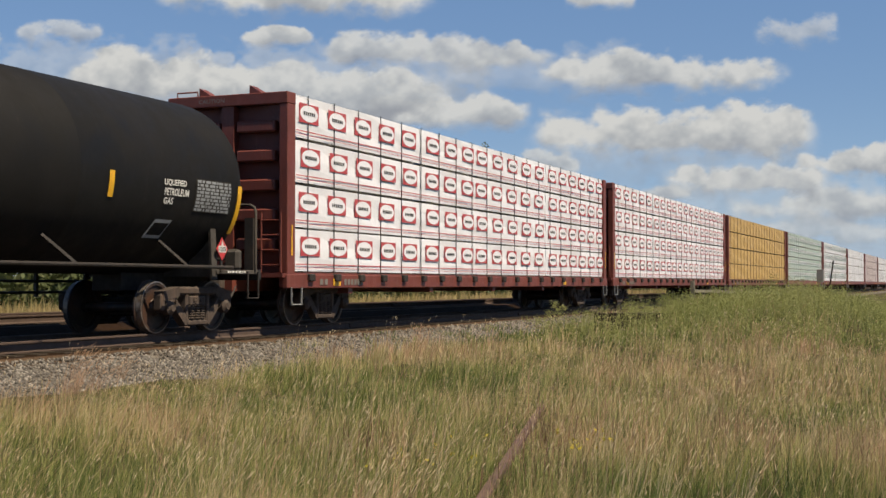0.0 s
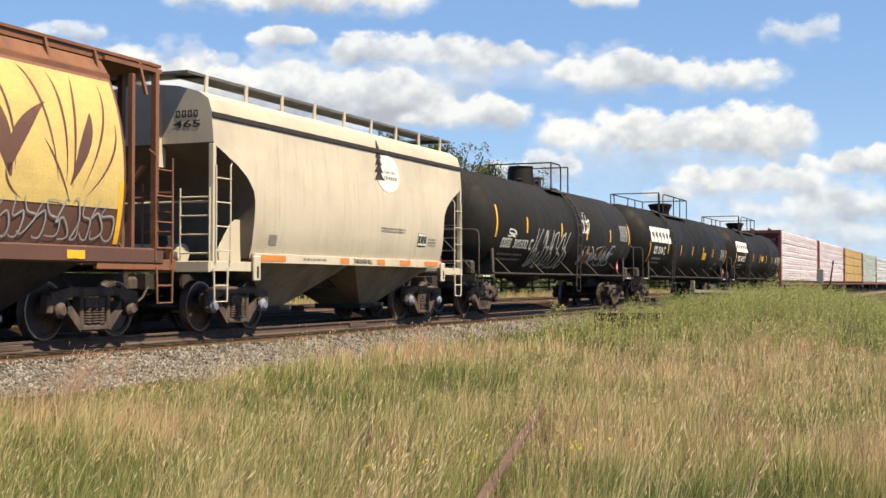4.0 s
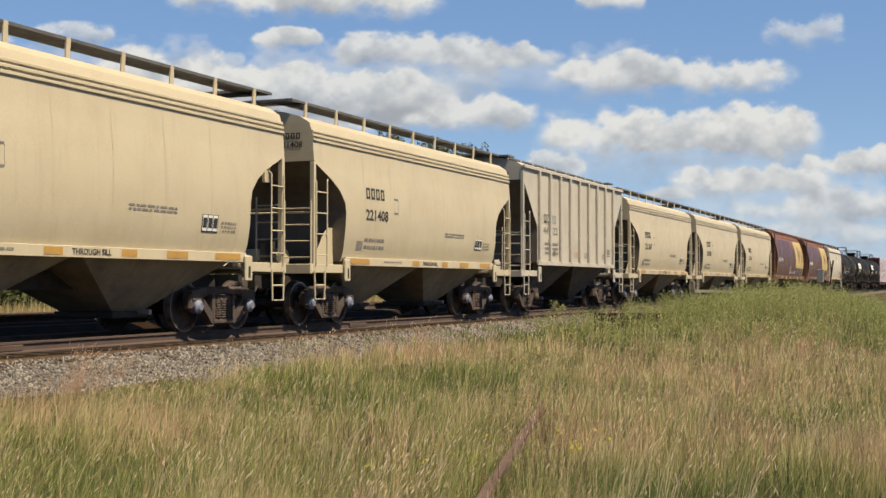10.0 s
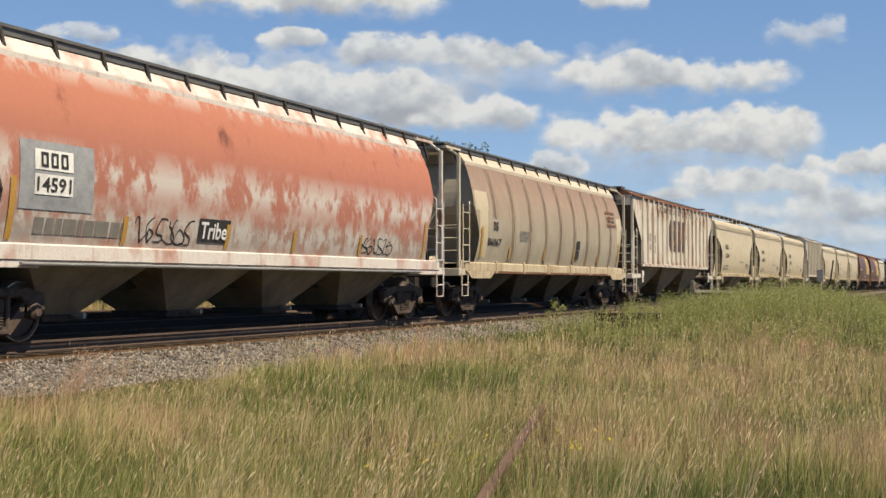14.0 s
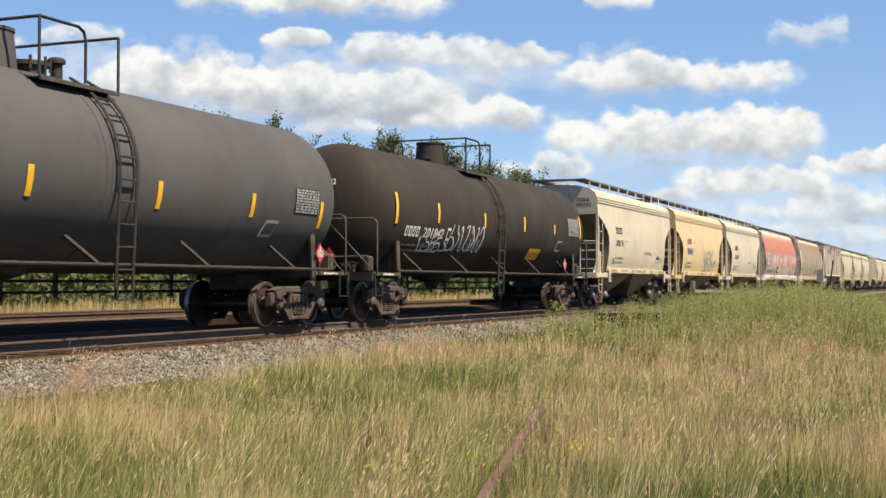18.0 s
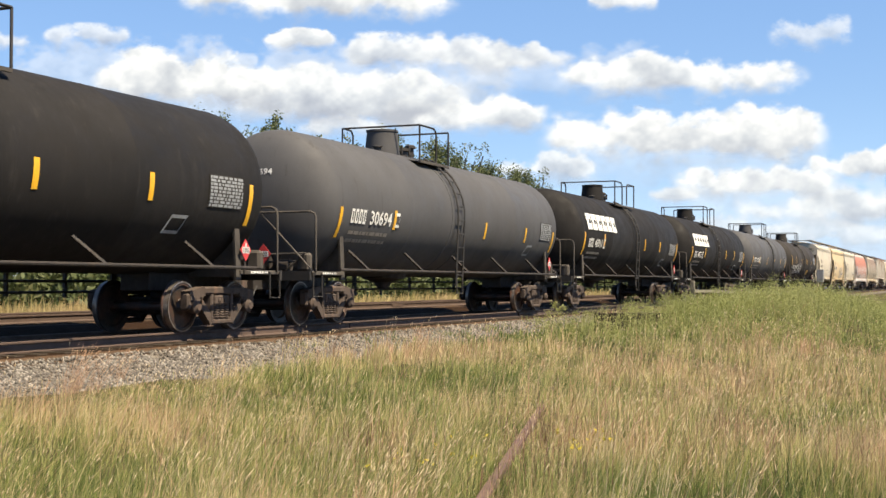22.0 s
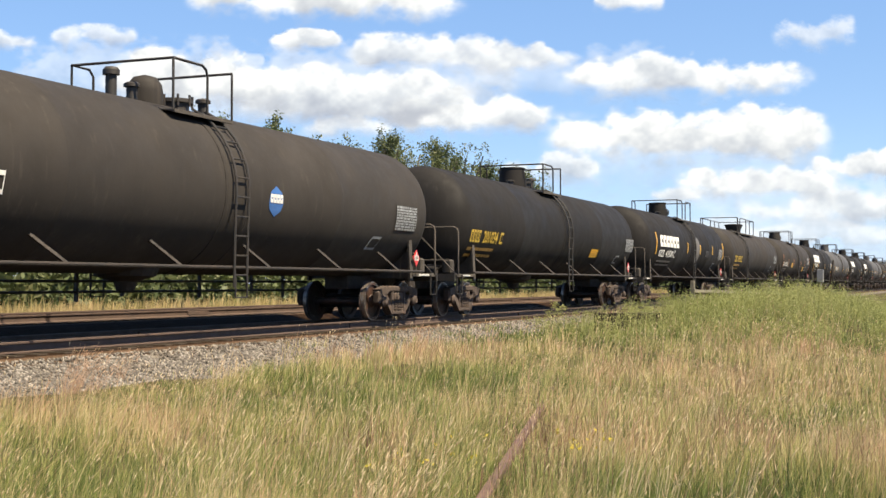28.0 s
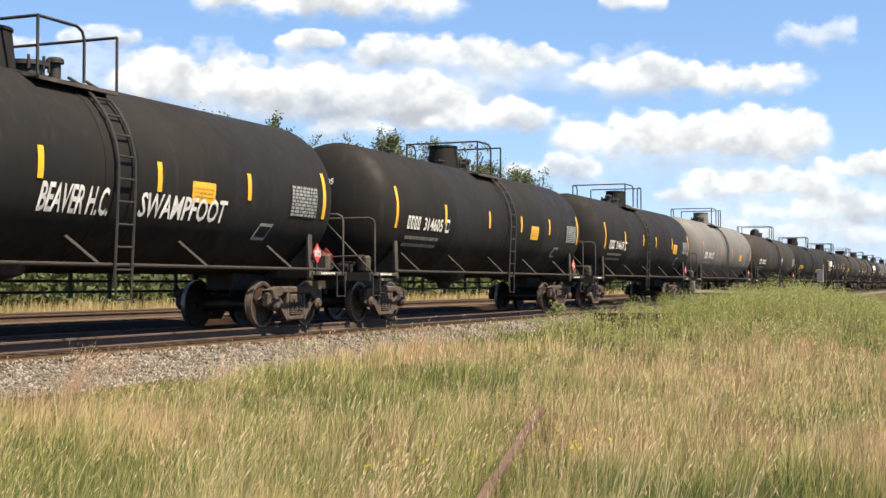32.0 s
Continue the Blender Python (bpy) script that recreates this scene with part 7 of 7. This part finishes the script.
def lumber_bundle(car_mid, y0, y1, z0, z1, x0, x1, wrap_mat, print_mat, band, shift, far_side, label):
    """A wrapped pack of lumber with printed squares on its face."""
    w, h = y1 - y0, z1 - z0
    ob = tagged(new("lumber_bundle"), label, "lumber", "wrapped lumber on the centerbeam cars")
    key = (round(w, 2), wrap_mat.name)
    if key not in bundle_cache:
        bm = bmesh.new()
        box(bm, x0, x1, -w / 2 + 0.012, w / 2 - 0.012, 0.03, h - 0.012)
        bmesh.ops.subdivide_edges(bm, edges=bm.edges, cuts=3, use_grid_fill=True)
        for v in bm.verts:
            v.co.x += 0.012 * math.sin(9 * v.co.z + 5 * v.co.y) * (1 if v.co.x > x1 - 0.05 else 0)
        bundle_cache[key] = mesh("wrapping", bm, wrap_mat)
    use("wrapping", bundle_cache[key], ob)
    mid = (y0 + y1) / 2
    part("spacer", boxed(x0 + 0.1, x1 - 0.03, -w / 2 + 0.4, w / 2 - 0.4, 0.0, 0.035), GREY_WOOD, ob)
    if print_mat and not far_side:
        if band:
            part("printed_band", on_side(rect(w - 0.05, 0.022), x1 + 0.012, 0, 0.17), print_mat, ob)
            part("printed_band", on_side(rect(w - 0.05, 0.012), x1 + 0.012, 0, 0.10), print_mat, ob)
        n = max(1, round(w / 1.2))
        for k in range(n):
            y = -w / 2 + (k + 0.5) * w / n + 0.5 * shift
            p = part("printed_square", on_side(rect(0.84, 0.40), x1 + 0.014, y, h * 0.60), print_mat, ob)
            t = np.linspace(0, 2 * math.pi, 21)[:-1]
            part("printed_oval", on_side((np.stack([0.385 * np.cos(t), 0.172 * np.sin(t)], 1), [tuple(range(20))]), x1 + 0.018, y, h * 0.60), WRAP_WHITE, p)
            part("printed_bar", on_side(blocks("WWWWWW", 0.52, 0.075), x1 + 0.022, y, h * 0.60), BLACK_INK, p)
    train.append((ob, car_mid + mid, 0.0, z0))
    ob.matrix_basis = pose(TRACK_X, car_mid + mid, z0)
    return ob


def centerbeam_car(front, rear, wrap_mat, print_mat, band, label, load_label, detail=True):
    car, e = start_car("centerbeam_car", front, rear, label, "flatcar", "centerbeam lumber cars of the freight train")
    mid = (front + rear) / 2
    half = e - 0.86
    part("deck", boxed(-1.40, 1.40, -e + 0.5, e - 0.5, 1.02, 1.10), CAR_RED, car)
    part("centre_sill", boxed(-0.33, 0.33, -e + 0.2, e - 0.2, 0.72, 1.02), CAR_RED, car)
    part("centre_beam", boxed(-0.08, 0.08, -half, half, 1.1, 4.55), CAR_RED, car)
    part("top_chord", boxed(-0.30, 0.30, -half, half, 4.55, 4.68, bevel=0.02), CAR_RED, car)
    for sx in (-1, 1):
        part("side_sill", boxed(sx * 1.40 - 0.05, sx * 1.40 + 0.05, -e + 0.45, e - 0.45, 0.78, 1.06, bevel=0.012), CAR_RED, car)
        for s in (-1, 1):
            st = pipe(bmesh.new(), [(sx * 1.46, s * (e - 0.6), 0.8), (sx * 1.46, s * (e - 0.62), 0.45), (sx * 1.46, s * (e - 1.02), 0.45), (sx * 1.46, s * (e - 1.04), 0.8)], 0.022)
            part("stirrup_step", st, GALV, car)
        for k in range(5):
            y = -e + 3.4 + k * (2 * e - 6.8) / 4
            part("cross_bearer", boxed(min(0, sx * 1.38), max(0, sx * 1.38), y - 0.1, y + 0.1, 0.66, 1.02), CAR_RED, car)
    for s in (-1, 1):
        y = s * (e - 0.66)
        for sx in (-1, 1):
            part("end_post", boxed(sx * 1.33 - 0.10, sx * 1.33 + 0.10, y - 0.16, y + 0.16, 0.80, 4.498, bevel=0.015), CAR_RED, car)
            part("corner_gusset", plate(bmesh.new(), [(sx * 1.23, y - s * 0.0, 4.5), (sx * 0.85, y, 4.5), (sx * 1.23, y, 4.05)], (0, s, 0), 0.05), CAR_RED, car)
        part("end_header", boxed(-1.43, 1.43, y - 0.17, y + 0.17, 4.50, 4.74, bevel=0.015), CAR_RED, car)
        part("bulkhead", boxed(-1.23, 1.23, y - s * 0.12 - 0.03, y - s * 0.12 + 0.03, 1.1, 4.5), CAR_RED, car)
        part("bulkhead_post", boxed(-0.14, 0.14, y - 0.12, y + 0.14, 1.1, 4.5), CAR_RED, car)
        for z in (1.55, 2.15, 2.75, 3.35, 3.95):
            for x0, x1 in ((-1.1, -0.2), (0.2, 1.1)):
                part("bulkhead_rib", box(bmesh.new(), x0, x1, y + s * 0.02 - 0.10, y + s * 0.02 + 0.10, z, z + 0.24, 0.03), CAR_RED, car)
        part("end_lettering", on_end(words("CAUTION", 0.62, 0.09), -0.35, y + s * 0.175, 4.62, s), PALE_INK, car)
        part("end_step", plate(bmesh.new(), [(-0.7, y - 0.1, 4.74), (-0.4, y - 0.1, 4.74), (-0.7, y - 0.1, 4.92)], (0, 1, 0), 0.3), CAR_RED, car)
        part("end_step", plate(bmesh.new(), [(0.5, y - 0.1, 4.74), (0.8, y - 0.1, 4.74), (0.5, y - 0.1, 4.92)], (0, 1, 0), 0.3), CAR_RED, car)
        part("grab_rail", pipe(bmesh.new(), [(-1.3, y, 4.74), (-1.3, y, 4.86), (-0.8, y, 4.86), (-0.8, y, 4.74)], 0.018), CAR_RED, car)
        part("end_platform", boxed(-1.4, 1.4, min(y, s * (e - 0.35)), max(y, s * (e - 0.35)), 1.0, 1.08), CAR_RED, car)
        part("brake_stand", boxed(0.5, 0.7, s * (e - 0.45) - 0.06, s * (e - 0.45) + 0.06, 1.08, 2.2), FRAME_DARK, car)
        end_ladder(car, 1.3, 0.85, s * (e - 0.46), 1.1, 2.3, CAR_RED, 4)
        part("reflector", on_side(rect(0.05, 0.62), 1.435, s * (e - 0.66), 1.75), REFLECTOR, car)
    for k in range(7):
        y = -e + 2.6 + (2 * e - 5.2) * k / 6
        if k in (0, 5):
            part("reflector", on_side(rect(0.34, 0.14), 1.455, y, 0.90), REFLECTOR, car)
    part("sill_lettering", on_side(blocks("WW", 0.4, 0.12), 1.455, -e + 2.0, 0.91), PALE_INK, car)
    part("sill_lettering", on_side(blocks("WWWWWW", 0.95, 0.12), 1.455, -e + 3.4, 0.91), PALE_INK, car)
    n = 20
    for k in range(n):
        y = -half + 0.55 + (2 * half - 1.1) * k / (n - 1)
        use("tie_down_strap", STRAP, car, pose(1.395, y, 4.76))
        if detail:
            use("winch", WINCH, car, pose(1.46, y, 1.0))
    cuts = (-half + 0.02, -half + 6.4, -half + 10.1, -half + 16.55, half - 0.02)
    tiers = (1.10, 2.0, 2.92, 3.84, 4.75)
    for i in range(4):
        for k in range(4):
            sh = (0.0, 0.25, -0.15, 0.35)[(k + 2 * i) % 4]
            lumber_bundle(mid, cuts[k], cuts[k + 1], tiers[i], tiers[i + 1], 0.12, 1.375, wrap_mat, print_mat, band, sh, False, load_label)
    # the far side carries the same load, in longer packs
    for i in range(4):
        ob = lumber_bundle(mid, cuts[0], cuts[2], tiers[i], tiers[i + 1], -1.37, -0.12, wrap_mat, None, False, 0, True, load_label)
        ob = lumber_bundle(mid, cuts[2], cuts[4], tiers[i], tiers[i + 1], -1.37, -0.12, wrap_mat, None, False, 0, True, load_label)
    running_gear(car, e, 2.75)
    return car


# ---- the train, from its leading cars back ----
CB_LABEL = "oxide red centerbeam flatcar stacked with wrapped lumber"
for k, (wm, pm, band, what) in enumerate(((WRAP_WHITE, LOGO_RED, True, "lumber pack in white wrap with red printed squares"), (WRAP_WHITE, LOGO_RED, True, "lumber pack in white wrap with red printed squares"),
                                          (WRAP_YELLOW, None, False, "lumber pack in yellow-brown wrap on a centerbeam car"), (WRAP_GREEN, LOGO_GREEN, False, "lumber pack in pale green printed wrap"),
                                          (WRAP_WHITE, LOGO_GREEN, False, "lumber pack in white wrap with green print"), (WRAP_WHITE, None, False, "lumber pack in plain white wrap, strapped down"),
                                          (WRAP_PINK, None, False, "lumber pack in pinkish white wrap, strapped down"), (WRAP_WHITE, None, False, "lumber pack in plain white wrap, strapped down"))):
    centerbeam_car(21.9 + 25.15 * (k + 1), 21.9 + 25.15 * k, wm, pm, band, CB_LABEL, what, k < 3)
tank_car(21.9, 0.66, JET_BLACK, 1.62, 2.66, ladder=-4.59, style="lpg",
         stripes=[(-8.97, -31.1, 0.9), (-5.77, -15.9, 0.6), (-2.75, -15.5, 1.0), (-0.1, -16.0, 0.8), (2.53, -16.7, 0.9), (5.21, -15.0, -0.1), (9.11, -32.2, 0.0)],
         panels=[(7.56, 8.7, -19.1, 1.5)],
         plates=[(0.48, 1.3, -13.0, -1.8)],
         number=("WWWW", "34029", (-8.25, -6.44, -17.4, -6.4), WHITE_PAINT),
         logo=(-8.81, -4.89, -0.9, 26.1),
         words_=[("LIQUEFIED", 6.61, 7.25, -5.2, -0.9), ("PETROLEUM", 6.63, 7.34, -10.6, -6.2), ("GAS", 6.64, 6.91, -15.8, -11.8)])
tank_car(0.66, -20.6, JET_BLACK, 1.62, 2.66, ladder=-4.71, style="lpg",
         stripes=[(-9.12, -31.8, -0.7), (-5.52, -16.1, 0.2), (-2.81, -16.4, -0.1), (-0.18, -16.6, -0.0), (2.44, -16.0, 0.4), (5.01, -15.0, 0.6), (8.81, -24.9, 1.3)],
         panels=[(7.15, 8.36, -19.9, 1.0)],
         plates=[(2.4, 3.25, -21.1, -9.2)],
         number=("WWWW", "35186", (-8.24, -6.57, -17.9, -6.6), WHITE_PAINT),
         logo=(-8.88, -4.98, -3.3, 25.8))
tank_car(-20.6, -39.69, BLACK_PAINT, 1.6, 2.65, ladder=0.47, style="gp",
         stripes=[(-7.62, -16.2, 17.3), (-4.93, -8.2, 8.4), (-1.39, -9.0, 7.2), (1.6, -8.9, 6.8), (4.75, -8.2, 7.6), (7.55, -9.1, 18.4)],
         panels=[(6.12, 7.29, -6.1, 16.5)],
         number=("WWWW", "302332", (-7.0, -4.64, -26.3, -15.8), WHITE_PAINT),
         scribbles=[(-3.95, -0.29, -50.8, -2.6), (0.9, 2.0, -0.4, 26.1), (-6.57, -5.84, -13.6, -6.3)],
         tags=[(1.3, 5.29, -43.5, -15.2)], side_at=3.4)
round_hopper(-39.69, -52.98, CREAM_GREY, "465", "dull cream covered hopper car with a white oval emblem", logo=True, plain_chord=True)
barrel_hopper(-52.98, -71.75, MAROON, RUST_BROWN, MAROON, "faded maroon grain hopper car with a yellow wheat emblem", "wheat", "814298")
barrel_hopper(-71.75, -90.5, MAROON, RUST_BROWN, MAROON, "faded maroon grain hopper car with wheat emblem and graffiti", "wheat", "814430")
CITY = "clean cream covered hopper car with black numbers"
round_hopper(-90.5, -103.9, CREAM, "221361", CITY)
round_hopper(-103.9, -117.2, CREAM, "221380", CITY)
round_hopper(-117.2, -130.57, CREAM, "221367", CITY)
ribbed_hopper(-130.57, -143.68, PALE, "pale grey ribbed covered hopper car with faded numbers", 9, "441522")
round_hopper(-143.68, -157.05, CREAM, "221408", CITY)
round_hopper(-157.05, -170.35, CREAM, "221286", CITY)
round_hopper(-170.35, -183.71, CREAM, "221364", CITY)
ribbed_hopper(-183.71, -201.97, RUSTED_WHITE, "rust-streaked white ribbed hopper car with a brown hexagon emblem", 16, "35042", rusty=True)
barrel_hopper(-201.97, -220.71, DUSTY_BROWN, CREAM_GREY, CREAM_GREY, "dusty tan cylindrical hopper car with rounded ribs", "dusty", "86067")
barrel_hopper(-220.71, -239.4, SALMON, PEELED, PEELED, "faded red cylindrical hopper car with peeling paint", "peeling", "14591")
round_hopper(-239.4, -252.6, CREAM_GREY, "221280", "dull cream covered hopper car with black numbers")
round_hopper(-252.6, -265.8, CREAM_WARM, "300405", "yellow cream covered hopper car with grey graffiti", spray=True)
round_hopper(-265.8, -279.1, CREAM_GREY, "300191", "dull cream covered hopper car with black numbers")
tank_car(-279.1, -297.92, BROWN_BLACK, 1.6, 2.65, ladder=-0.65, style="gp",
         stripes=[(-7.82, -12.8, 13.7), (-5.23, -8.6, 9.5), (-1.9, -7.9, 6.2), (1.5, -7.3, 8.1), (4.49, -6.5, 4.7), (7.42, -8.4, 18.5)],
         panels=[(5.98, 7.26, -7.2, 15.3)],
         plates=[(2.42, 3.49, -39.7, -25.3)],
         number=("WWWW", "201842", (-7.19, -4.77, -22.8, -13.6), WHITE_PAINT),
         scribbles=[(-4.26, -1.83, -34.0, -8.3), (-6.24, -4.29, -36.4, -22.2)], side_at=3.4)
tank_car(-297.92, -316.72, GREY_PAINT, 1.6, 2.65, ladder=0.56, style="gp",
         stripes=[(-1.64, -18.7, -2.1), (1.54, -19.2, -2.4), (4.54, -19.1, -2.8), (7.26, -23.1, -2.8), (-7.68, -31.2, -2.6), (-4.94, -17.1, -3.5)],
         panels=[(6.14, 7.14, -13.3, 5.2)],
         number=("WWWW", "30724", (-7.2, -5.09, -15.3, -5.1), WHITE_PAINT))
tank_car(-316.72, -335.37, BLACK_PAINT, 1.6, 2.65, ladder=-0.92, style="gp",
         stripes=[(1.51, -15.7, 1.2), (4.13, -15.5, 1.9), (7.36, -30.9, 1.4), (-7.67, -29.5, 0.6), (-4.39, -15.9, 1.2)],
         panels=[(5.84, 7.05, -19.1, 2.9)],
         number=("WWWW", "44752", (-7.05, -5.36, -17.5, -6.6), WHITE_PAINT),
         logo=(-7.13, -3.35, 0.7, 27.4))
tank_car(-335.37, -354.13, BLACK_PAINT, 1.6, 2.65, ladder=-0.19, style="gp",
         stripes=[(-7.61, -27.8, 1.4), (-5.01, -14.3, 1.6), (1.29, -15.3, 1.5), (4.03, -14.7, 1.1), (7.42, -27.3, 1.1)],
         panels=[(5.92, 7.07, -19.0, -0.0)],
         number=("WWWW", "43911", (-7.07, -5.36, -17.1, -6.0), WHITE_PAINT),
         logo=(-7.24, -3.2, 2.6, 29.2))
tank_car(-354.13, -372.8, GREY_PAINT, 1.6, 2.65, ladder=-0.83, style="gp",
         stripes=[(1.24, -19.6, -3.1), (4.68, -19.2, -3.4), (7.39, -28.5, -4.6), (-7.59, -28.8, -4.4), (-4.81, -18.6, -2.4)],
         panels=[(6.07, 7.14, -15.4, 4.6)],
         number=("WWWW", "30694", (-7.12, -5.02, -16.2, -4.8), WHITE_PAINT))
tank_car(-372.8, -391.44, BLACK_PAINT, 1.6, 2.65, ladder=-0.16, style="gp",
         stripes=[(-7.56, -30.7, 1.8), (-4.19, -16.2, 1.3), (1.36, -14.8, 1.8), (4.18, -14.5, 2.1), (7.31, -25.4, 2.5)],
         panels=[(5.9, 7.03, -15.1, 6.2)],
         number=("WWWW", "43585", (-6.94, -5.17, -12.6, -1.5), WHITE_PAINT),
         logo=(-7.08, -2.99, 0.2, 27.8))
tank_car(-391.44, -410.59, BROWN_BLACK, 1.6, 2.65, ladder=0.27, style="dome",
         stripes=[(-7.94, -20.4, 11.1), (-5.1, -15.7, 1.2), (-2.14, -14.5, 2.1), (2.1, -15.2, 2.1), (4.6, -14.0, 1.3), (7.58, -22.5, 9.2)],
         panels=[(6.14, 7.26, -8.5, 12.4)],
         plates=[(3.48, 4.14, -28.6, -16.1), (-3.38, -2.57, -20.2, -8.7)],
         number=("WWWW", "38281", (-7.87, -5.88, -17.8, -7.2), WHITE_PAINT), stripe_mat=ORANGE)
tank_car(-410.59, -431.42, BROWN_BLACK, 1.58, 2.6, ladder=-4.19, style="bowl",
         stripes=[],
         panels=[(7.13, 8.22, -14.1, 6.4)],
         number=("WWWW", "203536", (-8.23, -6.33, -16.9, -4.0), YELLOW_PAINT))
tank_car(-431.42, -451.73, BLACK_PAINT, 1.58, 2.63, ladder=0.32, style="gp",
         stripes=[(-1.03, -10.6, 6.6), (2.03, -10.4, 6.8), (5.21, -10.2, 7.2), (8.29, -17.9, 16.3), (-7.57, -17.5, 16.7)],
         panels=[(6.96, 8.05, -19.0, 3.0)],
         number=("WWWW", "43581", (-6.95, -4.12, -21.1, -10.1), WHITE_PAINT),
         logo=(-6.88, -3.01, -7.0, 15.5),
         patches=[(0.85, 1.87, -28.9, 19.6)],
         darks=[(3.44, 4.25, -15.3, -3.0)])
tank_car(-451.73, -472.69, BLACK_PAINT, 1.55, 2.58, ladder=0.2, style="gp",
         stripes=[],
         panels=[(7.83, 9.02, -17.3, 2.0)],
         plates=[(3.2, 4.08, -29.3, -17.5)],
         number=("WWWW", "201034", (-8.85, -6.73, -21.3, -8.6), YELLOW_PAINT))
tank_car(-472.69, -494.05, BROWN_BLACK, 1.57, 2.62, ladder=0.33, style="valves",
         stripes=[],
         panels=[(7.3, 8.51, -18.3, 4.0)],
         number=("WWWW", "29805", (-8.47, -6.31, -17.3, -6.6), WHITE_PAINT),
         ovals=[(1.42, 1.96, -16.3, 5.4)])
tank_car(-494.05, -512.62, PALE_GREY_PAINT, 1.62, 2.66, ladder=-0.89, style="wide",
         stripes=[(-2.54, -9.6, 6.3), (0.83, -9.6, 6.1), (4.47, -9.5, 5.8), (7.34, -16.0, 13.0), (-7.52, -8.6, 12.1)],
         panels=[(6.17, 7.19, -16.9, 3.9)],
         plates=[(3.29, 4.13, -17.3, -5.2)],
         number=("WWWW", "290326", (-7.06, -5.05, -17.5, -6.4), WHITE_PAINT), stripe_mat=ORANGE)
tank_car(-512.62, -531.21, BLACK_PAINT, 1.6, 2.65, ladder=-0.99, style="wide",
         stripes=[(-1.6, -8.4, 8.6), (0.63, -8.4, 8.0), (3.82, -8.6, 9.0), (7.31, -16.8, 17.5), (-7.52, -16.8, 17.8), (-4.63, -7.2, 8.7)],
         panels=[(6.05, 7.05, -14.8, 5.7)],
         plates=[(4.12, 4.89, -15.9, -0.8)],
         number=("WWWW", "314618", (-6.89, -4.81, -16.8, -5.2), WHITE_PAINT))
tank_car(-531.21, -549.74, BLACK_PAINT, 1.6, 2.65, ladder=0.53, style="gp",
         stripes=[(-1.26, -8.2, 8.6), (1.48, -8.5, 8.5), (4.23, -8.2, 9.6), (7.35, -15.5, 18.3), (-7.5, -16.6, 18.8), (-4.49, -9.0, 8.8)],
         panels=[(6.06, 7.17, -15.3, 5.7)],
         plates=[(2.4, 3.13, -15.3, -0.4)],
         number=("WWWW", "314605", (-6.87, -4.68, -16.5, -5.0), WHITE_PAINT))
tank_car(-549.74, -568.3, BLACK_PAINT, 1.6, 2.65, ladder=0.53, style="gp",
         stripes=[(-1.43, -8.7, 8.4), (1.52, -9.0, 8.9), (4.38, -7.9, 10.0), (7.36, -15.6, 18.9)],
         panels=[(5.97, 7.05, -16.0, 7.0)],
         plates=[(2.49, 3.22, -12.9, 0.2)],
         words_=[("BEAVER H.C.", -1.36, 0.28, -26.2, -9.6), ("SWAMPFOOT", 1.06, 3.65, -25.1, -9.8)])


def motions():
    """The train runs along the line; its wheels turn; the clouds drift."""
    for ob, y, x, z in train:
        walk(ob, [(t, pose(TRACK_X + x, y + SPEED * t, z)) for t in (0.0, 8.0, 16.0, 24.0, 32.0)])
    # wheels: one spin for all, sharing its keys
    spin = [(k / FPS, Matrix.Rotation(-SPEED / WHEEL_R * k / FPS, 4, "X")) for k in range(32 * FPS + 1)]
    first = wheelsets[0]
    walk(first, spin)
    for w in wheelsets[1:]:
        w.rotation_mode = "QUATERNION"
        w.animation_data_create().action = first.animation_data.action
        w.animation_data.action_slot = first.animation_data.action_slot
    for tuft, at, phase, swing in swaying:
        rows = []
        for k in range(41):
            s = 0.8 * k
            gust = math.sin(1.9 * s + phase) + 0.6 * math.sin(3.1 * s + 2 * phase)
            rows.append((s, pose(at.x, at.y, at.z, -swing * gust, 0.5 * swing * math.sin(2.3 * s + phase), 0)))
        walk(tuft, rows)
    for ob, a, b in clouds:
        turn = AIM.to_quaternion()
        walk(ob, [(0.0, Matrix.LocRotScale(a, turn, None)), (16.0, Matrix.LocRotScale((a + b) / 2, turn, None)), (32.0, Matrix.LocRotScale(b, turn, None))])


motions()
